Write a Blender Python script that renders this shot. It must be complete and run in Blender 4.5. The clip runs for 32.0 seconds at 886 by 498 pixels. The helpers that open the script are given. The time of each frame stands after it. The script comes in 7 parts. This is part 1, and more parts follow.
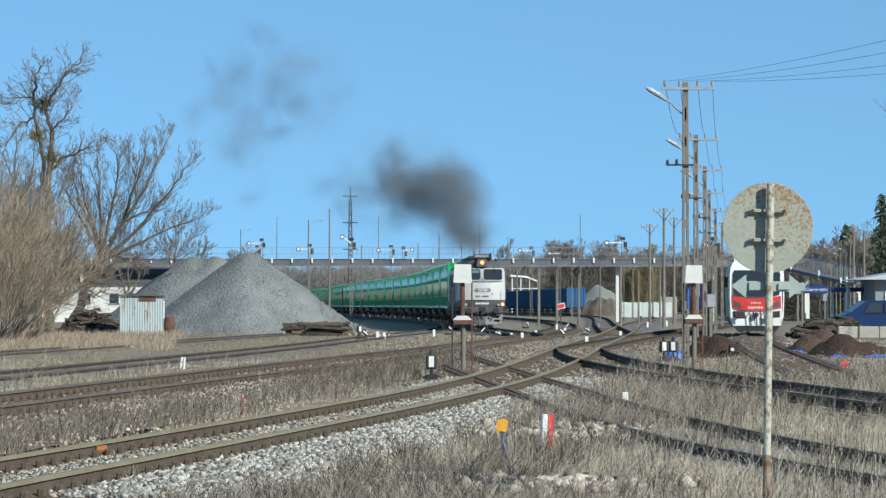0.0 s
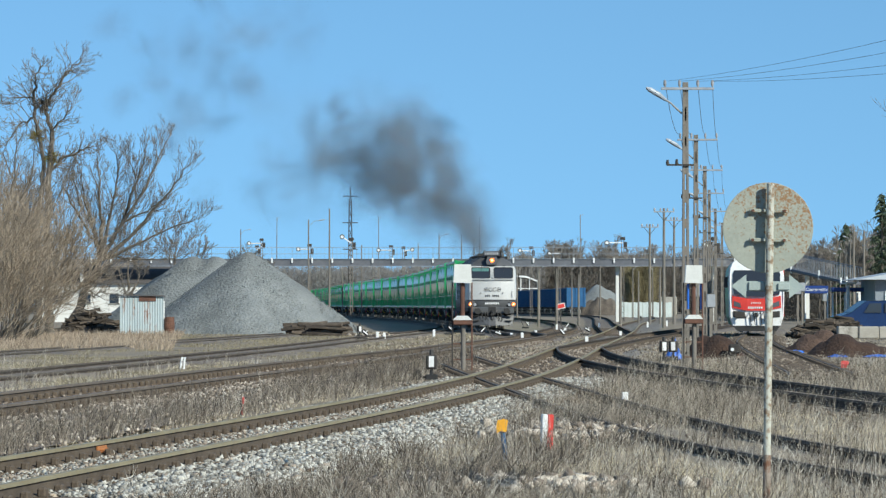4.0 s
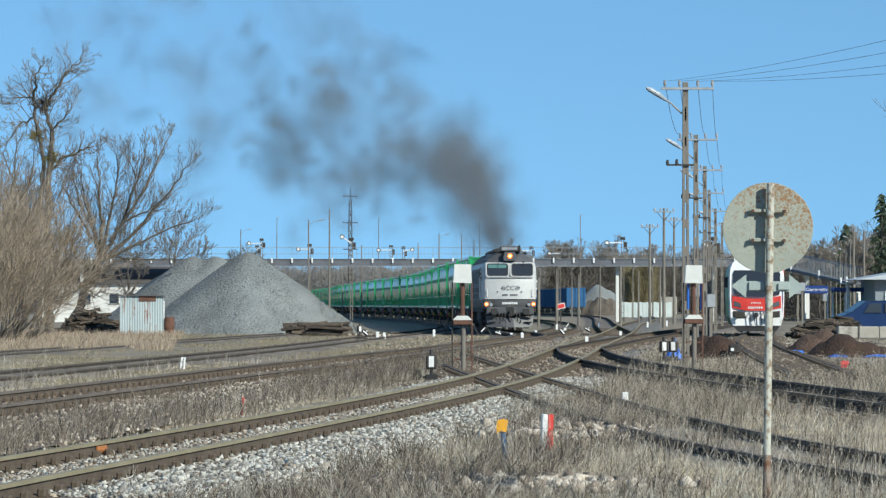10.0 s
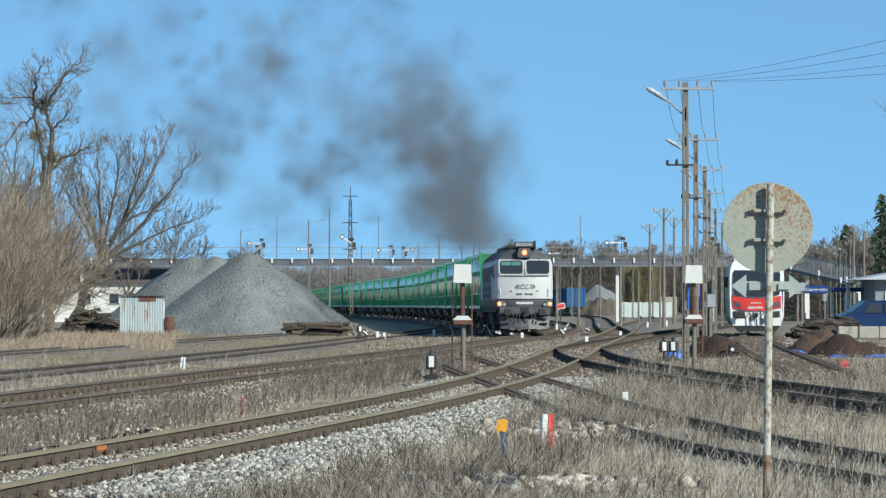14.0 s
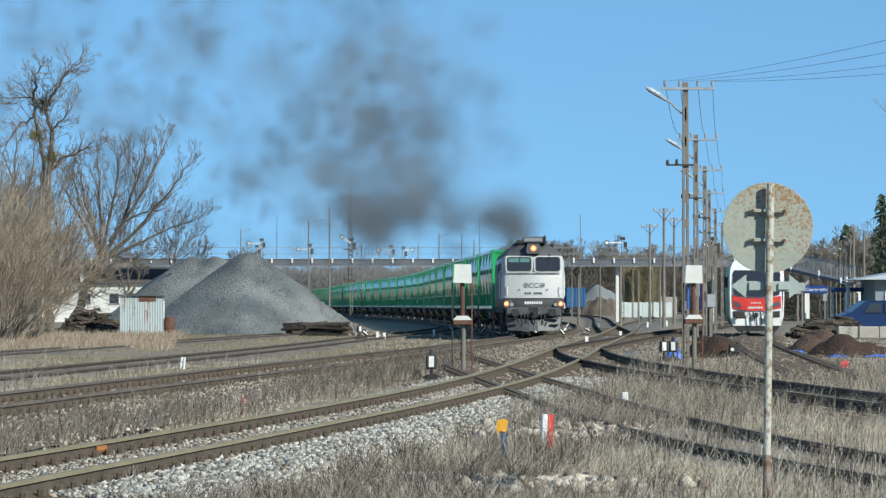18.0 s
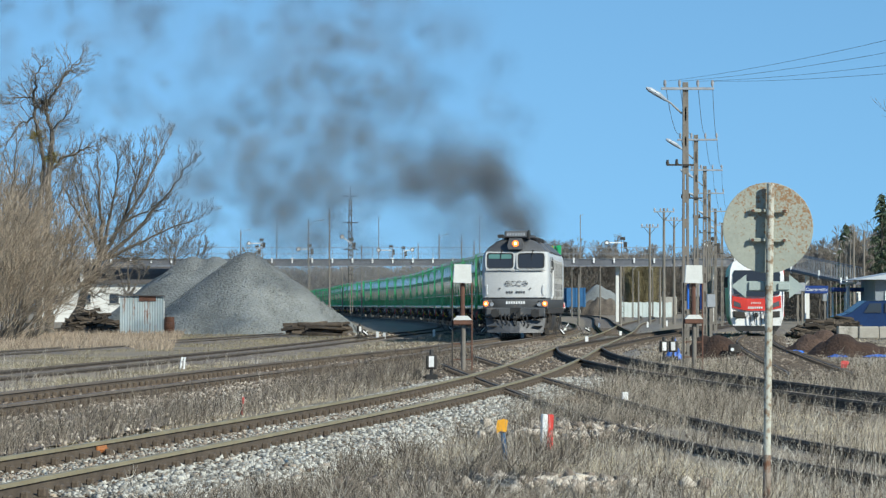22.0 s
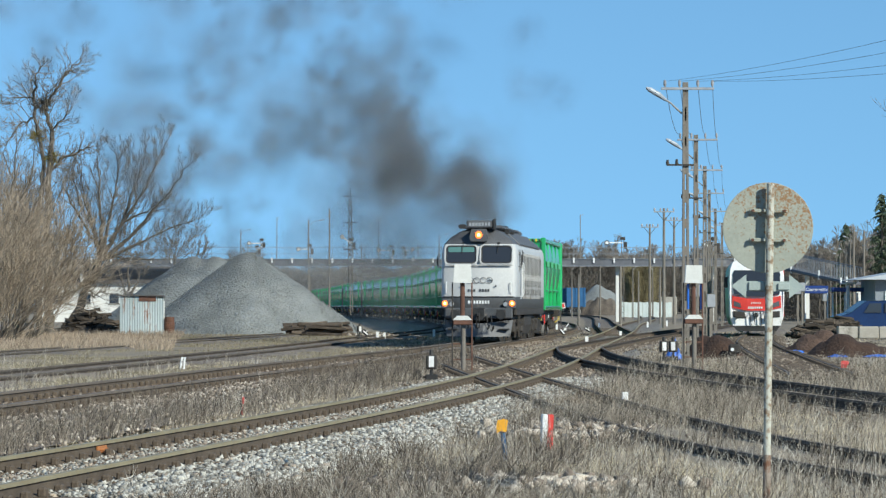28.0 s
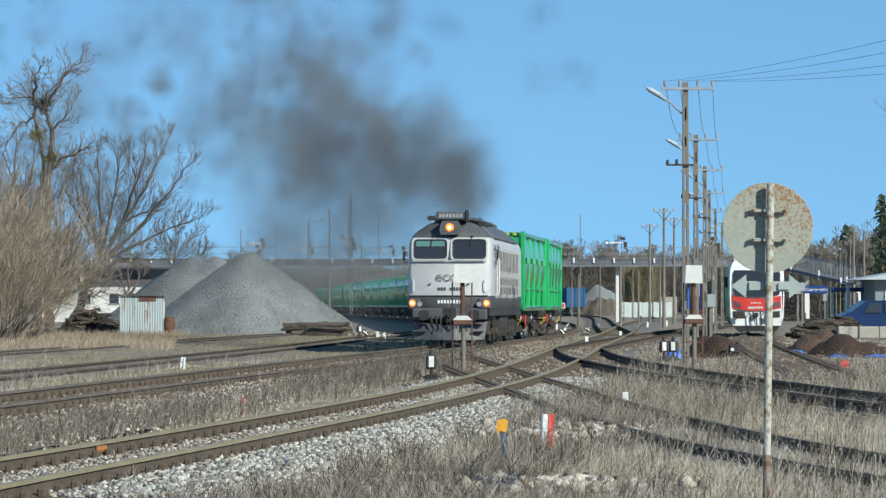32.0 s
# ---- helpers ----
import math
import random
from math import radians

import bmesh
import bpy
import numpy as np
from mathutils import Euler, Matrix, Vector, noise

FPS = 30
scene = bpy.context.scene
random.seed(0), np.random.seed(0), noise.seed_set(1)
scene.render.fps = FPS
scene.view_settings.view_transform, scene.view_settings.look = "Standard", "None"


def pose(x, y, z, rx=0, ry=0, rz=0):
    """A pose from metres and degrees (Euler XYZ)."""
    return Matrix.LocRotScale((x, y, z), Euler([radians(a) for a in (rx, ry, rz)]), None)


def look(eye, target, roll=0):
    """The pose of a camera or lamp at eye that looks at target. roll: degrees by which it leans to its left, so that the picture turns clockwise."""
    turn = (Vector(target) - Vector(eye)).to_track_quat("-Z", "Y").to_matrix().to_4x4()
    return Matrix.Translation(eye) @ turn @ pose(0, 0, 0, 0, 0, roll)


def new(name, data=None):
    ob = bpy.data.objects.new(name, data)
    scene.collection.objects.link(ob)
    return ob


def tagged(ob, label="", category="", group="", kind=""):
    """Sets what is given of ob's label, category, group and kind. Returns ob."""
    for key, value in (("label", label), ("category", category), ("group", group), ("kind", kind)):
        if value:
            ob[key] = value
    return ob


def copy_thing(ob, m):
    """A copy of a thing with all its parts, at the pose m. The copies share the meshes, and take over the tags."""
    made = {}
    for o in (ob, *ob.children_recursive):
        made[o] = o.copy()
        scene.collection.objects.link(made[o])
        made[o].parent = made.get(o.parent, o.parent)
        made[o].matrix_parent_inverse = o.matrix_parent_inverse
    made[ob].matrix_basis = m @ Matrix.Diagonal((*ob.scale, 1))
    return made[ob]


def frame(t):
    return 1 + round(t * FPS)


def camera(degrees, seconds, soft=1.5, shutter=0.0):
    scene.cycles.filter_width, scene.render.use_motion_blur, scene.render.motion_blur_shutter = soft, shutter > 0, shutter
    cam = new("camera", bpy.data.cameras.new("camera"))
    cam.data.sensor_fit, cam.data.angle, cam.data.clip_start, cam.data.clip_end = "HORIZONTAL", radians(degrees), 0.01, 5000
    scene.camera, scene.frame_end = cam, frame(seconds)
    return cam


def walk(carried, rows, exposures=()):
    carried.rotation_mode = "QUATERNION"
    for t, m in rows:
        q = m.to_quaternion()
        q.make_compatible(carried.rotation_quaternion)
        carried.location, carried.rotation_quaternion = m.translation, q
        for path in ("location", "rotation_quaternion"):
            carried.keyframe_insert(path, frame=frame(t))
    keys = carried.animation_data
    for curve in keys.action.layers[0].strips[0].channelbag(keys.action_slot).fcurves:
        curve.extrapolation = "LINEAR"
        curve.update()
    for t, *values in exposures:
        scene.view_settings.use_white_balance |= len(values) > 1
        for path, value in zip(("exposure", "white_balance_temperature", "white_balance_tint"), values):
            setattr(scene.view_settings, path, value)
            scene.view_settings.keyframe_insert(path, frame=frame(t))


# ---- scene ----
# The camera stands on a tripod at eye height beside the near track; z = 0 is the head of its rails.
EYE = (0.0, 0.0, 1.6)
cam = camera(13.55, 32.0, soft=1.35)
STILL = look(EYE, (0.0, 100.0, 1.6 + 100.0 * 100.0 / 6600.0))
walk(cam, [(0.0, STILL), (32.0, STILL)], [(0.0, 0.2, 6350, 2), (32.0, 0.2, 6350, 2)])

# ---- daylight: low spring sun from behind the camera, to its right ----
SUN = Vector((0.60, -0.68, 0.52)).normalized()
world = bpy.data.worlds.new("world")
scene.world = world
world.use_nodes = True
wn, wl = world.node_tree.nodes, world.node_tree.links
sky = wn.new("ShaderNodeTexSky")
sky.sky_type, sky.sun_disc = "NISHITA", False
sky.sun_elevation = math.asin(SUN.z)
sky.sun_rotation = math.atan2(SUN.x, SUN.y)
sky.altitude, sky.air_density, sky.dust_density, sky.ozone_density = 0, 1.0, 0.0, 4.2
coord, lift, unit = wn.new("ShaderNodeTexCoord"), wn.new("ShaderNodeVectorMath"), wn.new("ShaderNodeVectorMath")
lift.operation, unit.operation = "ADD", "NORMALIZE"
lift.inputs[1].default_value = (0, 0, 0.20)
wl.new(coord.outputs["Generated"], lift.inputs[0])
wl.new(lift.outputs[0], unit.inputs[0])
wl.new(unit.outputs[0], sky.inputs[0])
back = wn["Background"]
back.inputs["Strength"].default_value = 0.135
tint = wn.new("ShaderNodeMixRGB")
tint.blend_type = "MULTIPLY"
tint.inputs["Fac"].default_value = 1.0
tint.inputs["Color2"].default_value = (0.85, 1.0, 1.0, 1)
wl.new(sky.outputs[0], tint.inputs["Color1"])
wl.new(tint.outputs[0], back.inputs["Color"])
sun = new("sun", bpy.data.lights.new("sun", "SUN"))
sun.data.energy, sun.data.angle, sun.data.color = 4.6, radians(0.53), (1.0, 0.94, 0.85)
sun.matrix_world = look(SUN * 50, (0, 0, 0))


# ---- mesh building ----
class Build:
    """Collects vertices, faces and material slots of one mesh."""

    def __init__(self):
        self.v, self.f, self.m = [], [], []

    def add(self, verts, faces, mi=0):
        n = len(self.v)
        self.v += [tuple(p) for p in verts]
        self.f += [tuple(i + n for i in f) for f in faces]
        self.m += [mi] * len(faces)
        return self

    def box(self, c, s, rz=0.0, mi=0, ry=0.0, rx=0.0, bev=0.0):
        hx, hy, hz = s[0] / 2, s[1] / 2, s[2] / 2
        r = Euler((radians(rx), radians(ry), radians(rz))).to_matrix()
        c = Vector(c)
        if bev <= 0:
            vs = [(x, y, z) for x in (-hx, hx) for y in (-hy, hy) for z in (-hz, hz)]
            fs = [(0, 1, 3, 2), (4, 6, 7, 5), (0, 4, 5, 1), (2, 3, 7, 6), (0, 2, 6, 4), (1, 5, 7, 3)]
        else:
            b = min(bev, hx * 0.9, hy * 0.9, hz * 0.9)
            vs, idx = [], {}
            for sx in (-1, 1):
                for sy in (-1, 1):
                    for sz in (-1, 1):
                        idx[sx, sy, sz] = len(vs)
                        vs += [(sx * hx, sy * (hy - b), sz * (hz - b)), (sx * (hx - b), sy * hy, sz * (hz - b)), (sx * (hx - b), sy * (hy - b), sz * hz)]
            fs = []
            for s1 in (-1, 1):
                fs.append([idx[s1, a, q] for a, q in ((-1, -1), (1, -1), (1, 1), (-1, 1))][::s1])
                fs.append([idx[a, s1, q] + 1 for a, q in ((-1, -1), (1, -1), (1, 1), (-1, 1))][::-s1])
                fs.append([idx[a, q, s1] + 2 for a, q in ((-1, -1), (1, -1), (1, 1), (-1, 1))][::s1])
            for s1 in (-1, 1):
                for s2 in (-1, 1):
                    fs.append([idx[s1, s2, -1], idx[s1, s2, 1], idx[s1, s2, 1] + 1, idx[s1, s2, -1] + 1][::-s1 * s2])
                    fs.append([idx[s1, -1, s2], idx[s1, 1, s2], idx[s1, 1, s2] + 2, idx[s1, -1, s2] + 2][::s1 * s2])
                    fs.append([idx[-1, s1, s2] + 1, idx[1, s1, s2] + 1, idx[1, s1, s2] + 2, idx[-1, s1, s2] + 2][::-s1 * s2])
            for (sx, sy, sz), i in idx.items():
                fs.append([i, i + 1, i + 2][::sx * sy * sz])
        return self.add([c + r @ Vector(p) for p in vs], fs, mi)

    def tube(self, pts, radii, n=8, mi=0, caps=True):
        pts = [Vector(p) for p in pts]
        if isinstance(radii, (int, float)):
            radii = [radii] * len(pts)
        vs, fs = [], []
        for i, p in enumerate(pts):
            d = (pts[min(i + 1, len(pts) - 1)] - pts[max(i - 1, 0)]).normalized()
            u = d.cross(Vector((0, 0, 1)) if abs(d.z) < 0.9 else Vector((1, 0, 0))).normalized()
            w = d.cross(u)
            for k in range(n):
                a = 2 * math.pi * k / n
                vs.append(p + (u * math.cos(a) + w * math.sin(a)) * radii[i])
        for i in range(len(pts) - 1):
            for k in range(n):
                q = (k + 1) % n
                fs.append((i * n + k, i * n + q, i * n + n + q, i * n + n + k))
        if caps:
            fs.append(tuple(range(n))[::-1])
            fs.append(tuple(range(len(vs) - n, len(vs))))
        return self.add(vs, fs, mi)

    def prism(self, poly, axis, a, b, mi=0):
        """A polygon in the two other axes, drawn out from a to b along the axis."""
        def at(p, t):
            return {"x": (t, p[0], p[1]), "y": (p[0], t, p[1]), "z": (p[0], p[1], t)}[axis]
        n = len(poly)
        vs = [at(p, a) for p in poly] + [at(p, b) for p in poly]
        fs = [tuple(range(n)), tuple(range(2 * n - 1, n - 1, -1))] + [(i, i + n, (i + 1) % n + n, (i + 1) % n) for i in range(n)]
        return self.add(vs, fs, mi)

    def rings(self, rings, mi=0, close=True, caps=True):
        """Joins rings of equally many points."""
        n = len(rings[0])
        vs = [p for r in rings for p in r]
        fs = []
        for i in range(len(rings) - 1):
            for k in range(n if close else n - 1):
                q = (k + 1) % n
                fs.append((i * n + k, i * n + q, i * n + n + q, i * n + n + k))
        if caps:
            fs += [tuple(range(n))[::-1], tuple(range(len(vs) - n, len(vs)))]
        return self.add(vs, fs, mi)

    def mesh(self, name, mats, smooth=False, fix=True):
        me = bpy.data.meshes.new(name)
        me.from_pydata(self.v, [], self.f)
        for m in mats if isinstance(mats, (list, tuple)) else [mats]:
            me.materials.append(m)
        me.polygons.foreach_set("material_index", self.m)
        if fix:
            bm = bmesh.new()
            bm.from_mesh(me)
            bmesh.ops.recalc_face_normals(bm, faces=bm.faces)
            bm.to_mesh(me)
            bm.free()
        if smooth:
            me.polygons.foreach_set("use_smooth", [True] * len(me.polygons))
        me.update()
        return me


def part(name, build, mats, parent=None, label="", smooth=False, at=None, fix=True):
    """One mesh object, under a thing or a part; at is its pose in its parent's space."""
    data = build if isinstance(build, bpy.types.Mesh) else build.mesh(name, mats, smooth, fix)
    ob = new(name, data)
    if parent is not None:
        ob.parent = parent
    if at is not None:
        ob.matrix_basis = at
    if label:
        ob["label"] = label
    return ob


def thing(name, label, category, at=None, group="", kind=""):
    ob = new(name)
    ob.empty_display_size = 0.3
    if at is not None:
        ob.matrix_basis = at
    return tagged(ob, label, category, group, kind)


def sm(t):
    t = min(1.0, max(0.0, t))
    return t * t * (3 - 2 * t)


def np_mesh(name, verts, faces, mats, smooth=False):
    """A mesh from arrays: faces all of one size."""
    me = bpy.data.meshes.new(name)
    n, k = faces.shape
    me.vertices.add(len(verts))
    me.vertices.foreach_set("co", verts.astype(np.float32).ravel())
    me.loops.add(n * k)
    me.loops.foreach_set("vertex_index", faces.astype(np.int32).ravel())
    me.polygons.add(n)
    me.polygons.foreach_set("loop_start", np.arange(0, n * k, k, dtype=np.int32))
    me.update(calc_edges=True)
    for m in mats if isinstance(mats, (list, tuple)) else [mats]:
        me.materials.append(m)
    if smooth:
        me.polygons.foreach_set("use_smooth", [True] * n)
    return me


# ---- materials ----
def material(name, dark, light, rough=0.6, metal=0.0, scale=4.0, fine=40.0, bump=0.15, spot=None, spot_at=0.62, spot_scale=1.3,
             island=0.0, per_object=0.0, emit=0.0, stretch=(1, 1, 1), distance=0.02, bias=None):
    """Two colours mixed by a coarse and a fine noise, with relief, optional stains and variation from piece to piece."""
    m = bpy.data.materials.new(name)
    m.use_nodes = True
    n, l = m.node_tree.nodes, m.node_tree.links
    b = n["Principled BSDF"]
    b.inputs["Roughness"].default_value, b.inputs["Metallic"].default_value = rough, metal
    tc, mp = n.new("ShaderNodeTexCoord"), n.new("ShaderNodeMapping")
    mp.inputs["Scale"].default_value = stretch
    l.new(tc.outputs["Object"], mp.inputs["Vector"])

    def noise_at(s, detail):
        x = n.new("ShaderNodeTexNoise")
        x.inputs["Scale"].default_value, x.inputs["Detail"].default_value = s, detail
        l.new(mp.outputs[0], x.inputs["Vector"])
        return x.outputs["Fac"]

    def math_of(op, a, c):
        x = n.new("ShaderNodeMath")
        x.operation = op
        for i, v in enumerate((a, c)):
            if isinstance(v, (int, float)):
                x.inputs[i].default_value = v
            else:
                l.new(v, x.inputs[i])
        return x.outputs[0]

    coarse, fine_n = noise_at(scale, 4), noise_at(fine, 3)
    fac = math_of("ADD", math_of("MULTIPLY", coarse, 0.6), math_of("MULTIPLY", fine_n, 0.4))
    if island:
        g = n.new("ShaderNodeNewGeometry")
        fac = math_of("ADD", fac, math_of("MULTIPLY", math_of("SUBTRACT", g.outputs["Random Per Island"], 0.5), island))
    if per_object:
        g = n.new("ShaderNodeObjectInfo")
        fac = math_of("ADD", fac, math_of("MULTIPLY", math_of("SUBTRACT", g.outputs["Random"], 0.5), per_object))
    ramp = n.new("ShaderNodeValToRGB")
    ramp.color_ramp.elements[0].position, ramp.color_ramp.elements[1].position = 0.3, 0.7
    ramp.color_ramp.elements[0].color, ramp.color_ramp.elements[1].color = (*dark, 1), (*light, 1)
    l.new(fac, ramp.inputs[0])
    out = ramp.outputs[0]
    if spot:
        mask = n.new("ShaderNodeMapRange")
        mask.inputs["From Min"].default_value, mask.inputs["From Max"].default_value = spot_at - 0.04, spot_at + 0.06
        s = math_of("ADD", math_of("MULTIPLY", noise_at(spot_scale, 6), 0.7), math_of("MULTIPLY", noise_at(spot_scale * 9, 4), 0.3))
        if bias:
            xyz = n.new("ShaderNodeSeparateXYZ")
            l.new(tc.outputs["Object"], xyz.inputs[0])
            s = math_of("ADD", s, math_of("ADD", math_of("MULTIPLY", xyz.outputs["X"], bias[0]), math_of("ADD", math_of("MULTIPLY", xyz.outputs["Z"], bias[1]), bias[2])))
        l.new(s, mask.inputs["Value"])
        mix = n.new("ShaderNodeMixRGB")
        mix.inputs["Color2"].default_value = (*spot, 1)
        l.new(mask.outputs[0], mix.inputs["Fac"])
        l.new(out, mix.inputs["Color1"])
        out = mix.outputs[0]
    l.new(out, b.inputs["Base Color"])
    if bump:
        bp = n.new("ShaderNodeBump")
        bp.inputs["Strength"].default_value, bp.inputs["Distance"].default_value = bump, distance
        l.new(fine_n, bp.inputs["Height"])
        l.new(bp.outputs[0], b.inputs["Normal"])
    if emit:
        b.inputs["Emission Color"].default_value = (*light, 1)
        b.inputs["Emission Strength"].default_value = emit
    return m


def glass_of(name, colour, rough=0.04):
    m = bpy.data.materials.new(name)
    m.use_nodes = True
    b = m.node_tree.nodes["Principled BSDF"]
    b.inputs["Base Color"].default_value = (*colour, 1)
    b.inputs["Roughness"].default_value = rough
    b.inputs["IOR"].default_value = 1.5
    return m


M = {}
M["soil"] = material("soil", (0.17, 0.135, 0.095), (0.34, 0.285, 0.205), 0.95, scale=0.35, fine=9, bump=0.6, spot=(0.22, 0.185, 0.145), spot_at=0.55, spot_scale=0.25, distance=0.06)
M["ballast_bed"] = material("ballast_bed", (0.11, 0.10, 0.088), (0.28, 0.258, 0.225), 0.95, scale=1.2, fine=22, bump=1.0, distance=0.06)
M["stone"] = material("stone", (0.20, 0.188, 0.16), (0.55, 0.53, 0.47), 0.9, scale=9, fine=60, bump=0.3, island=0.8)
M["stone_brown"] = material("stone_brown", (0.12, 0.088, 0.062), (0.40, 0.335, 0.265), 0.92, scale=9, fine=60, bump=0.3, island=0.8)
M["rubble"] = material("rubble", (0.22, 0.175, 0.135), (0.58, 0.51, 0.42), 0.92, scale=6, fine=40, bump=0.4, island=0.7)
M["rail_side"] = material("rail_side", (0.055, 0.041, 0.029), (0.145, 0.11, 0.077), 0.85, 0.0, scale=3, fine=60, bump=0.3)
M["rail_head"] = material("rail_head", (0.235, 0.195, 0.115), (0.35, 0.30, 0.185), 0.55, 0.1, scale=1.5, fine=50, bump=0.05)
M["rail_dark"] = material("rail_dark", (0.03, 0.023, 0.017), (0.085, 0.064, 0.047), 0.9, 0.0, scale=3, fine=60, bump=0.3)
M["sleeper"] = material("sleeper", (0.05, 0.04, 0.03), (0.17, 0.13, 0.095), 0.9, scale=3, fine=30, bump=0.5, per_object=0.3)
M["gravel"] = material("gravel", (0.12, 0.128, 0.125), (0.295, 0.31, 0.30), 0.95, scale=0.35, fine=7, bump=1.0, distance=0.14)
M["grey_stone"] = material("grey_stone", (0.125, 0.134, 0.131), (0.315, 0.332, 0.322), 0.95, scale=6, fine=30, bump=0.2, island=0.9)
M["straw"] = material("straw", (0.27, 0.222, 0.145), (0.64, 0.56, 0.40), 0.85, scale=0.5, fine=20, bump=0, island=1.0)
M["dead_stem"] = material("dead_stem", (0.055, 0.045, 0.035), (0.36, 0.315, 0.25), 0.9, scale=0.5, fine=20, bump=0, island=1.0)
M["weed"] = material("weed", (0.035, 0.028, 0.022), (0.22, 0.185, 0.145), 0.9, scale=0.5, fine=20, bump=0, island=0.9)
M["reed"] = material("reed", (0.19, 0.145, 0.105), (0.42, 0.34, 0.25), 0.9, scale=0.5, fine=20, bump=0, island=0.6)
M["green_grass"] = material("green_grass", (0.14, 0.12, 0.075), (0.30, 0.26, 0.17), 0.85, scale=0.5, fine=20, bump=0, island=0.7)
M["bark"] = material("bark", (0.062, 0.052, 0.042), (0.175, 0.148, 0.115), 0.95, scale=3, fine=25, bump=0.6)
M["willow"] = material("willow", (0.19, 0.15, 0.108), (0.41, 0.335, 0.25), 0.92, scale=1, fine=10, bump=0, island=0.4)
M["pale_stem"] = material("pale_stem", (0.36, 0.33, 0.27), (0.62, 0.58, 0.50), 0.85, scale=1, fine=10, bump=0, island=0.6)
M["pale_twig"] = material("pale_twig", (0.24, 0.215, 0.18), (0.50, 0.46, 0.39), 0.88, scale=1, fine=10, bump=0, island=0.6)
M["fresh_rust"] = material("fresh_rust", (0.30, 0.11, 0.035), (0.52, 0.22, 0.08), 0.85, scale=14, fine=60, bump=0.4)
M["twig"] = material("twig", (0.115, 0.097, 0.078), (0.26, 0.225, 0.185), 0.92, scale=1, fine=10, bump=0, island=0.4)
# far wood twigs: lightened so that the colour itself carries distance haze
M["hazed_twig"] = material("hazed_twig", (0.155, 0.132, 0.108), (0.31, 0.272, 0.225), 0.95, scale=0.3, fine=3, bump=0, island=0.4)
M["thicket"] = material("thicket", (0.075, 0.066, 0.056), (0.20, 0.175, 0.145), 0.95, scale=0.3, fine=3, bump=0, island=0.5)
# farthest brushwood: brown paled to grey, aerial haze mixed into the colour
M["hazed_thicket"] = material("hazed_thicket", (0.13, 0.125, 0.12), (0.27, 0.26, 0.245), 0.95, scale=0.3, fine=3, bump=0, island=0.5)
M["yard_soil"] = material("yard_soil", (0.10, 0.082, 0.066), (0.25, 0.21, 0.175), 0.95, scale=0.5, fine=12, bump=0.8, spot=(0.30, 0.25, 0.18), spot_at=0.58, spot_scale=0.4, distance=0.06)
M["rail_brown"] = material("rail_brown", (0.115, 0.09, 0.068), (0.215, 0.175, 0.135), 0.6, 0.1, scale=1.5, fine=50, bump=0.1)
M["olive_twig"] = material("olive_twig", (0.12, 0.10, 0.05), (0.27, 0.225, 0.12), 0.92, scale=1, fine=10, bump=0, island=0.5)
M["needle"] = material("needle", (0.03, 0.05, 0.03), (0.09, 0.115, 0.065), 0.9, scale=1, fine=10, bump=0, island=0.5)
M["mistletoe"] = material("mistletoe", (0.16, 0.13, 0.03), (0.34, 0.28, 0.08), 0.9, scale=1, fine=10, bump=0, island=0.5)
M["loco_white"] = material("loco_white", (0.43, 0.432, 0.42), (0.545, 0.547, 0.53), 0.4, scale=1.2, fine=14, bump=0.02, spot=(0.42, 0.40, 0.37), spot_at=0.66, spot_scale=1.0)
M["loco_grey"] = material("loco_grey", (0.055, 0.057, 0.06), (0.10, 0.103, 0.105), 0.5, scale=1.5, fine=14, bump=0.04, spot=(0.19, 0.165, 0.14), spot_at=0.62)
M["loco_side"] = material("loco_side", (0.26, 0.255, 0.24), (0.42, 0.415, 0.395), 0.55, scale=1.2, fine=14, bump=0.04, spot=(0.16, 0.14, 0.12), spot_at=0.56, spot_scale=2.0)
M["loco_roof"] = material("loco_roof", (0.06, 0.061, 0.065), (0.115, 0.117, 0.12), 0.5, scale=1.2, fine=14, bump=0.05, spot=(0.03, 0.028, 0.027), spot_at=0.6)
M["black"] = material("black", (0.012, 0.012, 0.012), (0.035, 0.033, 0.03), 0.6, scale=3, fine=30, bump=0.1)
M["grime"] = material("grime", (0.022, 0.02, 0.018), (0.075, 0.065, 0.055), 0.75, 0.2, scale=3, fine=30, bump=0.3)
M["silver"] = material("silver", (0.34, 0.34, 0.34), (0.52, 0.52, 0.51), 0.4, 0.5, scale=3, fine=30, bump=0.05)
M["dark_glass"] = glass_of("dark_glass", (0.03, 0.034, 0.042))
M["green_tint"] = glass_of("green_tint", (0.10, 0.21, 0.19))
M["container_green"] = material("container_green", (0.018, 0.30, 0.085), (0.040, 0.46, 0.14), 0.3, scale=1.0, fine=14, bump=0.04, spot=(0.05, 0.25, 0.09), spot_at=0.64, per_object=0.2)
M["container_green"].node_tree.nodes["Principled BSDF"].inputs["Coat Weight"].default_value = 1.0
M["container_green"].node_tree.nodes["Principled BSDF"].inputs["Coat Roughness"].default_value = 0.18
M["container_green"].node_tree.nodes["Principled BSDF"].inputs["Coat IOR"].default_value = 1.6
M["pale_mark"] = material("pale_mark", (0.07, 0.42, 0.17), (0.14, 0.50, 0.24), 0.5, scale=2.0, fine=14, bump=0.02)
M["yellow"] = material("yellow", (0.60, 0.42, 0.03), (0.78, 0.58, 0.06), 0.5, scale=3, fine=20, bump=0.05)
M["orange"] = material("orange", (0.66, 0.30, 0.015), (0.86, 0.44, 0.03), 0.6, scale=4, fine=20, bump=0.1)
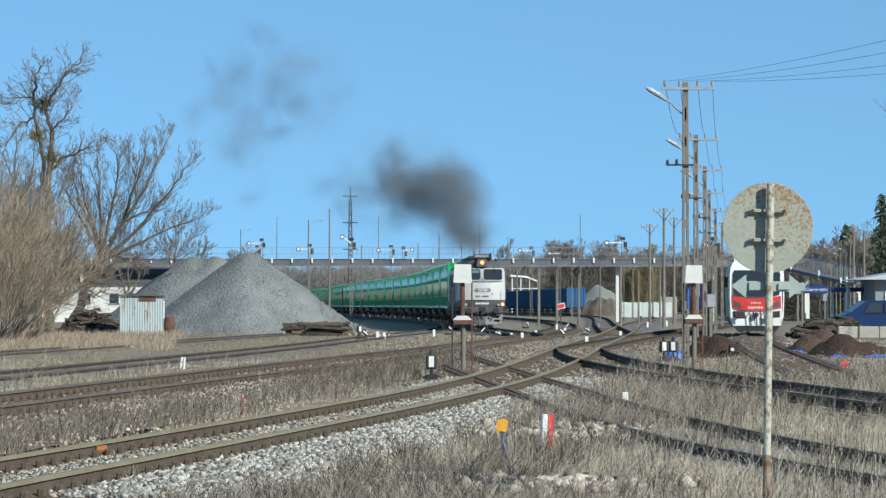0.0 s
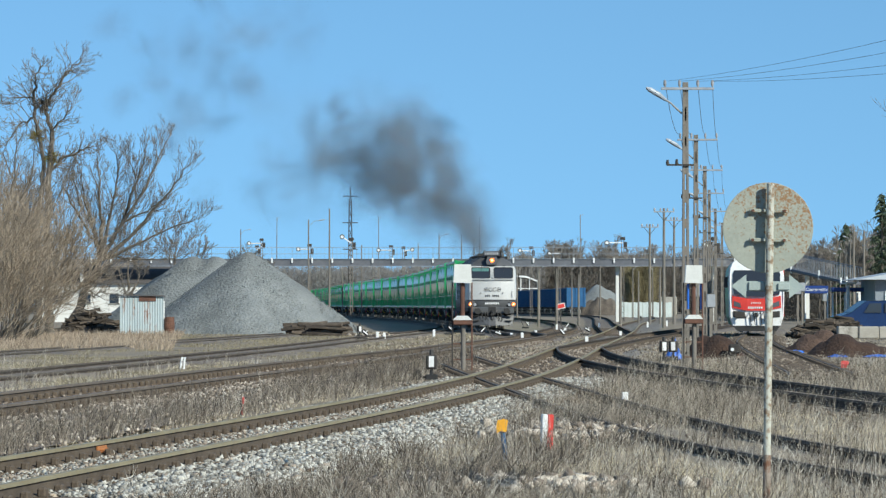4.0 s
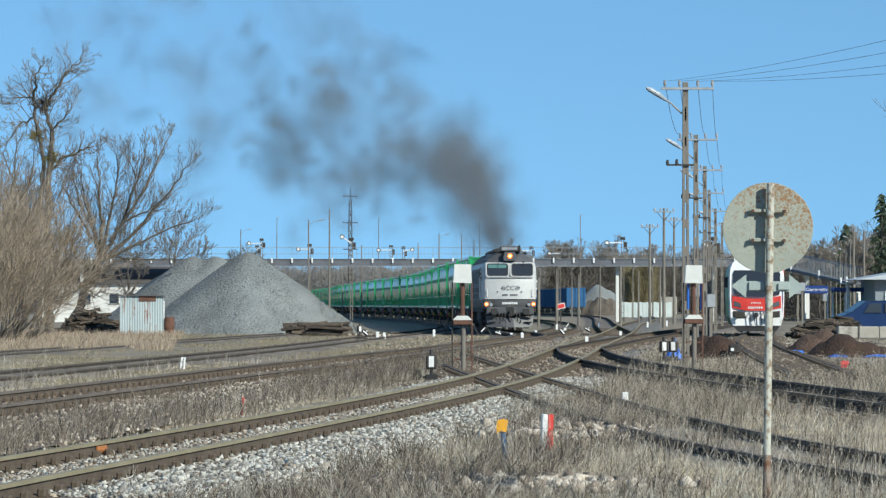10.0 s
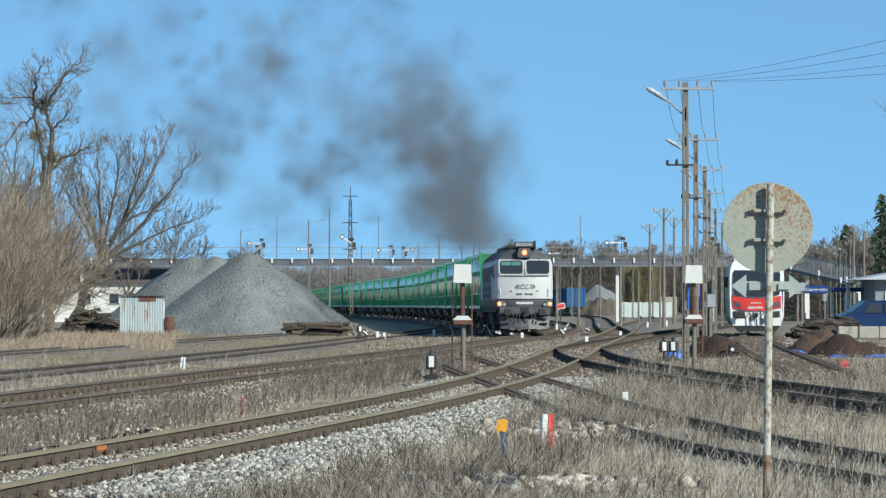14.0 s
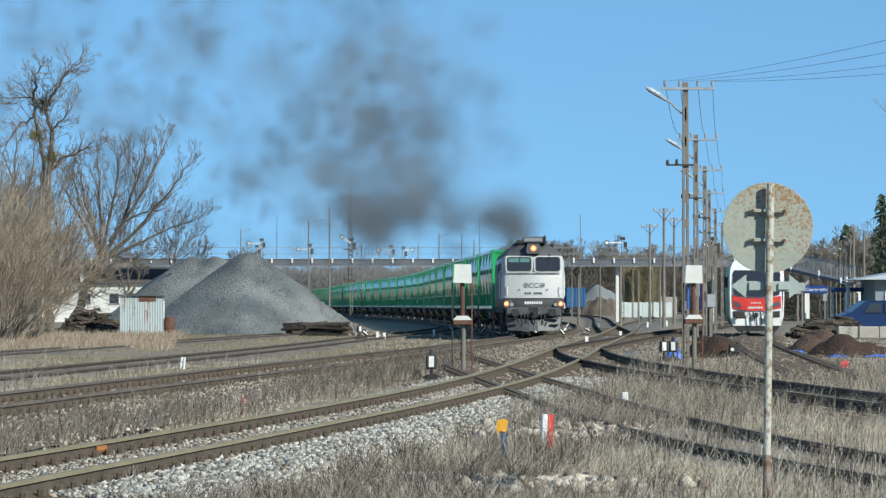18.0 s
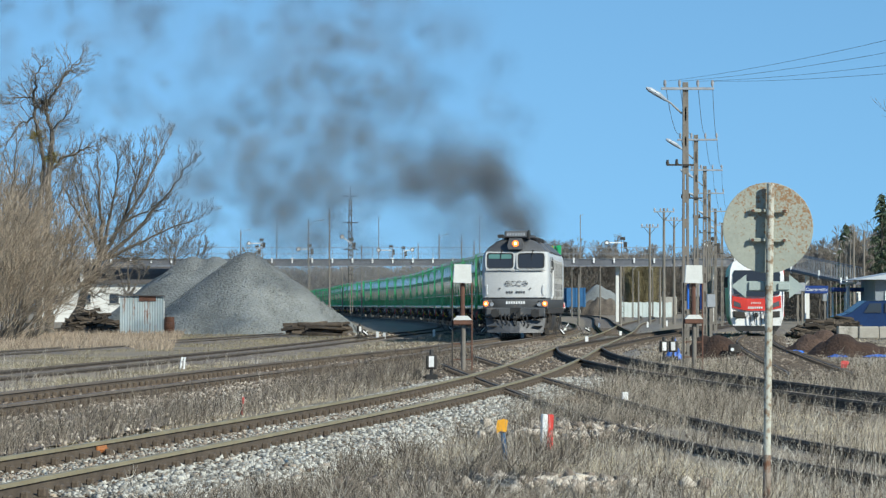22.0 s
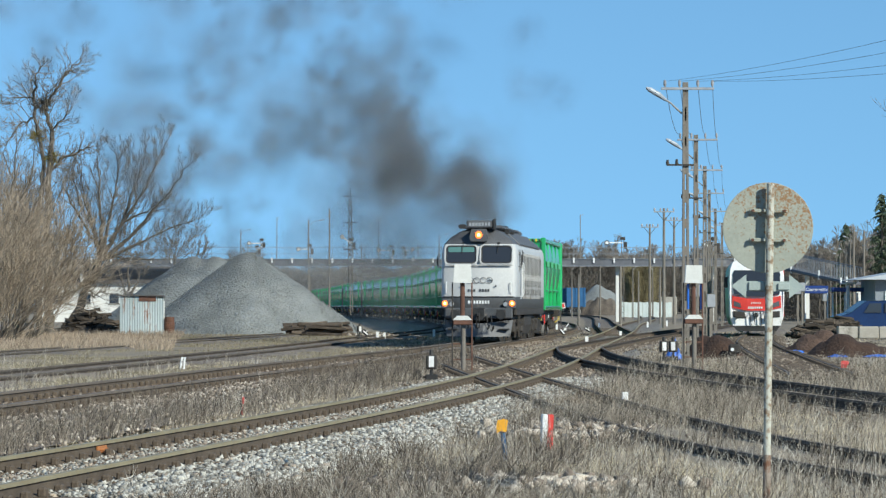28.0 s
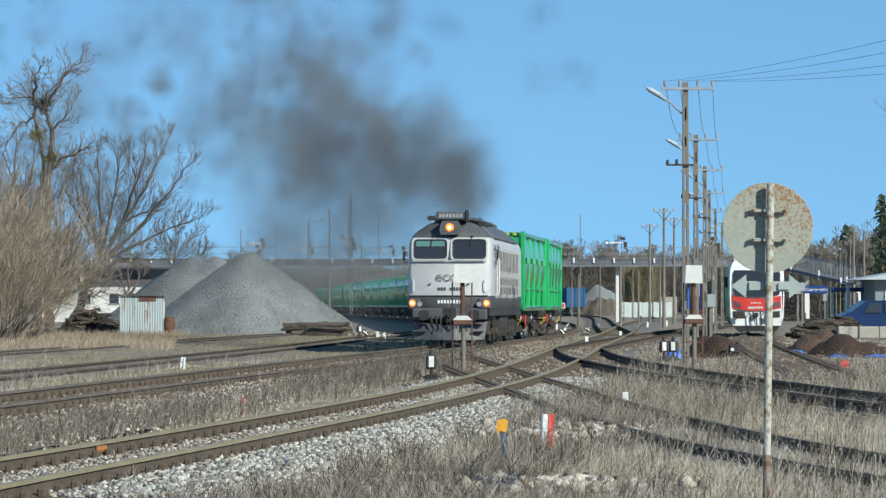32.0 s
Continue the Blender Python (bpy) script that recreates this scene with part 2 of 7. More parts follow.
M["red"] = material("red", (0.52, 0.03, 0.025), (0.70, 0.06, 0.04), 0.5, scale=2, fine=20, bump=0.03)
M["white_paint"] = material("white_paint", (0.66, 0.66, 0.64), (0.82, 0.82, 0.80), 0.5, scale=3, fine=20, bump=0.05, spot=(0.5, 0.47, 0.42), spot_at=0.66)
M["cream_metal"] = material("cream_metal", (0.58, 0.58, 0.53), (0.72, 0.72, 0.68), 0.5, scale=3, fine=20, bump=0.05, spot=(0.42, 0.36, 0.28), spot_at=0.68)
M["rust"] = material("rust", (0.07, 0.034, 0.024), (0.18, 0.088, 0.058), 0.85, 0.1, scale=4, fine=30, bump=0.3)
M["sign_back"] = material("sign_back", (0.25, 0.268, 0.222), (0.36, 0.375, 0.315), 0.6, 0.0, scale=3, fine=40, bump=0.06, spot=(0.25, 0.135, 0.055), spot_at=0.575, spot_scale=50.0, bias=(0.13, 0.20, -0.47))
M["pole_paint"] = material("pole_paint", (0.37, 0.365, 0.30), (0.53, 0.525, 0.45), 0.65, scale=5, fine=60, bump=0.2, spot=(0.22, 0.15, 0.09), spot_at=0.53, spot_scale=22.0)
M["arrow"] = material("arrow", (0.27, 0.32, 0.30), (0.38, 0.43, 0.40), 0.55, scale=5, fine=60, bump=0.05)
M["concrete"] = material("concrete", (0.26, 0.24, 0.20), (0.44, 0.41, 0.36), 0.9, scale=1.2, fine=20, bump=0.3, spot=(0.17, 0.155, 0.13), spot_at=0.6)
M["pole_concrete"] = material("pole_concrete", (0.125, 0.112, 0.095), (0.25, 0.224, 0.19), 0.9, scale=1.5, fine=24, bump=0.35, spot=(0.12, 0.10, 0.08), spot_at=0.6)
M["porcelain"] = material("porcelain", (0.16, 0.15, 0.15), (0.46, 0.45, 0.44), 0.2, scale=3, fine=20, bump=0)
M["lamp_shell"] = material("lamp_shell", (0.27, 0.31, 0.35), (0.40, 0.44, 0.48), 0.35, scale=3, fine=20, bump=0)
M["wire"] = material("wire", (0.10, 0.11, 0.12), (0.18, 0.19, 0.20), 0.5, 0.5, scale=3, fine=20, bump=0)
M["bridge_steel"] = material("bridge_steel", (0.08, 0.085, 0.10), (0.15, 0.155, 0.17), 0.7, scale=0.4, fine=5, bump=0.1, spot=(0.24, 0.24, 0.24), spot_at=0.63, spot_scale=0.4)
M["mesh_grey"] = material("mesh_grey", (0.20, 0.225, 0.26), (0.33, 0.36, 0.40), 0.6, 0.3, scale=1, fine=8, bump=0)
M["wagon_blue"] = material("wagon_blue", (0.016, 0.085, 0.20), (0.034, 0.14, 0.30), 0.5, scale=1, fine=10, bump=0.1, spot=(0.08, 0.075, 0.08), spot_at=0.64, per_object=0.2)
M["car_blue"] = material("car_blue", (0.007, 0.022, 0.078), (0.012, 0.036, 0.115), 0.25, 0.2, scale=1, fine=8, bump=0)
M["sign_blue"] = material("sign_blue", (0.01, 0.035, 0.17), (0.015, 0.05, 0.22), 0.4, scale=1, fine=8, bump=0)
M["tarp_blue"] = material("tarp_blue", (0.012, 0.09, 0.42), (0.03, 0.17, 0.62), 0.4, scale=4, fine=20, bump=0.4)
M["humus"] = material("humus", (0.024, 0.013, 0.009), (0.075, 0.043, 0.028), 0.97, scale=1.2, fine=12, bump=1.0, distance=0.08)
M["peat"] = material("peat", (0.04, 0.024, 0.017), (0.15, 0.095, 0.068), 0.97, scale=1.2, fine=12, bump=1.0, distance=0.08)
M["peat_pale"] = material("peat_pale", (0.05, 0.04, 0.032), (0.17, 0.14, 0.11), 0.97, scale=0.9, fine=6, bump=1.0, distance=0.15)
M["dmu_green"] = material("dmu_green", (0.10, 0.24, 0.15), (0.16, 0.33, 0.21), 0.4, scale=1, fine=10, bump=0.02)
M["sheet_metal"] = material("sheet_metal", (0.30, 0.36, 0.37), (0.45, 0.51, 0.51), 0.5, 0.2, scale=0.8, fine=12, bump=0.08, spot=(0.25, 0.14, 0.09), spot_at=0.585, spot_scale=1.6, stretch=(3, 3, 0.4))
M["wall_white"] = material("wall_white", (0.60, 0.59, 0.55), (0.74, 0.73, 0.69), 0.8, scale=0.6, fine=8, bump=0.1)
M["roof_dark"] = material("roof_dark", (0.055, 0.05, 0.05), (0.12, 0.11, 0.105), 0.8, scale=0.6, fine=8, bump=0.3)
M["roof_light"] = material("roof_light", (0.42, 0.45, 0.47), (0.56, 0.59, 0.61), 0.5, 0.3, scale=0.6, fine=8, bump=0.1)
M["wall_grey"] = material("wall_grey", (0.16, 0.19, 0.22), (0.28, 0.31, 0.34), 0.8, scale=0.6, fine=8, bump=0.1)
M["old_wood"] = material("old_wood", (0.04, 0.031, 0.024), (0.15, 0.118, 0.09), 0.9, scale=2, fine=20, bump=0.5, per_object=0.4)
M["dark_wood"] = material("dark_wood", (0.022, 0.018, 0.014), (0.11, 0.085, 0.062), 0.95, scale=2, fine=20, bump=0.6, per_object=0.5)
M["red_faded"] = material("red_faded", (0.50, 0.045, 0.04), (0.72, 0.16, 0.13), 0.7, scale=6, fine=30, bump=0.2)
M["headlamp_glass"] = glass_of("headlamp_glass", (0.10, 0.10, 0.11), 0.1)
M["pole_rust"] = material("pole_rust", (0.20, 0.15, 0.11), (0.36, 0.32, 0.27), 0.8, scale=5, fine=60, bump=0.3, spot=(0.16, 0.075, 0.04), spot_at=0.5, spot_scale=9.0)
M["rail_worn"] = material("rail_worn", (0.06, 0.048, 0.037), (0.14, 0.115, 0.09), 0.8, 0.0, scale=2, fine=60, bump=0.1)
M["fence_pale"] = material("fence_pale", (0.46, 0.52, 0.50), (0.62, 0.67, 0.64), 0.8, scale=0.6, fine=6, bump=0.2, per_object=0.2)
M["lamp_glow"] = material("lamp_glow", (1.0, 0.15, 0.025), (1.0, 0.19, 0.035), 0.4, scale=1, fine=2, bump=0, emit=1.7)
M["lamp_core"] = material("lamp_core", (1.0, 0.60, 0.25), (1.0, 0.66, 0.30), 0.4, scale=1, fine=2, bump=0, emit=4.5)
M["lens"] = glass_of("lens", (0.55, 0.56, 0.55), 0.15)


# ---- the lie of the land ----
def rail_z(x, y):
    """Height of the rail heads: the yard lies 0.2 m above the near track."""
    y = y / 1.404
    edge = -5.6 + (y - 39.6) * 0.12
    return 0.2 * max(sm((y - 40) / 50), sm((edge - x + 0.7) / 1.4))


def ground_z(x, y):
    n = noise.noise(Vector((x * 0.35, y * 0.25, 0))) * 0.05 + noise.noise(Vector((x * 1.3, y * 1.1, 5))) * 0.025
    if y > 560:
        return -0.1
    return rail_z(x, y) - 0.27 + n * (1.0 if y < 210 else 0.5)


class Path:
    """A smooth line on the ground through a few plan points, measured by its length."""

    def __init__(self, pts, step=0.5):
        p = np.array(pts, float)
        k = np.concatenate([[0], np.cumsum(np.linalg.norm(np.diff(p, axis=0), axis=1))])
        # natural cubic spline
        n = len(p)
        h = np.diff(k)
        a = np.zeros((n, n))
        r = np.zeros((n, 2))
        a[0, 0] = a[-1, -1] = 1
        for i in range(1, n - 1):
            a[i, i - 1], a[i, i], a[i, i + 1] = h[i - 1], 2 * (h[i - 1] + h[i]), h[i]
            r[i] = 6 * ((p[i + 1] - p[i]) / h[i] - (p[i] - p[i - 1]) / h[i - 1])
        m2 = np.linalg.solve(a, r)
        t = np.linspace(0, k[-1], int(k[-1] / step) + 2)
        i = np.clip(np.searchsorted(k, t, side="right") - 1, 0, n - 2)
        u, v, hh = (t - k[i])[:, None], (k[i + 1] - t)[:, None], h[i][:, None]
        q = m2[i] * v ** 3 / (6 * hh) + m2[i + 1] * u ** 3 / (6 * hh) + (p[i] / hh - m2[i] * hh / 6) * v + (p[i + 1] / hh - m2[i + 1] * hh / 6) * u
        self.xy = q
        self.s = np.concatenate([[0], np.cumsum(np.linalg.norm(np.diff(q, axis=0), axis=1))])
        self.length = self.s[-1]

    def at(self, s):
        return np.array([np.interp(s, self.s, self.xy[:, 0]), np.interp(s, self.s, self.xy[:, 1])])

    def heading(self, s):
        d = self.at(min(s + 0.3, self.length)) - self.at(max(s - 0.3, 0))
        return math.atan2(d[1], d[0])

    def beside(self, s, off):
        """A point off metres to the left of the way at s."""
        h = self.heading(s)
        p = self.at(s)
        return p[0] - math.sin(h) * off, p[1] + math.cos(h) * off

    def s_of_y(self, y):
        return float(self.s[int(np.argmin(np.abs(self.xy[:, 1] - y)))])


# The train's way runs from the far yard towards the camera and past it on the left.
WAY = Path([(-46, 898.72), (-32, 786.38), (-19.8, 648.77), (-9.7, 470.43), (-2.0, 355.28), (1.42, 262.6), (2.46, 235.91), (3.21, 217.1), (3.91, 197.58), (4.27, 181.85), (3.96, 173.71),
            (3.34, 165.84), (2.6, 156.71), (1.41, 143.51), (0.22, 129.47), (-1.33, 113.74), (-4.2, 84.26), (-5.75, 67.4), (-6.9, 54.77), (-8.6, 36.51)])
NEAR = Path([(-6.2, 21.06), (-4.35, 36.23), (-3.45, 42.83), (-2.2, 52.38), (-0.5, 66), (0.95, 78.64), (2.0, 89.87), (3.3, 106.72), (4.6, 126.38), (9.2, 196.6), (15, 294.89), (20, 367.91), (30, 561.7)])
CROSS = Path([(6.2, 30.89), (4.9, 37.91), (3.6, 47.74), (2.9, 57.57), (2.3, 68.81), (1.7, 80.04), (1.15, 90.57), (0.5, 103.91), (0.1, 117.96), (0.9, 136.21)])
SIDE = Path([(11.5, 30.89), (9.4, 49.15), (7.9, 61.09), (7.1, 68.81), (6.0, 80.04), (5.0, 92.68), (4.4, 105.32), (4.6, 126.38)])
STUB = Path([(9.0, 88.47), (9.75, 103.91), (13.1, 156.57), (16.3, 192.38), (20.4, 238.72), (30, 372.13), (42, 533.62)])
WEST = Path([(-15.5, 21.06), (-12.6, 50.55), (-9.9, 81.45), (-8.0, 106.72), (-5.7, 140.43), (-3.2, 188.17), (-0.6, 231.7), (0.6, 275.23)])
FARWEST = Path([(-21.5, 56.17), (-17.2, 92.68), (-14.4, 126.38), (-11.6, 165.7), (-8.3, 210.64)])
EAST = Path([(4.6, 126.38), (7.3, 154.47), (12.5, 203.62), (22, 287.87), (30, 367.91), (52, 589.79)])
BLUE = Path([(9.2, 196.6), (12.2, 280.0), (16.2, 380.0), (19.4, 480.0), (20.0, 545.0), (18.6, 600.0), (13.4, 712.0), (7.0, 830.0)])
LINK = Path([(4.0, 178.34), (5.3, 196.6), (8.3, 252.77), (9.6, 322.98), (6.5, 463.4), (2, 589.79)])

# ---- the ground, one sheet to the horizon ----
xs = np.concatenate([np.linspace(-2500, -200, 9), np.linspace(-160, -34, 10), np.arange(-30, 30.1, 0.5), np.linspace(34, 160, 10), np.linspace(200, 2500, 9)])
ys = np.concatenate([np.array([-400, -100, -30, -5, 8]), np.arange(14, 140, 0.8), np.arange(140, 280, 2.6), np.arange(290, 560, 12), np.array([600, 750, 900, 1500, 2500, 4000])])
gv = np.array([(x, y, ground_z(x, y)) for y in ys for x in xs])
nx = len(xs)
gf = np.array([(j * nx + i, j * nx + i + 1, (j + 1) * nx + i + 1, (j + 1) * nx + i) for j in range(len(ys) - 1) for i in range(nx - 1)])
ground = new("ground", np_mesh("ground", gv, gf, M["soil"], True))
tagged(ground, "bare brown soil of a railway yard with dry grass", "ground", kind="structure")

RAIL = [(-0.036, 0.0), (0.036, 0.0), (0.036, -0.04), (0.009, -0.055), (0.009, -0.145), (0.065, -0.16), (0.065, -0.172), (-0.065, -0.172), (-0.065, -0.16), (-0.009, -0.145), (-0.009, -0.055), (-0.036, -0.04)]


def rail_mesh(way, off, s0, s1, head, side, step=1.0, sink=0.0):
    b = Build()
    n = max(2, int((s1 - s0) / step) + 1)
    rings = []
    for s in np.linspace(s0, s1, n):
        h = way.heading(s)
        cx, cy = way.beside(s, off)
        z = rail_z(cx, cy) - sink
        rings.append([(cx - math.sin(h) * a, cy + math.cos(h) * a, z + c) for a, c in RAIL])
    b.rings(rings)
    k = len(RAIL)
    for i in range(len(b.f) - 2):
        b.m[i] = 0 if i % k in (0, 1, k - 1) else 1
    return b.mesh("rail", [head, side])


def sleeper_mesh(mat, plate):
    b = Build()
    b.box((0, 0, -0.075), (0.25, 2.55, 0.15), bev=0.02)
    for y in (-0.7525, 0.7525):
        b.box((0, y, 0.006), (0.17, 0.36, 0.012), mi=1)
        for dy in (-0.11, 0.11):
            b.box((0.0, y + dy, 0.045), (0.13, 0.08, 0.09), mi=1, bev=0.015)
            b.tube([(0.045, y + dy * 1.25, 0.01), (0.045, y + dy * 1.25, 0.06)], 0.018, 6, mi=1)
    return b.mesh("sleeper", [mat, plate])


def bed_mesh(way, s0, s1, mat, wide, drop, near_extra=0.0, step=1.2):
    """The ballast bed: a crown that slopes to both sides."""
    b = Build()
    prof = [(-wide - 0.9 - near_extra, -drop - 0.12), (-wide - near_extra * 0.5, -0.24), (-wide + 0.15, -0.2), (-0.5, -0.21), (0.5, -0.21), (wide - 0.15, -0.2), (wide, -0.24), (wide + 0.9, -drop - 0.12)]
    rings = []
    for s in np.linspace(s0, s1, max(2, int((s1 - s0) / step))):
        h = way.heading(s)
        ring = []
        for a, c in prof:
            a += noise.noise(Vector((s * 0.6, a * 3, 1))) * 0.12
            cx, cy = way.beside(s, a)
            pz = way.beside(s, 0)
            ring.append((cx, cy, rail_z(*pz) + c + noise.noise(Vector((s * 1.1, a * 2, 9))) * 0.03))
        rings.append(ring)
    b.rings(rings, close=False, caps=False)
    return b.mesh("ballast_bed", mat, True)


SLEEPER = sleeper_mesh(M["sleeper"], M["rail_side"])


def track(label, way, s0, s1, head, side, bed, pieces, wide=1.55, drop=0.3, near_extra=0.0, sink=0.0):
    """A railway track with its ballast bed, two rails and sleepers; pieces: the stretch whose sleepers lie as single parts."""
    t = thing("railway_track", label, "railway track", kind="structure")
    part("ballast_bed", bed_mesh(way, s0, s1, bed, wide, drop, near_extra), None, t)
    for off in (-0.7525, 0.7525):
        part("rail", rail_mesh(way, off, s0, s1, head, side, 1.0, sink), None, t)
    s = pieces[0]
    while s < pieces[1]:
        x, y = way.at(s)
        part("sleeper", SLEEPER, None, t, at=pose(x, y, rail_z(x, y) - 0.176, 0, 0, math.degrees(way.heading(s)) + random.uniform(-1, 1)))
        s += 0.67
    return t


track("near track with brownish rails on pale crushed stone", NEAR, 0, NEAR.length, M["rail_head"], M["rail_side"], M["ballast_bed"], (11, NEAR.s_of_y(134.81)), 1.6, 0.3, 0.9)
track("main track of the freight train with worn rails", WAY, 84, WAY.length, M["rail_brown"], M["rail_side"], M["yard_soil"], (WAY.s_of_y(196.6), WAY.length - 6))
track("overgrown crossing track with dark rusty rails", CROSS, 0, CROSS.length, M["rail_worn"], M["rail_dark"], M["soil"], (CROSS.s_of_y(70.21), CROSS.s_of_y(126.38)), 1.1, 0.2, 0.0, 0.075)
track("dark rusty side track among dry weeds", SIDE, 0, SIDE.length, M["rail_worn"], M["rail_dark"], M["soil"], (SIDE.s_of_y(77.23), SIDE.s_of_y(123.57)), 1.2, 0.2)
track("dead-end track under the parked railcar", STUB, 0, STUB.length, M["rail_worn"], M["rail_dark"], M["yard_soil"], (0.5, STUB.s_of_y(190.98)), 1.3, 0.22, 0.0, 0.09)
track("western yard track in dry grass", WEST, 0, WEST.length, M["rail_worn"], M["rail_dark"], M["yard_soil"], (0, 0), 1.3, 0.24, 0.0, 0.11)
track("sunken yard track along the grass bank", FARWEST, 0, FARWEST.length, M["rail_worn"], M["rail_dark"], M["yard_soil"], (0, 0), 1.3, 0.24, 0.0, 0.145)
track("yard track towards the platforms", EAST, 0, EAST.length, M["rail_dark"], M["rail_dark"], M["yard_soil"], (0, 98), 1.4, 0.22)
track("yard track with the parked blue wagons", BLUE, 0, BLUE.length, M["rail_dark"], M["rail_dark"], M["yard_soil"], (0, 63), 1.4, 0.22)
track("yard track beside the freight train", LINK, 0, LINK.length, M["rail_dark"], M["rail_dark"], M["yard_soil"], (0, 63), 1.4, 0.22)


def stones(name, n, place, sizes, mat, label, flat=0.75):
    """Many small angular stones in one mesh; place(i) gives x, y, z."""
    rng = np.random.default_rng(7 + n)
    base = np.array([(1, 0, 0), (-1, 0, 0), (0, 1, 0), (0, -1, 0), (0, 0, 1), (0, 0, -1)], float)
    tri = np.array([(0, 2, 4), (2, 1, 4), (1, 3, 4), (3, 0, 4), (2, 0, 5), (1, 2, 5), (3, 1, 5), (0, 3, 5)])
    v = base[None] * rng.uniform(0.6, 1.15, (n, 6, 1)) + rng.normal(0, 0.22, (n, 6, 3))
    ang = rng.uniform(0, 2 * np.pi, (n, 3))
    for ax in range(3):
        c, s = np.cos(ang[:, ax])[:, None], np.sin(ang[:, ax])[:, None]
        i, j = [(0, 1), (1, 2), (0, 2)][ax]
        a, b2 = v[:, :, i].copy(), v[:, :, j].copy()
        v[:, :, i], v[:, :, j] = a * c - b2 * s, a * s + b2 * c
    v[:, :, 2] *= flat
    v *= rng.uniform(*sizes, (n, 1, 1)) * 0.5
    v += np.array([place(i) for i in range(n)])[:, None, :]
    f = (tri[None] + (np.arange(n) * 6)[:, None, None]).reshape(-1, 3)
    ob = new(name, np_mesh(name, v.reshape(-1, 3), f, mat))
    return tagged(ob, label, "stones", kind="stuff")


def on_bed(way, s0, s1, lo, hi, extra=0.0, clear=0.0):
    def place(i):
        s = s0 + (s1 - s0) * random.random() ** 1.35
        a = random.uniform(lo, hi)
        while abs(a) < clear:
            a = random.uniform(lo, hi)
        x, y = way.beside(s, a)
        w, far = 1.6, abs(a)
        if a < 0:
            far = max(0.0, far - extra * 0.5)
        z = -0.195 if far < w else -0.195 - (far - w) * 0.22
        return x, y, rail_z(*way.at(s)) + z + random.uniform(-0.01, 0.035)
    return place


# ---- the locomotive: x forward, y to its left, z up from the rail heads ----
def wheelset_mesh(r):
    b = Build()
    b.tube([(0, -0.85, 0), (0, 0.85, 0)], 0.085, 10, mi=1)
    for y in (-0.75, 0.75):
        k = 1 if y > 0 else -1
        n = 24
        prof = [(r + 0.03, y - k * 0.075), (r + 0.03, y - k * 0.05), (r, y - k * 0.04), (r, y + k * 0.06), (r - 0.07, y + k * 0.06), (r - 0.09, y + k * 0.02), (0.17, y), (0.15, y + k * 0.07), (0.02, y + k * 0.07)]
        rings = [[(q * math.cos(2 * math.pi * i / n), yy, q * math.sin(2 * math.pi * i / n)) for i in range(n)] for q, yy in prof]
        m0 = len(b.f)
        b.rings(rings)
        for i in range(m0, m0 + n * 3):
            b.m[i] = 1
    return b.mesh("wheelset", [M["grime"], M["silver"]])


WHEELS_BIG, WHEELS_SMALL = wheelset_mesh(0.525), wheelset_mesh(0.46)

SECTION = [(1.36, 1.22), (1.45, 1.30), (1.47, 1.74), (1.47, 3.40), (1.46, 3.58), (1.39, 3.76), (1.18, 4.00), (0.82, 4.24), (0.42, 4.38)]


def rake(z):
    return 0.0 if z < 2.9 else 0.26 * (z - 2.9) if z < 3.76 else 0.224 + (z - 3.76) * 0.85


def loco_body(parent):
    b = Build()

    def ring(u, inset, way):
        pts = [(y, z) for y, z in SECTION] + [(-y, z) for y, z in reversed(SECTION)]
        return [(way * (u - rake(z)), y * (1 - inset * (1 if z > 1.3 else 0.6)), z) for y, z in pts]
    rings = [ring(8.42, 0.10, -1), ring(8.36, 0.05, -1), ring(8.15, 0.012, -1), ring(7.7, 0, -1)]
    rings += [ring(7.7, 0, 1), ring(8.15, 0.012, 1), ring(8.36, 0.05, 1), ring(8.42, 0.10, 1)]
    b.rings(rings, caps=False)
    n, k = len(rings[0]), len(SECTION)
    for i in range(len(b.f)):
        e = i % n
        lev = e if e < k else n - 2 - e
        b.m[i] = 1 if lev < 2 else 0 if lev < 5 else 2
        if e == k - 1 or e == n - 1:
            b.m[i] = 2 if e == k - 1 else 1
    # end faces, in level strips
    for base in (0, (len(rings) - 1) * n):
        for j in range(k - 1):
            b.f.append((base + j, base + j + 1, base + n - 2 - j, base + n - 1 - j))
            b.m.append(1 if j < 2 else 0 if j < 5 else 2)
    return part("body", b, [M["loco_white"], M["loco_grey"], M["loco_roof"]], parent, "white body, dark grey roof and sill", True)


def rounded(cx, cz, w, h, r, n=5):
    pts = []
    for sx, sz, a0 in ((1, 1, 0), (-1, 1, 90), (-1, -1, 180), (1, -1, 270)):
        for i in range(n):
            a = radians(a0 + 90 * i / (n - 1))
            pts.append((cx + sx * (w / 2 - r) + r * math.cos(a), cz + sz * (h / 2 - r) + r * math.sin(a)))
    return pts


def on_face(y, z, out):
    """A point on the cab's front, out metres in front of it."""
    return (8.42 - rake(z) + out - 0.03 * max(0.0, abs(y) - 0.9), y, z)


def plate(poly, out0, out1, mi=0, b=None):
    b = b or Build()
    n = len(poly)
    b.add([on_face(y, z, out0) for y, z in poly] + [on_face(y, z, out1) for y, z in poly],
          [tuple(range(n, 2 * n))] + [(i, (i + 1) % n, (i + 1) % n + n, i + n) for i in range(n)], mi)
    return b


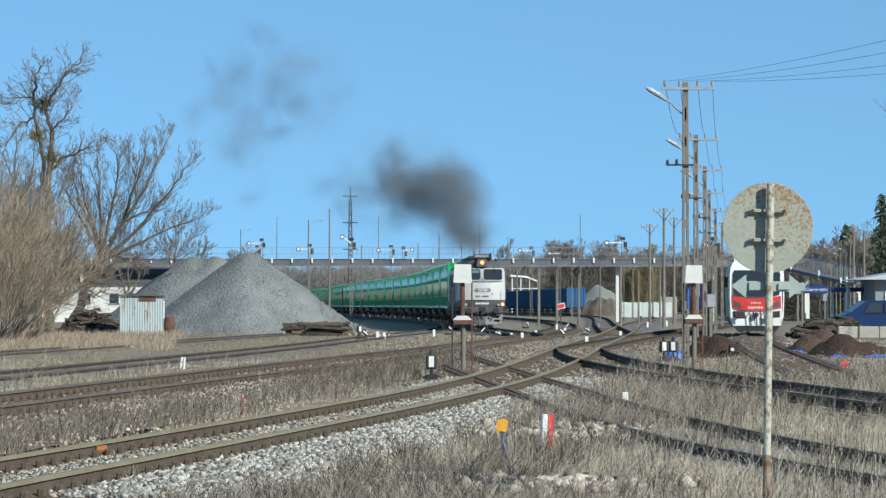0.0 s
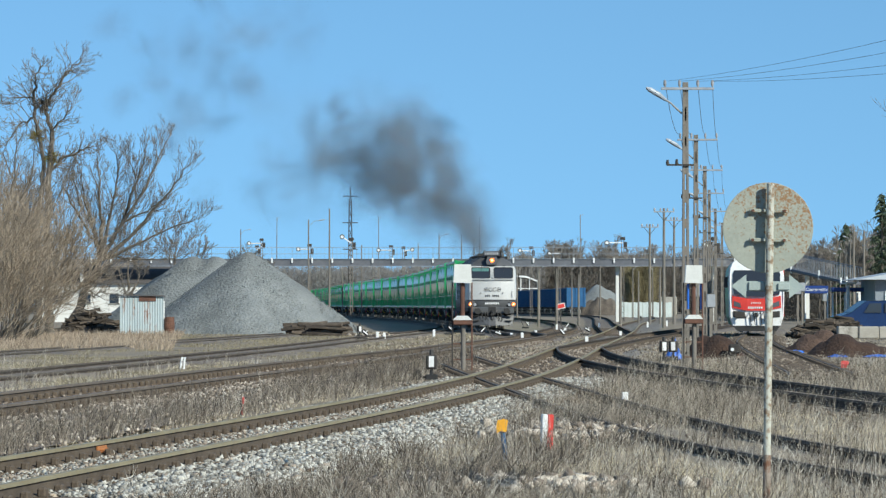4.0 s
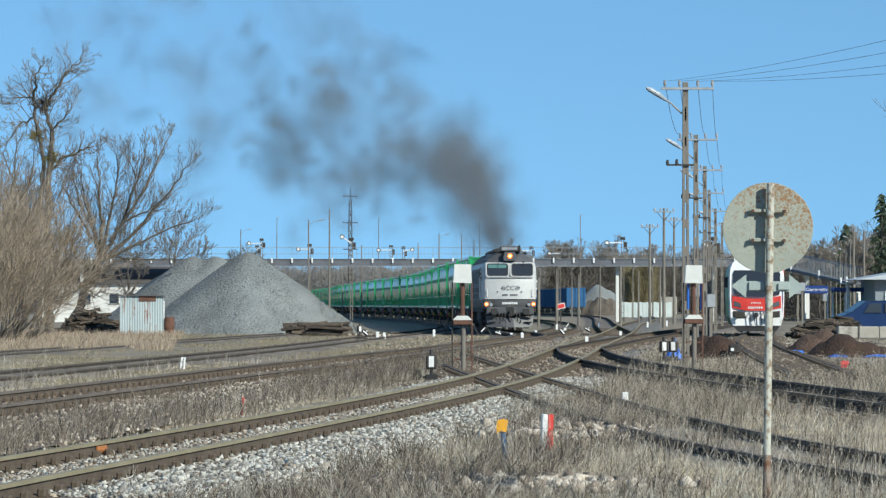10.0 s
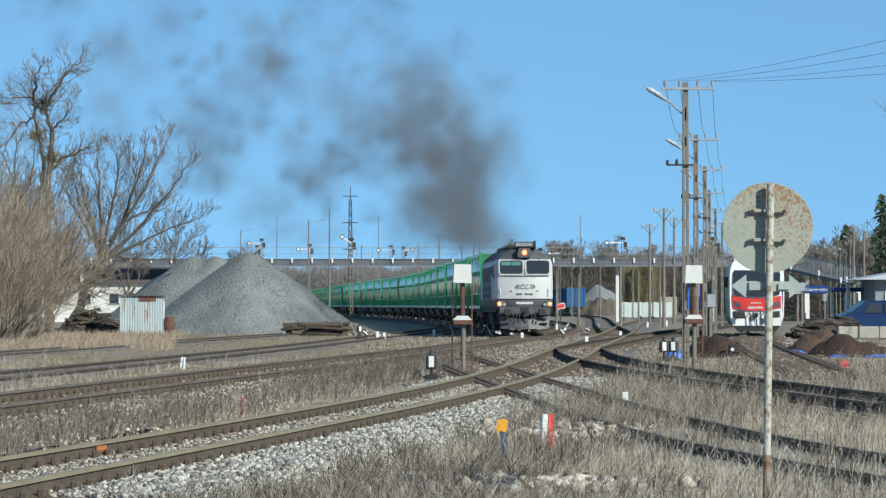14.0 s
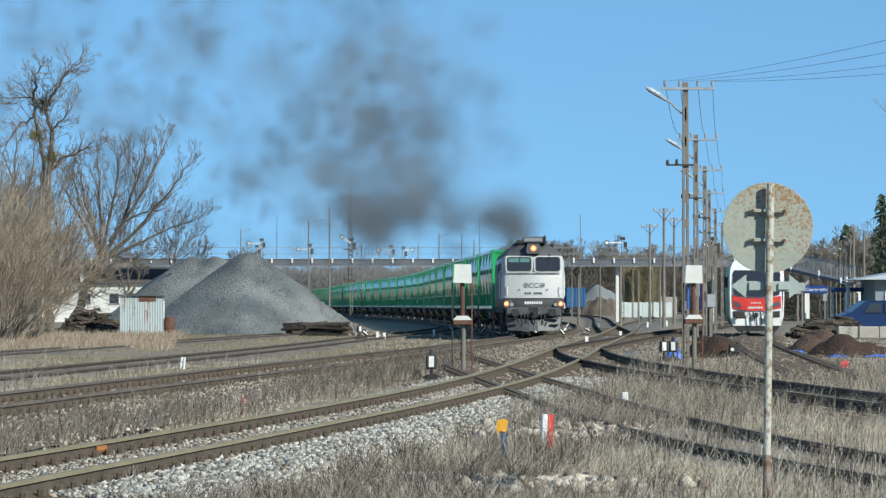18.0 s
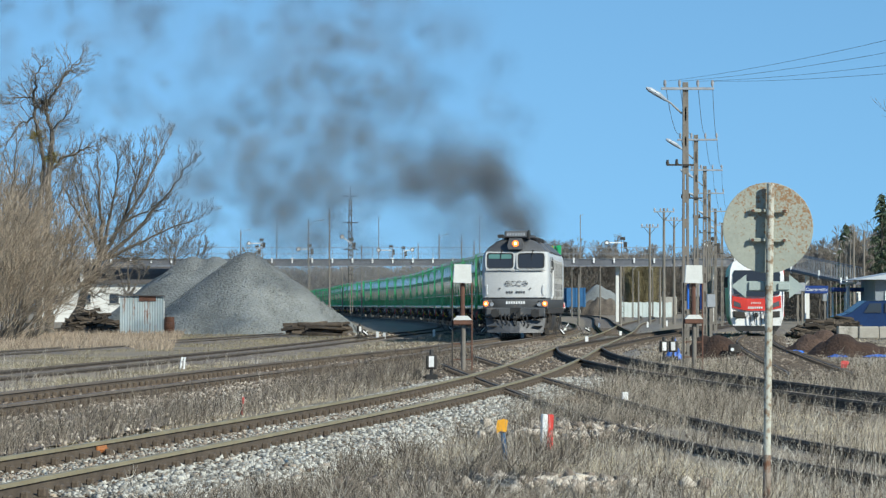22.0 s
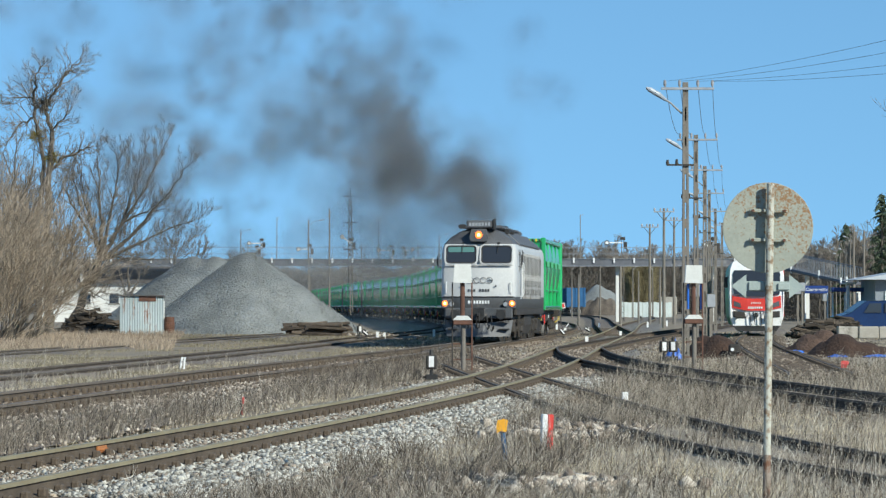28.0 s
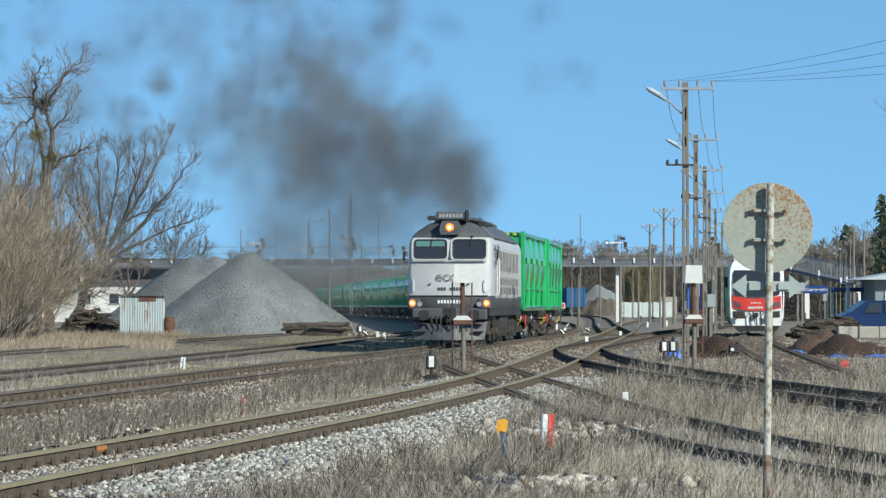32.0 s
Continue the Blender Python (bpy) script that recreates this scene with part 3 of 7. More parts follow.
def frame_ring(poly, grow, out0, out1, b):
    cy, cz = sum(p[0] for p in poly) / len(poly), sum(p[1] for p in poly) / len(poly)
    outer = []
    for y, z in poly:
        d = math.hypot(y - cy, z - cz)
        outer.append((y + (y - cy) / d * grow, z + (z - cz) / d * grow))
    rings = [[on_face(y, z, out0) for y, z in outer], [on_face(y, z, out1) for y, z in outer], [on_face(y, z, out1) for y, z in poly], [on_face(y, z, out0) for y, z in poly]]
    b.rings(rings, caps=False)


loco = thing("diesel_locomotive", "white and dark grey diesel locomotive with lit headlights", "locomotive")
body = loco_body(loco)
for y in (-0.68, 0.68):
    pane = rounded(y, 3.36, 1.08, 0.60, 0.11)
    w = part("windscreen", plate(pane, -0.02, 0.012), M["dark_glass"], loco, "dark cab windscreen")
    b = Build()
    frame_ring(pane, 0.055, 0.0, 0.03, b)
    part("rubber_seal", b, M["black"], w)
    b = Build()
    frame_ring([(q[0] * 1.0, q[1]) for q in rounded(y, 3.36, 1.18, 0.70, 0.14)], 0.06, 0.0, 0.055, b)
    part("frame", b, M["loco_white"], w)
    b = Build()
    b.tube([on_face(y + 0.08, 3.80, 0.05), on_face(y + 0.06, 3.72, 0.06), on_face(y + 0.02, 3.42, 0.035)], 0.014, 6)
    b.box(on_face(y + 0.08, 3.80, 0.03), (0.06, 0.1, 0.07), bev=0.01)
    part("wiper", b, M["black"], w)
# sun blind behind the glass on the driver's side
part("sun_blind", plate(rounded(-0.68, 3.55, 1.0, 0.19, 0.05), 0.0, 0.0135), M["green_tint"], loco, "pale green sun blind")
# moulding across the cab front and seam below
b = Build()
b.box(on_face(0, 2.95, 0.012), (0.03, 2.62, 0.05), bev=0.01)
part("moulding", b, M["loco_white"], loco)
b = Build()
b.box(on_face(0, 1.735, 0.012), (0.05, 2.70, 0.035), bev=0.008)
part("sill_strip", b, M["black"], loco)
# emblem: four open rings
for i, y in enumerate((-0.33, -0.08, 0.17, 0.42)):
    b = Build()
    gap = [0.6, 0.6, 0.6, 3.7][i]
    ring = []
    for k in range(15):
        a = gap + (2 * math.pi - 1.1) * k / 14
        ring.append(on_face(y + 0.105 * math.cos(a) * 1.05, 2.37 + 0.105 * math.sin(a), 0.006))
    b.tube(ring, 0.014, 6)
    if i in (0, 3):
        b.box(on_face(y, 2.37, 0.004), (0.02, 0.20, 0.024))
    part("emblem", b, M["loco_grey"], loco, "dark grey ring of the emblem")
# number lines as plain bars
for z, w, h, m, name in ((1.98, 0.86, 0.10, "loco_grey", "number_bar"), (1.53, 0.86, 0.12, "white_paint", "number_bar")):
    n = 8
    for i in range(n):
        if i == 3 and z > 1.7:
            continue
        b = Build()
        b.box(on_face(-w / 2 + w * (i + 0.5) / n, z, 0.004), (0.014, w / n * 0.66, h))
        part(name, b, M[m], loco)
for y, z in ((-0.68, 2.15), (0.66, 2.15)):
    b = Build()
    b.tube([on_face(y, z, 0), on_face(y, z, 0.05)], 0.032, 10)
    part("marker_lamp", b, M["black"], loco)
# headlights
b = Build()
b.prism([(-0.30, 3.86), (0.30, 3.86), (0.36, 4.02), (0.27, 4.34), (-0.27, 4.34), (-0.36, 4.02)], "x", 7.55, 8.42)
top_lamp = part("headlight", b, M["loco_roof"], loco, "large top headlight in a dark housing")
b = Build()
b.tube([(8.42, 0, 4.11), (8.45, 0, 4.11)], [0.14, 0.125], 20)
part("lens", b, M["lamp_glow"], top_lamp, "glowing orange-white lens")
b = Build()
b.tube([(8.44, 0, 4.11), (8.47, 0, 4.11)], [0.062, 0.05], 16)
part("bulb", b, M["lamp_core"], top_lamp)
for y in (-1.29, 1.29):
    b = Build()
    b.box((8.36, y * 0.95, 1.46), (0.34, 0.42, 0.36), bev=0.04)
    lamp = part("headlight", b, M["loco_grey"], loco, "low headlight in a grey box")
    b = Build()
    b.tube([(8.53, y, 1.48), (8.56, y, 1.48)], [0.115, 0.10], 18)
    part("lens", b, M["lamp_glow"], lamp, "glowing orange-white lens")
    b = Build()
    b.tube([(8.55, y, 1.48), (8.575, y, 1.48)], [0.052, 0.042], 14)
    part("bulb", b, M["lamp_core"], lamp)
    b = Build()
    b.tube([(8.53, y * 0.80, 1.45), (8.56, y * 0.80, 1.45)], [0.09, 0.08], 14)
    part("tail_lamp", b, M["silver"], lamp)
# roof box with small lamps, horns and vents
b = Build()
b.box((7.75, 0, 4.53), (0.42, 1.02, 0.30), bev=0.04)
box = part("number_box", b, M["loco_roof"], loco, "roof box with a row of small lamps")
for i in range(7):
    b = Build()
    b.box((7.965, -0.36 + i * 0.12, 4.53), (0.02, 0.085, 0.13))
    part("light_cell", b, M["silver"], box)
b = Build()
b.box((7.75, 0.56, 4.52), (0.5, 0.09, 0.42), bev=0.02)
part("side_shield", b, M["black"], box)
for y in (-0.72, -0.60):
    b = Build()
    b.tube([(7.3, y, 4.42), (7.85, y, 4.44), (8.05, y, 4.44)], [0.03, 0.045, 0.09], 10)
    part("horn", b, M["black"], loco)
for x in (5.2, 3.0, 1.0, -2.2):
    b = Build()
    b.box((x, 0, 4.44), (1.7, 1.5, 0.12), bev=0.04)
    part("roof_hatch", b, M["loco_roof"], loco)
for x, y in ((6.2, 0.95), (5.4, 0.98), (4.4, 0.98)):
    b = Build()
    b.tube([(x - 0.3, y, 4.28), (x + 0.3, y, 4.28)], 0.1, 10)
    part("air_pipe", b, M["black"], loco)
b = Build()
b.box((-0.6, 0, 4.52), (0.7, 0.95, 0.22), bev=0.05)
b.tube([(-0.6, 0, 4.5), (-0.6, 0, 4.66)], [0.30, 0.27], 16)
part("exhaust_stack", b, M["black"], loco, "sooty exhaust stack")
for x in (-5.5, -4.0):
    b = Build()
    b.tube([(x, 0, 4.36), (x, 0, 4.50)], [0.72, 0.66], 20)
    part("cooling_fan", b, M["loco_roof"], loco)
# roof slope panels on both sides
for k in (-1, 1):
    for x in (5.6, 3.9, 2.2, 0.5, -1.2, -2.9, -4.6):
        b = Build()
        b.add([(x - 0.78, k * 1.43, 3.74), (x + 0.78, k * 1.43, 3.74), (x + 0.78, k * 0.88, 4.245), (x - 0.78, k * 0.88, 4.245),
               (x - 0.74, k * 1.45, 3.79), (x + 0.74, k * 1.45, 3.79), (x + 0.74, k * 0.92, 4.27), (x - 0.74, k * 0.92, 4.27)],
              [(4, 5, 6, 7), (0, 1, 5, 4), (1, 2, 6, 5), (2, 3, 7, 6), (3, 0, 4, 7)])
        part("roof_panel", b, M["loco_roof"], loco)
    # side windows, door, louvre columns and stiffeners
    b = Build()
    b.box((7.05, k * 1.478, 3.12), (0.75, 0.02, 0.72), bev=0.005)
    w = part("side_window", b, M["dark_glass"], loco)
    b = Build()
    for dx, dz, sx, sz in ((0, 0.39, 0.87, 0.06), (0, -0.39, 0.87, 0.06), (-0.405, 0, 0.06, 0.72), (0.405, 0, 0.06, 0.72)):
        b.box((7.05 + dx, k * 1.485, 3.12 + dz), (sx, 0.03, sz))
    part("frame", b, M["silver"], w)
    b = Build()
    b.box((6.1, k * 1.476, 2.6), (0.72, 0.02, 1.9), bev=0.006)
    door = part("door", b, M["loco_white"], loco, "cab side door")
    b = Build()
    b.box((6.1, k * 1.49, 3.1), (0.45, 0.015, 0.55), bev=0.004)
    part("door_window", b, M["dark_glass"], door)
    for dx in (-0.44, 0.44):
        b = Build()
        b.tube([(6.1 + dx, k * 1.49, 1.75), (6.1 + dx, k * 1.55, 1.85), (6.1 + dx, k * 1.55, 3.0), (6.1 + dx, k * 1.49, 3.1)], 0.018, 6)
        part("handrail", b, M["white_paint"], loco)
    b = Build()
    b.box((5.35, k * 1.474, 2.78), (0.52, 0.02, 1.56), bev=0.006)
    bay = part("louvre_bay", b, M["black"], loco, "dark louvred air intake")
    for i in range(13):
        b = Build()
        b.box((5.35, k * 1.505, 2.08 + i * 0.115), (0.48, 0.07, 0.03), rx=-k * 35)
        part("louvre", b, M["loco_grey"], bay)
    for i in range(13):
        x = 4.6 - i * 0.82
        b = Build()
        b.box((x, k * 1.482, 2.95), (0.58, 0.02, 0.82), bev=0.006)
        v = part("vent_panel", b, M["loco_side"], loco)
        for j in range(2):
            b = Build()
            b.box((x - 0.14 + j * 0.28, k * 1.490, 2.98), (0.13, 0.02, 0.70), bev=0.006)
            part("vent_slot", b, M["black"], v)
        b = Build()
        b.box((x, k * 1.482, 2.09), (0.58, 0.02, 0.74), bev=0.006)
        v = part("vent_panel", b, M["loco_side"], loco)
        for q in (1.93, 2.27):
            for j in range(2):
                b = Build()
                b.box((x - 0.14 + j * 0.28, k * 1.490, q), (0.13, 0.02, 0.25), bev=0.006)
                part("vent_slot", b, M["black"], v)
        b = Build()
        b.box((x + 0.41, k * 1.483, 2.55), (0.06, 0.06, 1.78), bev=0.012)
        part("stiffener", b, M["loco_side"], loco)
    # frame, steps and air tanks
    b = Build()
    b.box((0, k * 1.38, 1.16), (16.4, 0.12, 0.26), bev=0.02)
    part("side_sill", b, M["grime"], loco)
    b = Build()
    for dz in (0.45, 0.75, 1.05):
        b.box((6.1, k * 1.36, dz), (0.5, 0.22, 0.03))
    for dx in (-0.26, 0.26):
        b.box((6.1 + dx, k * 1.40, 0.78), (0.03, 0.05, 0.8))
    part("step_ladder", b, M["grime"], loco)
    b = Build()
    b.tube([(7.9, k * 1.49, 3.35), (7.95, k * 1.62, 3.35), (7.95, k * 1.62, 2.9), (7.9, k * 1.5, 2.9)], 0.016, 6)
    b.box((7.95, k * 1.63, 3.12), (0.03, 0.06, 0.30), bev=0.01)
    part("mirror", b, M["black"], loco)
    for z0 in (1.85,):
        b = Build()
        b.tube([on_face(k * 1.24, z0, 0.02), on_face(k * 1.24, z0 + 0.05, 0.07), on_face(k * 1.24, z0 + 0.40, 0.07), on_face(k * 1.24, z0 + 0.45, 0.02)], 0.018, 6)
        part("handrail", b, M["white_paint"], loco)
b = Build()
b.prism([(-1.2, 0.28), (1.2, 0.28), (1.32, 0.62), (1.32, 1.05), (-1.32, 1.05), (-1.32, 0.62)], "x", -2.1, 2.1)
part("fuel_tank", b, M["grime"], loco)
# front end: apron, buffers, coupler, hoses, plough
for way in (1, -1):
    b = Build()
    b.box((way * 8.42, 0, 1.10), (0.24, 2.62, 0.42), bev=0.05)
    part("buffer_beam", b, M["loco_grey"], loco)
    for y in (-0.875, 0.875):
        b = Build()
        b.tube([(way * 8.5, y, 1.06), (way * 8.82, y, 1.06)], 0.11, 14)
        b.tube([(way * 8.82, y, 1.06), (way * 8.87, y, 1.06)], [0.19, 0.18], 18)
        b.box((way * 8.54, y, 1.06), (0.06, 0.34, 0.34), bev=0.02)
        part("buffer", b, M["black"], loco)
    b = Build()
    b.box((way * 8.62, 0, 1.05), (0.35, 0.12, 0.14), bev=0.02)
    b.tube([(way * 8.75, 0.05, 1.03), (way * 8.83, 0.05, 0.85), (way * 8.78, 0.05, 0.55), (way * 8.72, -0.05, 0.55), (way * 8.78, -0.05, 0.85), (way * 8.7, -0.05, 1.0)], 0.03, 6)
    b.box((way * 8.5, 0, 1.06), (0.1, 0.5, 0.5), bev=0.03)
    part("coupler", b, M["black"], loco)
    for y, dz in ((-0.62, 0.4), (-0.45, 0.5), (-0.30, 0.42), (0.33, 0.45), (0.50, 0.4)):
        b = Build()
        b.tube([(way * 8.5, y, 1.02), (way * 8.68, y, 0.98), (way * 8.74, y + 0.03, 0.78), (way * 8.7, y + 0.06, dz + 0.05), (way * 8.58, y + 0.1, dz + 0.2)], 0.028, 6)
        part("brake_hose", b, M["black"], loco)
    b = Build()
    y0 = 1.32
    b.add([(way * 8.35, -y0, 0.85), (way * 8.35, y0, 0.85), (way * 8.5, 1.22, 0.22), (way * 8.85, 0.2, 0.2), (way * 8.85, -0.2, 0.2), (way * 8.5, -1.22, 0.22), (way * 8.62, 0.2, 0.72), (way * 8.62, -0.2, 0.72)],
          [(0, 7, 4, 5), (7, 6, 3, 4), (6, 1, 2, 3)])
    b.add([(way * 8.3, -y0, 0.85), (way * 8.3, y0, 0.85), (way * 8.45, 1.2, 0.22), (way * 8.78, 0.2, 0.2), (way * 8.78, -0.2, 0.2), (way * 8.45, -1.2, 0.22), (way * 8.56, 0.2, 0.72), (way * 8.56, -0.2, 0.72)],
          [(0, 7, 4, 5), (7, 6, 3, 4), (6, 1, 2, 3)])
    part("snow_plough", b, M["loco_roof"], loco, "dark grey snow plough")
    for y in (-1.0, 1.0):
        b = Build()
        for z in (0.5, 0.78):
            b.box((way * 8.6, y, z), (0.22, 0.4, 0.03))
        part("step", b, M["grime"], loco)
# bogies
LOCO_AXLES = []
for cx in (4.3, -4.3):
    b = Build()
    for y in (-1.08, 1.08):
        b.prism([(cx - 2.75, 0.62), (cx - 2.5, 0.48), (cx + 2.5, 0.48), (cx + 2.75, 0.62), (cx + 2.75, 0.82), (cx + 1.0, 1.02), (cx - 1.0, 1.02), (cx - 2.75, 0.82)], "y", y - 0.06, y + 0.06)
        for ax in (-2.1, 0, 2.1):
            b.box((cx + ax, y * 1.08, 0.53), (0.36, 0.2, 0.36), bev=0.04)
            for dx in (-0.34, 0.34):
                b.tube([(cx + ax + dx, y * 1.1, 0.5), (cx + ax + dx, y * 1.1, 0.86)], 0.09, 10)
        for bx in (-1.05, 1.05):
            b.tube([(cx + bx, y * 1.16, 0.72), (cx + bx + 0.35, y * 1.16, 0.72)], 0.12, 10)
            b.box((cx + bx, y * 1.1, 0.4), (0.1, 0.08, 0.5))
    bogie = part("bogie", b, M["grime"], loco, "grimy three-axle bogie")
    for ax in (-2.1, 0, 2.1):
        w = part("wheelset", WHEELS_BIG, None, loco, at=pose(cx + ax, 0, 0.525))
        LOCO_AXLES.append((w, cx + ax))


# ---- container wagons ----
def wagon():
    t = thing("container_wagon", "flat container wagon with grimy bogies under a green container", "freight wagon", group="wagons of the freight train")
    b = Build()
    for y in (-1.05, 1.05):
        b.prism([(-7.55, 1.0), (-4.4, 1.0), (-3.7, 0.72), (3.7, 0.72), (4.4, 1.0), (7.55, 1.0), (7.55, 1.17), (-7.55, 1.17)], "y", y - 0.05, y + 0.05)
    for x in np.linspace(-7.3, 7.3, 9):
        b.box((x, 0, 1.09), (0.16, 2.1, 0.16))
    part("underframe", b, M["grime"], t)
    for way in (-1, 1):
        b = Build()
        b.box((way * 7.66, 0, 1.05), (0.16, 2.6, 0.34), bev=0.03)
        part("headstock", b, M["grime"], t)
        for y in (-0.875, 0.875):
            b = Build()
            b.tube([(way * 7.7, y, 1.06), (way * 8.27, y, 1.06)], 0.1, 10)
            b.tube([(way * 8.27, y, 1.06), (way * 8.34, y, 1.06)], 0.23, 14)
            part("buffer", b, M["grime"], t)
        for y in (-1.28, 1.28):
            b = Build()
            b.tube([(way * 7.6, y, 1.2), (way * 7.7, y, 0.75), (way * 7.7, y * 0.86, 0.6)], 0.016, 6)
            part("shunter_handle", b, M["yellow"], t)
    for x, m in ((3.2, "red"), (-2.0, "white_paint"), (6.4, "yellow"), (4.6, "white_paint")):
        b = Build()
        b.box((x, 1.115, 0.95), (0.36, 0.02, 0.22), bev=0.004)
        b.box((x, -1.115, 0.95), (0.36, 0.02, 0.22), bev=0.004)
        part("data_plate", b, M[m], t)
    b = Build()
    b.tube([(-0.8, -0.9, 0.78), (0.8, -0.9, 0.78)], 0.2, 12)
    part("air_tank", b, M["grime"], t)
    for k in (-1, 1):
        b = Build()
        b.tube([(2.6 + 0.22 * math.cos(q * math.pi / 6), k * 1.16, 0.78 + 0.22 * math.sin(q * math.pi / 6)) for q in range(13)], 0.025, 6)
        b.box((2.6, k * 1.16, 0.78), (0.42, 0.03, 0.04))
        part("brake_wheel", b, M["red"], t)
    axles = []
    for cx in (-5.55, 5.55):
        b = Build()
        for y in (-1.0, 1.0):
            b.prism([(cx - 1.2, 0.5), (cx - 0.6, 0.38), (cx + 0.6, 0.38), (cx + 1.2, 0.5), (cx + 1.2, 0.62), (cx + 0.3, 0.72), (cx - 0.3, 0.72), (cx - 1.2, 0.62)], "y", y - 0.05, y + 0.05)
            for ax in (-0.9, 0.9):
                b.box((cx + ax, y * 1.06, 0.47), (0.3, 0.16, 0.3), bev=0.03)
                b.tube([(cx + ax, y * 1.13, 0.46), (cx + ax, y * 1.16, 0.46)], 0.1, 10)
        b.box((cx, 0, 0.62), (0.35, 2.0, 0.25), bev=0.03)
        part("bogie", b, M["grime"], t)
        for ax in (-0.9, 0.9):
            axles.append((part("wheelset", WHEELS_SMALL, None, t, at=pose(cx + ax, 0, 0.46)), cx + ax))
    return t, axles


def container():
    """Open-topped bulk container with four bowed bays on each side, a ledge under them and flat skirt panels."""
    t = thing("bulk_container", "bright green open-top bulk container with ribbed sides and pale markings", "container", group="green containers on the train")
    half, w, z0, z1 = 7.15, 1.43, 1.19, 4.30
    zm = z0 + 0.86
    b = Build()
    b.box((0, 0, z0 + 0.09), (2 * half, 2 * w - 0.1, 0.18), bev=0.03)
    part("floor_frame", b, M["container_green"], t)
    pitch = (2 * half - 0.36) / 4
    for k in (-1, 1):
        b = Build()
        b.box((0, k * (w - 0.06), z1 - 0.09), (2 * half - 0.3, 0.14, 0.18), bev=0.03)
        part("top_rail", b, M["container_green"], t)
        b = Build()
        b.box((0, k * (w - 0.05), z0 + 0.10), (2 * half - 0.3, 0.12, 0.18), bev=0.03)
        rail = part("bottom_rail", b, M["container_green"], t)
        b = Build()
        for x in (-2.4, 2.4):
            b.box((x, k * (w + 0.012), z0 + 0.10), (0.36, 0.01, 0.10))
        part("fork_pocket", b, M["black"], rail)
        for x in (-half + 0.09, half - 0.09):
            b = Build()
            b.box((x, k * (w - 0.08), (z0 + z1) / 2 + 0.02), (0.18, 0.20, z1 - z0 + 0.04), bev=0.03)
            part("corner_post", b, M["container_green"], t)
        for i in (1, 2, 3):
            b = Build()
            b.box((-half + 0.18 + i * pitch, k * (w - 0.11), (z0 + z1) / 2), (0.09, 0.16, z1 - z0 - 0.2), bev=0.02)
            part("side_rib", b, M["container_green"], t)
        for i in range(4):
            xa = -half + 0.18 + i * pitch + 0.05
            xb = xa + pitch - 0.10
            xm = (xa + xb) / 2
            b = Build()
            rings = []
            for j in range(11):
                u = j / 10
                z = zm + 0.05 + (z1 - zm - 0.21) * u
                bow = (math.sin(math.pi * (0.12 + 0.76 * u)) ** 0.8) * 0.25
                rings.append([(xa + (xb - xa) * q, k * (w - 0.21 + bow * math.sin(math.pi * q) ** 0.45), z) for q in (0, 0.06, 0.16, 0.32, 0.5, 0.68, 0.84, 0.94, 1)])
            b.rings(rings, close=False, caps=False)
            p = part("side_panel", b, M["container_green"], t, smooth=True)
            b = Build()
            b.box((xm, k * (w + 0.04), zm + 1.15), (1.9, 0.02, 0.24), bev=0.005)
            part("marking", b, M["pale_mark"], p, "pale worn marking bar")
            b = Build()
            b.box((xm, k * (w - 0.13), zm), (pitch - 0.1, 0.14, 0.08), bev=0.015)
            part("step_ledge", b, M["container_green"], p)
            b = Build()
            b.add([(xa, k * (w - 0.22), z0 + 0.18), (xb, k * (w - 0.22), z0 + 0.18), (xb, k * (w - 0.16), zm), (xa, k * (w - 0.16), zm),
                   (xa, k * (w - 0.26), z0 + 0.18), (xb, k * (w - 0.26), z0 + 0.18), (xb, k * (w - 0.20), zm), (xa, k * (w - 0.20), zm)],
                  [(0, 1, 2, 3), (4, 7, 6, 5), (0, 4, 5, 1), (3, 2, 6, 7), (0, 3, 7, 4), (1, 5, 6, 2)])
            part("skirt_panel", b, M["container_green"], t)
            b = Build()
            b.box((xm + 0.6, k * (w - 0.165), zm - 0.16), (0.75, 0.02, 0.10), bev=0.004)
            part("slot", b, M["black"], p)
    for way in (-1, 1):
        b = Build()
        b.box((way * (half - 0.12), 0, (z0 + z1) / 2 - 0.05), (0.05, 2 * w - 0.3, z1 - z0 - 0.15))
        for y in np.linspace(-0.9, 0.9, 5):
            b.box((way * (half - 0.07), y, (z0 + z1) / 2), (0.06, 0.10, z1 - z0 - 0.3), bev=0.015)
        e = part("end_wall", b, M["container_green"], t)
        b = Build()
        b.box((way * (half - 0.07), 0, z1 - 0.07), (0.12, 2 * w - 0.3, 0.14), bev=0.02)
        part("end_rail", b, M["container_green"], e)
        b = Build()
        for i in range(6):
            b.box((way * (half - 0.004), w - 0.95 + i * 0.14, z1 - 0.07), (0.012, 0.07, 0.12), rx=20, mi=i % 2)
        part("hazard_stripe", b, [M["yellow"], M["black"]], e)
    return t


LOCO_LEN, WAGON_LEN, WAGONS = 17.75, 16.7, 32
wagon0, axles0 = wagon()
box0 = container()
train = [(loco, 8.875, 4.3, LOCO_AXLES, 0.525)]
for i in range(WAGONS):
    front = LOCO_LEN + i * WAGON_LEN + WAGON_LEN / 2
    if i == 0:
        t, ax = wagon0, axles0
    else:
        t = copy_thing(wagon0, pose(0, 0, 0))
        ax = [(c, c.location.x) for c in t.children if c.name.startswith("wheelset")]
    train.append((t, front, 5.55, ax, 0.46))
    c = box0 if i == 0 else copy_thing(box0, pose(0, 0, 0))
    train.append((c, front, 5.55, [], 0.0))


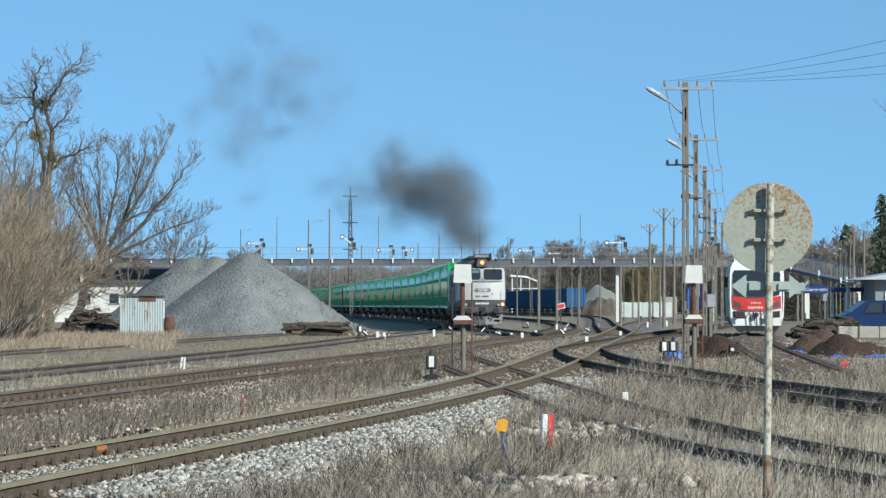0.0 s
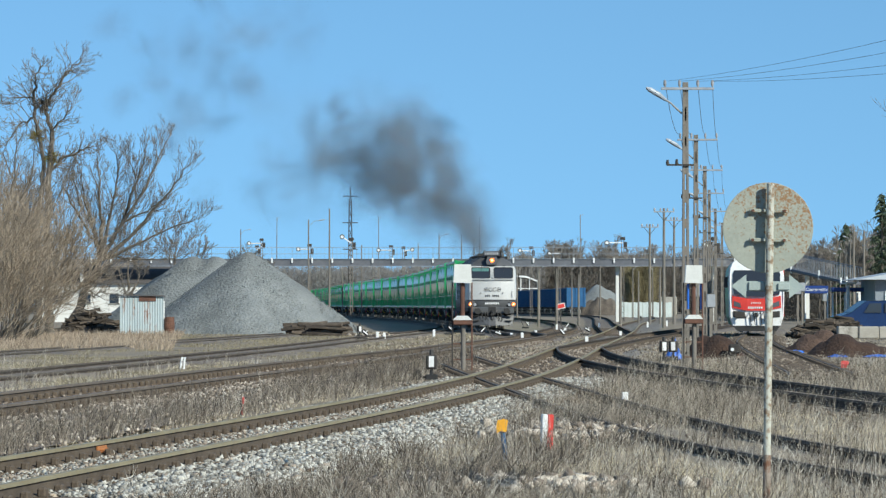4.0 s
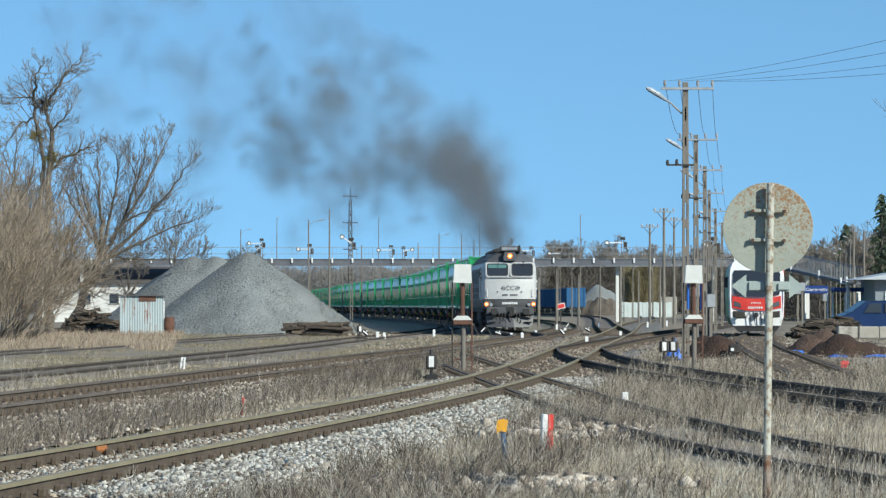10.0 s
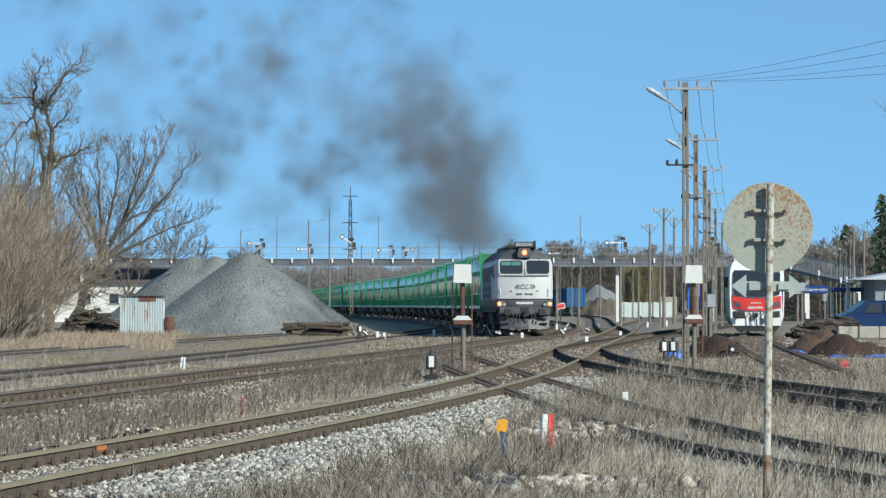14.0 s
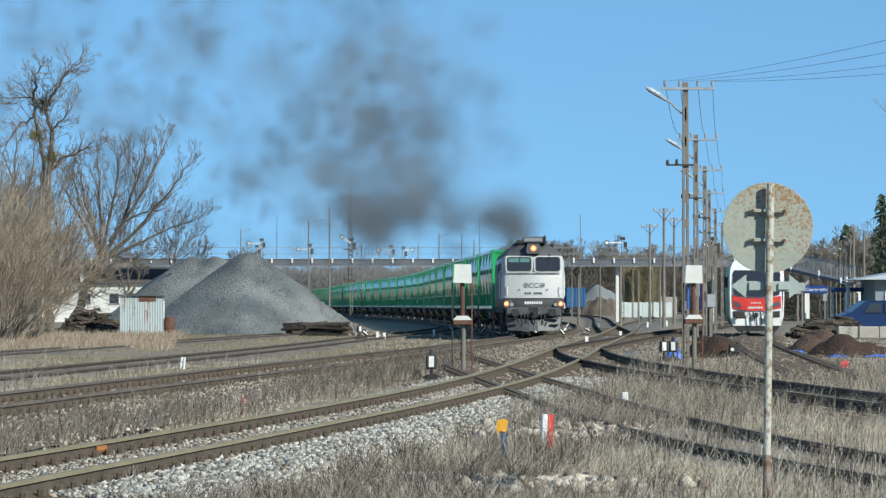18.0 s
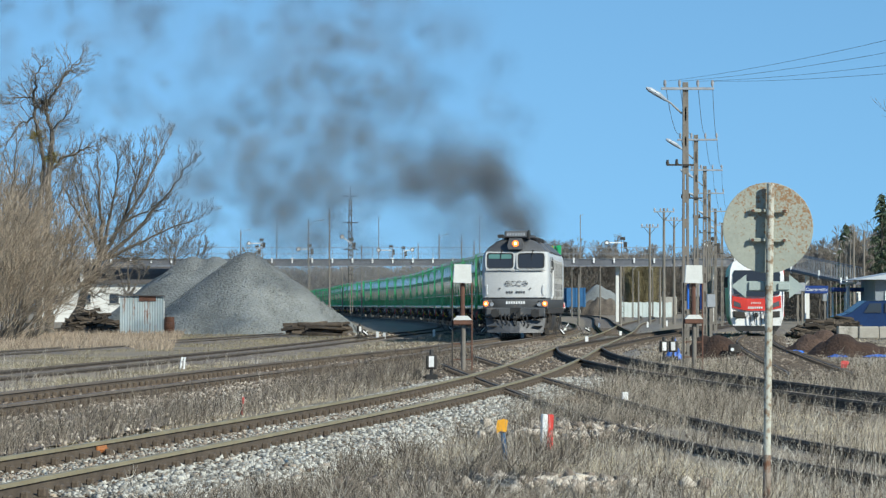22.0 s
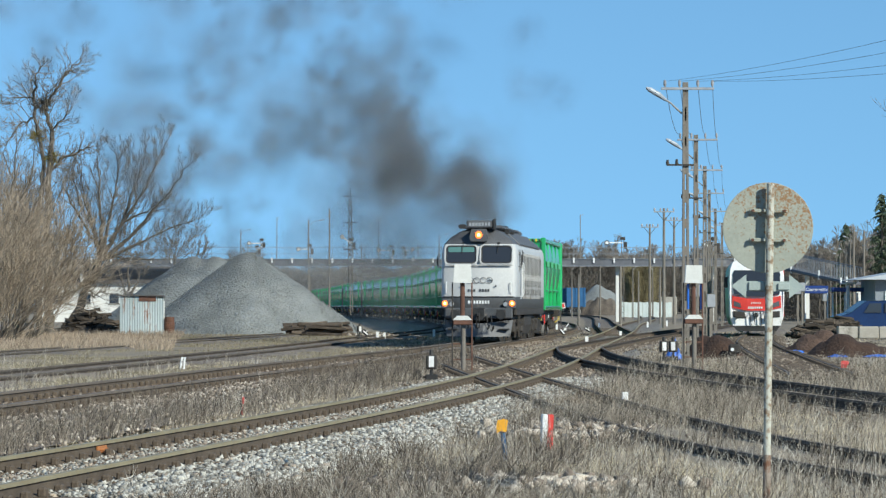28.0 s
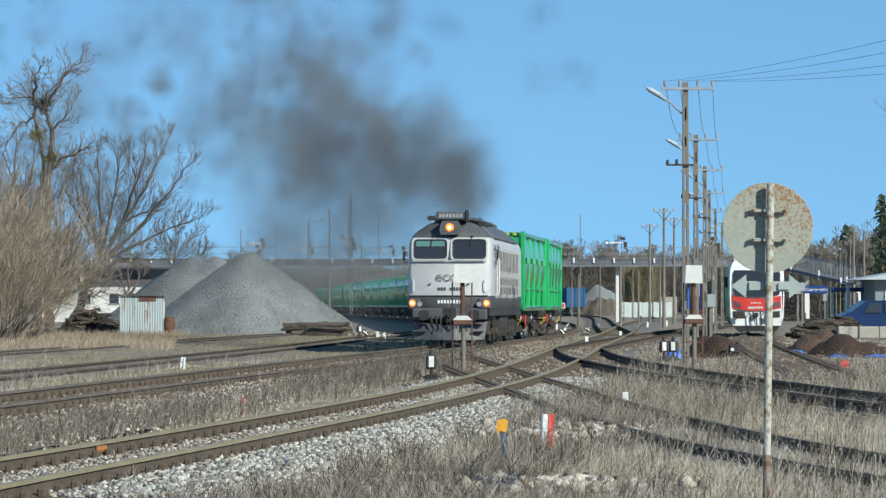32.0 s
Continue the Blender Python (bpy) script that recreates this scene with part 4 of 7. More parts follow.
# ---- foreground: round sign, boundary posts, point lanterns, wire-tension stands ----
def round_sign():
    t = thing("track_sign", "weathered round metal sign seen from behind on a rusty pole", "sign", pose(2.86, 33, -0.06, 0, 0.6, 0))
    b = Build()
    b.tube([(0, 0, -0.3), (0.002, 0, 0.34)], 0.034, 14)
    part("pole_foot", b, M["pole_rust"], t)
    b = Build()
    b.tube([(0.002, 0, 0.34), (0.012, 0, 2.74)], 0.034, 14)
    part("pole", b, M["pole_paint"], t)
    b = Build()
    n = 64
    rings = [[(r * math.cos(2 * math.pi * i / n), y, 2.35 + r * math.sin(2 * math.pi * i / n)) for i in range(n)] for r, y in ((0.396, 0.088), (0.402, 0.090), (0.402, 0.097), (0.396, 0.099))]
    b.rings(rings)
    part("disc", b, M["sign_back"], t, "grey disc with rust spots")
    for z in (2.50, 2.24):
        b = Build()
        b.box((0.0, 0.052, z), (0.34, 0.03, 0.035), bev=0.006)
        b.box((0.0, 0.03, z), (0.10, 0.07, 0.03), bev=0.006)
        c = part("clamp", b, M["sign_back"], t)
        for x in (-0.14, 0.14):
            b = Build()
            b.tube([(x, 0.04, z), (x, 0.015, z)], 0.014, 6)
            part("bolt", b, M["rust"], c)
    b = Build()
    a = [(-0.325, 0), (-0.19, 0.105), (-0.19, 0.045), (0.19, 0.045), (0.19, 0.105), (0.325, 0), (0.19, -0.105), (0.19, -0.045), (-0.19, -0.045), (-0.19, -0.105)]
    b.prism([(x, 1.83 + z) for x, z in a], "y", 0.06, 0.068)
    part("arrow_plate", b, M["arrow"], t, "pale double-headed arrow plate")
    b = Build()
    b.box((-0.10, 0.048, 1.83), (0.14, 0.025, 0.075), bev=0.004)
    b.box((0.14, 0.048, 1.83), (0.10, 0.025, 0.06), bev=0.004)
    part("arrow_clamp", b, M["arrow"], t)
    return t


round_sign()

t = thing("boundary_post", "short red and white concrete boundary post in dry grass", "marker post", pose(1.33, 48.03, -0.21, 0, 2, 8))
for x, m in ((-0.038, "white_paint"), (0.038, "red")):
    b = Build()
    b.box((x, 0, 0.16), (0.075, 0.13, 0.50), bev=0.012)
    part("painted_half", b, M[m], t)
t = thing("cable_marker", "orange plastic sheet on a leaning blue-grey stake", "marker", pose(0.70, 44.23, -0.15))
b = Build()
b.tube([(0.06, 0, -0.3), (0.0, 0, 0.35)], [0.03, 0.028], 8)
part("stake", b, M["wagon_blue"], t)
b = Build()
b.prism([(-0.06, 0.24), (-0.02, 0.262), (0.05, 0.25), (0.064, 0.34), (0.072, 0.385), (0.02, 0.41), (-0.055, 0.385), (-0.07, 0.30)], "y", -0.05, -0.04)
b.prism([(-0.05, 0.25), (0.055, 0.26), (0.06, 0.39), (-0.055, 0.38)], "y", 0.035, 0.045)
b.box((0.005, -0.002, 0.388), (0.11, 0.085, 0.012))
part("sheet", b, M["orange"], t)
t = thing("survey_peg", "small pinkish red peg in the ballast", "peg", pose(-3.42, 63.61, -0.25, 0, 3, 0))
b = Build()
b.box((0, 0, 0.14), (0.038, 0.038, 0.3), bev=0.008)
part("peg", b, M["red_faded"], t)


def point_lantern(x, y, rz=0, weight=False):
    t = thing("point_lantern", "dark point indicator lantern with a white pane", "signal lantern", pose(x, y, rail_z(x, y) - 0.3, 0, 0, rz), group="point lanterns")
    b = Build()
    b.tube([(0, 0, 0), (0, 0, 0.34)], 0.035, 8)
    b.box((0, 0, 0.12), (0.3, 0.2, 0.18), bev=0.03)
    part("stem", b, M["black"], t)
    b = Build()
    b.box((0, 0, 0.50), (0.26, 0.2, 0.34), bev=0.03)
    h = part("lantern_case", b, M["grime"], t)
    b = Build()
    b.box((0, -0.103, 0.51), (0.12, 0.012, 0.25))
    part("white_pane", b, M["white_paint"], h)
    b = Build()
    b.tube([(0, 0, 0.66), (0, 0, 0.72), (0, 0, 0.79)], [0.06, 0.05, 0.045], 10)
    part("vent_cap", b, M["black"], h)
    if weight:
        b = Build()
        b.tube([(-0.36, -0.05, 0.20), (-0.36, 0.05, 0.20)], 0.13, 16)
        c = part("counterweight", b, M["grime"], t, "round black counterweight")
        b = Build()
        b.tube([(-0.30, 0, 0.17), (0.0, 0, 0.12)], 0.025, 6)
        part("lever", b, M["grime"], c)
    return t


point_lantern(-0.27, 87.06, weight=True)
point_lantern(-4.25, 190.0, 20)
point_lantern(6.57, 110.94, 6)
point_lantern(6.88, 111.4, -6)


def tension_stand(x, y, rz, blue):
    """Stand that keeps signal wires taut: a white box, a weight on a rod, a small roof and two posts."""
    t = thing("wire_tensioner", "signal wire tensioner with a white box and brown weight rod", "tensioner", pose(x, y, rail_z(x, y) - 0.25, 0, 0, rz), group="wire tensioners")
    b = Build()
    b.prism([(-0.235, 2.32), (0.235, 2.30), (0.22, 2.78), (-0.205, 2.79)], "y", -0.17, 0.17)
    part("box", b, M["cream_metal"], t, "white sheet-metal box")
    for px in (-0.26, 0.24):
        b = Build()
        b.box((px, 0.02, 1.15), (0.038, 0.038, 2.35), bev=0.006)
        part("side_post", b, M["grime" if px < 0 else "rust"], t)
    b = Build()
    b.tube([(0.0, 0, 1.4), (0.0, 0, 2.32)], 0.062, 10)
    part("weight_rod", b, M["rust"], t)
    if blue:
        for px, m in ((-0.14, "tarp_blue"), (0.20, "sign_blue")):
            b = Build()
            b.tube([(px, 0.05, 1.62), (px, 0.05, 2.3)], 0.034, 10)
            part("weight", b, M[m], t)
    b = Build()
    b.prism([(-0.25, 1.36), (0.25, 1.36), (0.14, 1.47), (-0.14, 1.47)], "y", -0.2, 0.2)
    part("small_roof", b, M["cream_metal"], t)
    b = Build()
    b.box((0, 0, 1.30), (0.5, 0.38, 0.13), bev=0.02)
    part("tray", b, M["rust"], t)
    b = Build()
    b.tube([(0.02, 0, -0.1), (0.02, 0, 1.25)], 0.06, 12)
    part("pedestal", b, M["pole_concrete"], t)
    b = Build()
    for z in (0.35, 0.75):
        b.box((0, 0.02, z), (0.5, 0.03, 0.03))
    part("brace", b, M["rust"], t)
    return t


t = thing("dwarf_signal", "low dark grey signal lantern with a small white lens", "signal lantern", pose(9.15, 117, rail_z(9.15, 117) - 0.25))
b = Build()
b.box((0, 0, 0.10), (0.12, 0.14, 0.2))
b.box((0, 0, 0.30), (0.38, 0.24, 0.30), bev=0.05)
b.tube([(0.1, 0, 0.44), (0.1, 0, 0.5)], 0.05, 8)
c = part("lantern_case", b, M["grime"], t)
b = Build()
b.tube([(-0.08, -0.12, 0.28), (-0.08, -0.14, 0.28)], 0.055, 12)
part("white_lens", b, M["white_paint"], c)
tension_stand(0.50, 95.49, 0, False)
tension_stand(6.65, 99, 0, True)


# rusty joint bars on the near track
s_ = NEAR.s_of_y(44.1)
x_, y_ = NEAR.beside(s_, 0.7525)
t = thing("rail_joint", "bright rusty joint bars bolted to the rail", "rail joint", pose(x_, y_, rail_z(x_, y_), 0, 0, math.degrees(NEAR.heading(s_))))
for k in (-1, 1):
    b = Build()
    b.box((0, k * 0.03, -0.095), (0.46, 0.03, 0.085), bev=0.008)
    p = part("joint_bar", b, M["fresh_rust"], t)
    for x in (-0.16, -0.05, 0.05, 0.16):
        b = Build()
        b.tube([(x, k * 0.04, -0.095), (x, k * 0.075, -0.095)], 0.018, 6)
        part("bolt", b, M["fresh_rust"], p)


# ---- pole line with crossarms, lamps and wires ----
def ladder_pole(x, y, height, arm_side=-1):
    z = rail_z(x, y) - 0.25
    t = thing("power_pole", "slotted concrete power pole with crossarm, insulators and a street lamp", "utility pole", pose(x, y, z), group="pole line along the station track")
    h = height - z
    b = Build()
    for k in (-1, 1):
        b.prism([(k * 0.028, 0), (k * 0.103, 0), (k * 0.074, h), (k * 0.02, h)], "y", -0.1, 0.1)
    for i in range(int(h / 0.75)):
        q = 0.2 + i * 0.75
        b.box((0, 0, q), (0.062, 0.19, 0.26 if i % 3 else 0.36))
    b.box((0, 0, h - 1.15), (0.062, 0.19, 2.3))
    part("shaft", b, M["pole_concrete"], t)
    b = Build()
    b.box((0.05, -0.14, h - 0.18), (1.45, 0.07, 0.07), bev=0.01)
    part("crossarm", b, M["silver"], t)
    for px in (-0.6, -0.2, 0.3, 0.7):
        b = Build()
        b.tube([(px + 0.03, -0.14, h - 0.14), (px + 0.03, -0.14, h - 0.06), (px + 0.03, -0.14, h + 0.02), (px + 0.03, -0.14, h + 0.06)], [0.015, 0.042, 0.04, 0.02], 8)
        part("insulator", b, M["porcelain"], t)
    b = Build()
    b.tube([(-0.1, 0, h - 0.85), (-0.45, -0.2, h - 0.55), (-0.75, -0.35, h - 0.4)], 0.028, 8)
    arm = part("lamp_arm", b, M["silver"], t)
    b = Build()
    b.tube([(-0.55, -0.28, h - 0.5), (-0.75, -0.35, h - 0.36), (-1.0, -0.42, h - 0.22), (-1.1, -0.45, h - 0.17)], [0.04, 0.075, 0.07, 0.03], 10)
    part("lamp_head", b, M["lamp_shell"], arm, "pale lamp head")
    zb = h - 2.27
    b = Build()
    b.box((-0.15, -0.14, zb), (0.75, 0.05, 0.05))
    b.tube([(-0.5, -0.14, zb), (-0.5, -0.14, zb + 0.14)], [0.05, 0.03], 8)
    b.tube([(-0.25, -0.14, zb), (-0.25, -0.14, zb + 0.16)], [0.05, 0.03], 8)
    part("lower_arm", b, M["grime"], t)
    return t


POLES = [(6.65, 102.23), (9.07, 133.69), (11.5, 163.74), (14.1, 197.44), (17.2, 235.35), (20.6, 275.23)]
for x, y in POLES:
    ladder_pole(x, y, 7.72)


def wire(pts, r, sag, n=14):
    b = Build()
    (x0, y0, z0), (x1, y1, z1) = pts
    b.tube([(x0 + (x1 - x0) * u, y0 + (y1 - y0) * u, z0 + (z1 - z0) * u - sag * 4 * u * (1 - u)) for u in np.linspace(0, 1, n)], r, 5)
    return b


for px in (-0.57, -0.17, 0.33, 0.73):
    t = thing("overhead_wire", "thin sagging overhead wires between the power poles", "wire", group="overhead wires")
    for (xa, ya), (xb, yb) in zip(POLES[:-1], POLES[1:]):
        part("wire_span", wire([(xa + px, ya - 0.14, 7.75), (xb + px, yb - 0.14, 7.75)], 0.008, 0.45), M["wire"], t)
    part("wire_span", wire([(POLES[0][0] + px, POLES[0][1], 7.75), (9.3 + px, 64.6, 6.45 - (px + 0.57) * 0.46)], 0.0042, 0.10, 24), M["wire"], t)


# ---- gravel heaps ----
def heap(name, label, cat, cx, cy, cones, mat, rough=0.12, size=(16, 12), cell=0.35, seed=0, dome=False):
    nx_, ny_ = int(size[0] / cell), int(size[1] / cell)
    v, f = [], []
    for j in range(ny_ + 1):
        for i in range(nx_ + 1):
            x, y = -size[0] / 2 + i * cell, -size[1] / 2 + j * cell
            z = -0.6
            for px, py, h, r in cones:
                d = math.hypot(x - px, y - py) * (1 + 0.07 * noise.noise(Vector((x * 0.4, y * 0.4, seed))))
                q = h * (1 - (d / r) ** 1.7) if dome else h * (1 - d / r)
                q = q if q < h * 0.90 else h * 0.90 + (q - h * 0.90) * 0.55
                z = max(z, q)
            z += rough * noise.noise(Vector((x * 0.9, y * 0.9, seed + 3))) + rough * 0.5 * noise.noise(Vector((x * 3, y * 3, seed + 7)))
            v.append((x, y, z))
    for j in range(ny_):
        for i in range(nx_):
            f.append((j * (nx_ + 1) + i, j * (nx_ + 1) + i + 1, (j + 1) * (nx_ + 1) + i + 1, (j + 1) * (nx_ + 1) + i))
    ob = new(name, np_mesh(name, np.array(v), np.array(f), mat, True))
    ob.matrix_basis = pose(cx, cy, ground_z(cx, cy) - 0.02)
    return tagged(ob, label, cat, kind="stuff")


heap("gravel_heap", "large heap of grey crushed stone beside the track", "gravel heap", -12.2, 221.8, [(0.6, 0.0, 5.15, 7.0), (-3.1, 6.5, 5.0, 6.8), (-1.7, 6.0, 4.95, 6.6), (3.0, 0.6, 3.3, 4.6)], M["gravel"], size=(24, 22))
heap("gravel_heap", "distant heap of grey crushed stone", "gravel heap", 27.4, 660, [(0, 0, 5.9, 6.2), (1.8, 0.5, 4.9, 5.4)], M["gravel"], size=(16, 15), cell=0.6, seed=4)
heap("earth_heap", "brown heap of soil and roots before the far gravel", "earth heap", 27.4, 640, [(-0.8, 0, 3.0, 2.8), (1.0, 0.2, 3.1, 2.8), (-2.4, 0.3, 2.4, 2.0), (2.6, 0, 2.1, 1.8)], M["peat_pale"], 0.8, (13, 9), 0.35, 15, True)
heap("earth_heap", "dark brown heap of humus beside the pole", "earth heap", 8.75, 118, [(0, 0, 0.82, 0.85), (-0.5, 0.2, 0.78, 0.7), (0.4, 0.2, 0.45, 0.6)], M["humus"], 0.12, (4, 4), 0.1, 5, True)
heap("earth_heap", "dark brown heap of humus on a blue sheet", "earth heap", 13.0, 120, [(-0.15, 0, 0.78, 0.95), (0.45, 0, 0.60, 0.95), (-0.6, 0.1, 0.5, 0.8), (0.95, 0, 0.36, 0.8)], M["humus"], 0.10, (5, 4), 0.1, 6, True)
heap("earth_heap", "lighter brown heap of earth with pale stones", "earth heap", 12.6, 126, [(0.3, 0, 0.98, 0.85), (-0.25, -0.2, 0.78, 0.85), (-0.7, 0, 0.4, 0.65)], M["peat"], 0.13, (5, 4), 0.1, 8, True)


# ---- footbridge over the yard ----
def footbridge():
    t = thing("footbridge", "long dark steel footbridge with light mesh railings across the yard", "bridge")
    y = 372.0
    x0, x1 = -40.0, 30.0
    b = Build()
    b.box(((x0 + x1) / 2, y, 5.87), (x1 - x0, 2.6, 0.66), bev=0.03)
    part("deck_girder", b, M["bridge_steel"], t)
    b = Build()
    b.box(((x0 + x1) / 2, y - 1.34, 5.52), (x1 - x0, 0.16, 0.06))
    b.box(((x0 + x1) / 2, y - 1.34, 6.22), (x1 - x0, 0.16, 0.06))
    part("girder_flange", b, M["mesh_grey"], t)
    for i in range(35):
        b = Build()
        b.box((x0 + 1 + i * 2.0, y - 1.42, 6.08), (0.16, 0.1, 0.5), bev=0.01)
        part("bracket", b, M["white_paint"], t)
        b = Build()
        b.tube([(x0 + 1 + i * 2.0, y - 1.38, 6.2), (x0 + 1 + i * 2.0, y - 1.38, 7.4)], 0.025, 6)
        part("rail_post", b, M["mesh_grey"], t)
    for yy in (y - 1.38, y + 1.38):
        b = Build()
        for z in (6.75, 7.4):
            b.box(((x0 + x1) / 2, yy, z), (x1 - x0, 0.025, 0.025))
        for i in range(int((x1 - x0) / 0.4)):
            b.box((x0 + 0.2 + i * 0.4, yy, 6.8), (0.012, 0.012, 1.2))
        part("mesh_railing", b, M["mesh_grey"], t)
    for x in (-36, -22, 17.4, 27):
        for dx in (-0.02, ):
            b = Build()
            b.box((x + dx, y, 2.75), (0.32, 0.5, 5.6), bev=0.02)
            part("column", b, M["wall_white"], t)
    # stairs down towards the station, with tall picket rails
    n = 22
    for i in range(n):
        u = i / (n - 1)
        b = Build()
        b.box((30.3 + u * 7.0, y - 8 - u * 30, 6.0 - u * 2.5), (1.0, 2.0, 0.12))
        part("step", b, M["bridge_steel"], t)
    for off in (-1.0, 1.0):
        b = Build()
        for i in range(44):
            u = i / 43
            b.box((30.3 + u * 7.0 + off * 0.5, y - 8 - u * 30 + off, 6.75 - u * 2.5), (0.03, 0.03, 1.4))
        b.tube([(30.3 + off * 0.5, y - 8 + off, 7.45), (37.3 + off * 0.5, y - 38 + off, 4.95)], 0.035, 6)
        b.tube([(30.3 + off * 0.5, y - 8 + off, 6.05), (37.3 + off * 0.5, y - 38 + off, 3.55)], 0.03, 6)
        part("stair_rail", b, M["mesh_grey"], t)
        b = Build()
        b.tube([(30.3 + off * 0.5, y - 8 + off, 5.95), (37.3 + off * 0.5, y - 38 + off, 3.45)], 0.17, 6)
        part("stringer", b, M["bridge_steel"], t)
    for u in (0.12, 0.42, 0.68, 0.93):
        b = Build()
        b.box((29.75 + u * 7.0, y - 9.2 - u * 30, 6.1 - u * 2.5), (0.16, 0.12, 0.85), bev=0.02)
        part("bracket", b, M["white_paint"], t)
    b = Build()
    b.box((30.3, y - 4, 5.87), (2.4, 9, 0.5), bev=0.03)
    part("landing", b, M["bridge_steel"], t)
    for x, yy, h in ((30.6, y - 10, 5.6), (34.0, y - 24, 4.5), (37.2, y - 38, 3.4)):
        b = Build()
        b.box((x, yy, h / 2), (0.35, 0.5, h), bev=0.02)
        part("column", b, M["wall_white"], t)
    return t


footbridge()


# ---- parked railcar ----
def railcar():
    s = STUB.s_of_y(192.4)
    x, y = STUB.at(s)
    t = thing("railcar", "parked diesel railcar with white front, red band and green side", "railcar", pose(x - 0.12, y, 0.2, 0, 0, math.degrees(STUB.heading(s)) + 181.4))
    sec = [(1.25, 0.36), (1.40, 0.8), (1.44, 1.9), (1.43, 2.9), (1.39, 3.35), (1.28, 3.62), (1.05, 3.76), (0.5, 3.82)]
    prof = sec + [(-a, c) for a, c in reversed(sec)]

    def ring(u, inset):
        return [(u - 0.2 * max(0, c - 2.0) ** 1.3 * (1 if u > -20 else 0), a * (1 - inset), c) for a, c in prof]
    b = Build()
    rings = [ring(-24.0, 0), ring(-1.0, 0), ring(-0.35, 0.006), ring(-0.08, 0.02), ring(0.0, 0.045)]
    b.rings(rings)
    n = len(prof)
    for i in range(len(b.f) - 2):
        b.m[i] = 1 if i < n else 0
    part("body", b, [M["white_paint"], M["dmu_green"]], t, "white cab with green sides")

    def face(poly, out, m, name, label=""):
        bb = Build()
        k = len(poly)
        def p(a, c, o):
            return (o - 0.2 * max(0, c - 2.0) ** 1.3 - 0.10 * max(0, abs(a) - 0.85) ** 1.4 * 2, a, c)
        bb.add([p(a, c, out) for a, c in poly] + [p(a, c, out - 0.2) for a, c in poly], [tuple(range(k))] + [(i, i + k, (i + 1) % k + k, (i + 1) % k) for i in range(k)])
        return part(name, bb, M[m], t, label)
    face([(-1.18, 1.98), (-0.5, 1.86), (0.5, 1.86), (1.18, 1.98), (1.22, 3.02), (1.14, 3.22), (-1.14, 3.22), (-1.22, 3.02)], 0.05, "dark_glass", "windscreen", "large dark windscreen")
    face([(-1.26, 1.28), (-0.5, 1.14), (0.5, 1.14), (1.26, 1.28), (1.24, 1.90), (0.5, 1.76), (-0.5, 1.76), (-1.24, 1.90)], 0.055, "red", "red_band", "red band across the front")
    for k in (-1, 1):
        face([(k * 0.80, 1.30), (k * 1.18, 1.38), (k * 1.16, 1.64), (k * 0.84, 1.52)], 0.065, "headlamp_glass", "headlight")
        face([(k * 0.55, 0.78), (k * 1.2, 0.80), (k * 1.2, 1.12), (k * 0.62, 1.08)], 0.06, "black", "buffer_recess")
        b = Build()
        b.tube([(0.0, k * 0.88, 0.94), (0.42, k * 0.88, 0.94)], 0.10, 12)
        b.box((0.44, k * 0.88, 0.94), (0.05, 0.5, 0.30), bev=0.02)
        part("buffer", b, M["grime"], t)
        b = Build()
        b.box((-0.7, k * 1.58, 2.6), (0.12, 0.2, 0.55), bev=0.03)
        b.box((-0.85, k * 1.46, 2.85), (0.05, 0.2, 0.05))
        part("mirror", b, M["black"], t)
        for q in range(8):
            b = Build()
            b.box((-2.6 - q * 2.2, k * 1.415, 2.55), (1.7, 0.03, 0.85), bev=0.01)
            part("side_window", b, M["dark_glass"], t)
        b = Build()
        b.box((-0.6, k * 1.40, 2.1), (0.16, 0.04, 2.5), bev=0.01)
        part("red_edge", b, M["red"] if k > 0 else M["white_paint"], t)
    for i in range(7):
        b = Build()
        b.box((0.065, -0.40 + i * 0.11, 1.29), (0.02, 0.07, 0.11))
        part("number_bar", b, M["white_paint"], t)
    for i in range(6):
        b = Build()
        b.box((0.065, -0.26 + i * 0.09, 1.53), (0.02, 0.05, 0.06))
        part("number_bar", b, M["white_paint"], t)
    b = Build()
    b.prism([(-1.22, 0.36), (1.22, 0.36), (1.0, 0.08), (-1.0, 0.08)], "x", -0.55, -0.02)
    part("skirt", b, M["black"], t)
    for yy in (-0.35, -0.15, 0.2, 0.38):
        b = Build()
        b.tube([(0.0, yy, 1.05), (0.2, yy, 0.95), (0.24, yy + 0.04, 0.6), (0.12, yy + 0.08, 0.4)], 0.03, 6)
        part("brake_hose", b, M["black"], t)
    b = Build()
    b.box((0.15, 0, 0.92), (0.4, 0.14, 0.24), bev=0.02)
    part("coupler", b, M["black"], t)
    for cx in (-4.0, -20.0):
        for ax in (-1.0, 1.0):
            part("wheelset", WHEELS_SMALL, None, t, at=pose(cx + ax, 0, 0.46))
        b = Build()
        for yy in (-1.05, 1.05):
            b.box((cx, yy, 0.5), (3.0, 0.12, 0.3), bev=0.03)
        b.box((cx, 0, 0.5), (0.4, 2.06, 0.2), bev=0.03)
        part("bogie", b, M["grime"], t)
    b = Build()
    b.box((-2.6, 0, 3.82), (2.2, 1.6, 0.24), bev=0.06)
    part("roof_unit", b, M["silver"], t)
    b = Build()
    b.tube([(-0.75, -0.75, 3.5), (-0.7, -0.75, 3.86)], 0.06, 8)
    part("horn", b, M["silver"], t)
    return t


railcar()


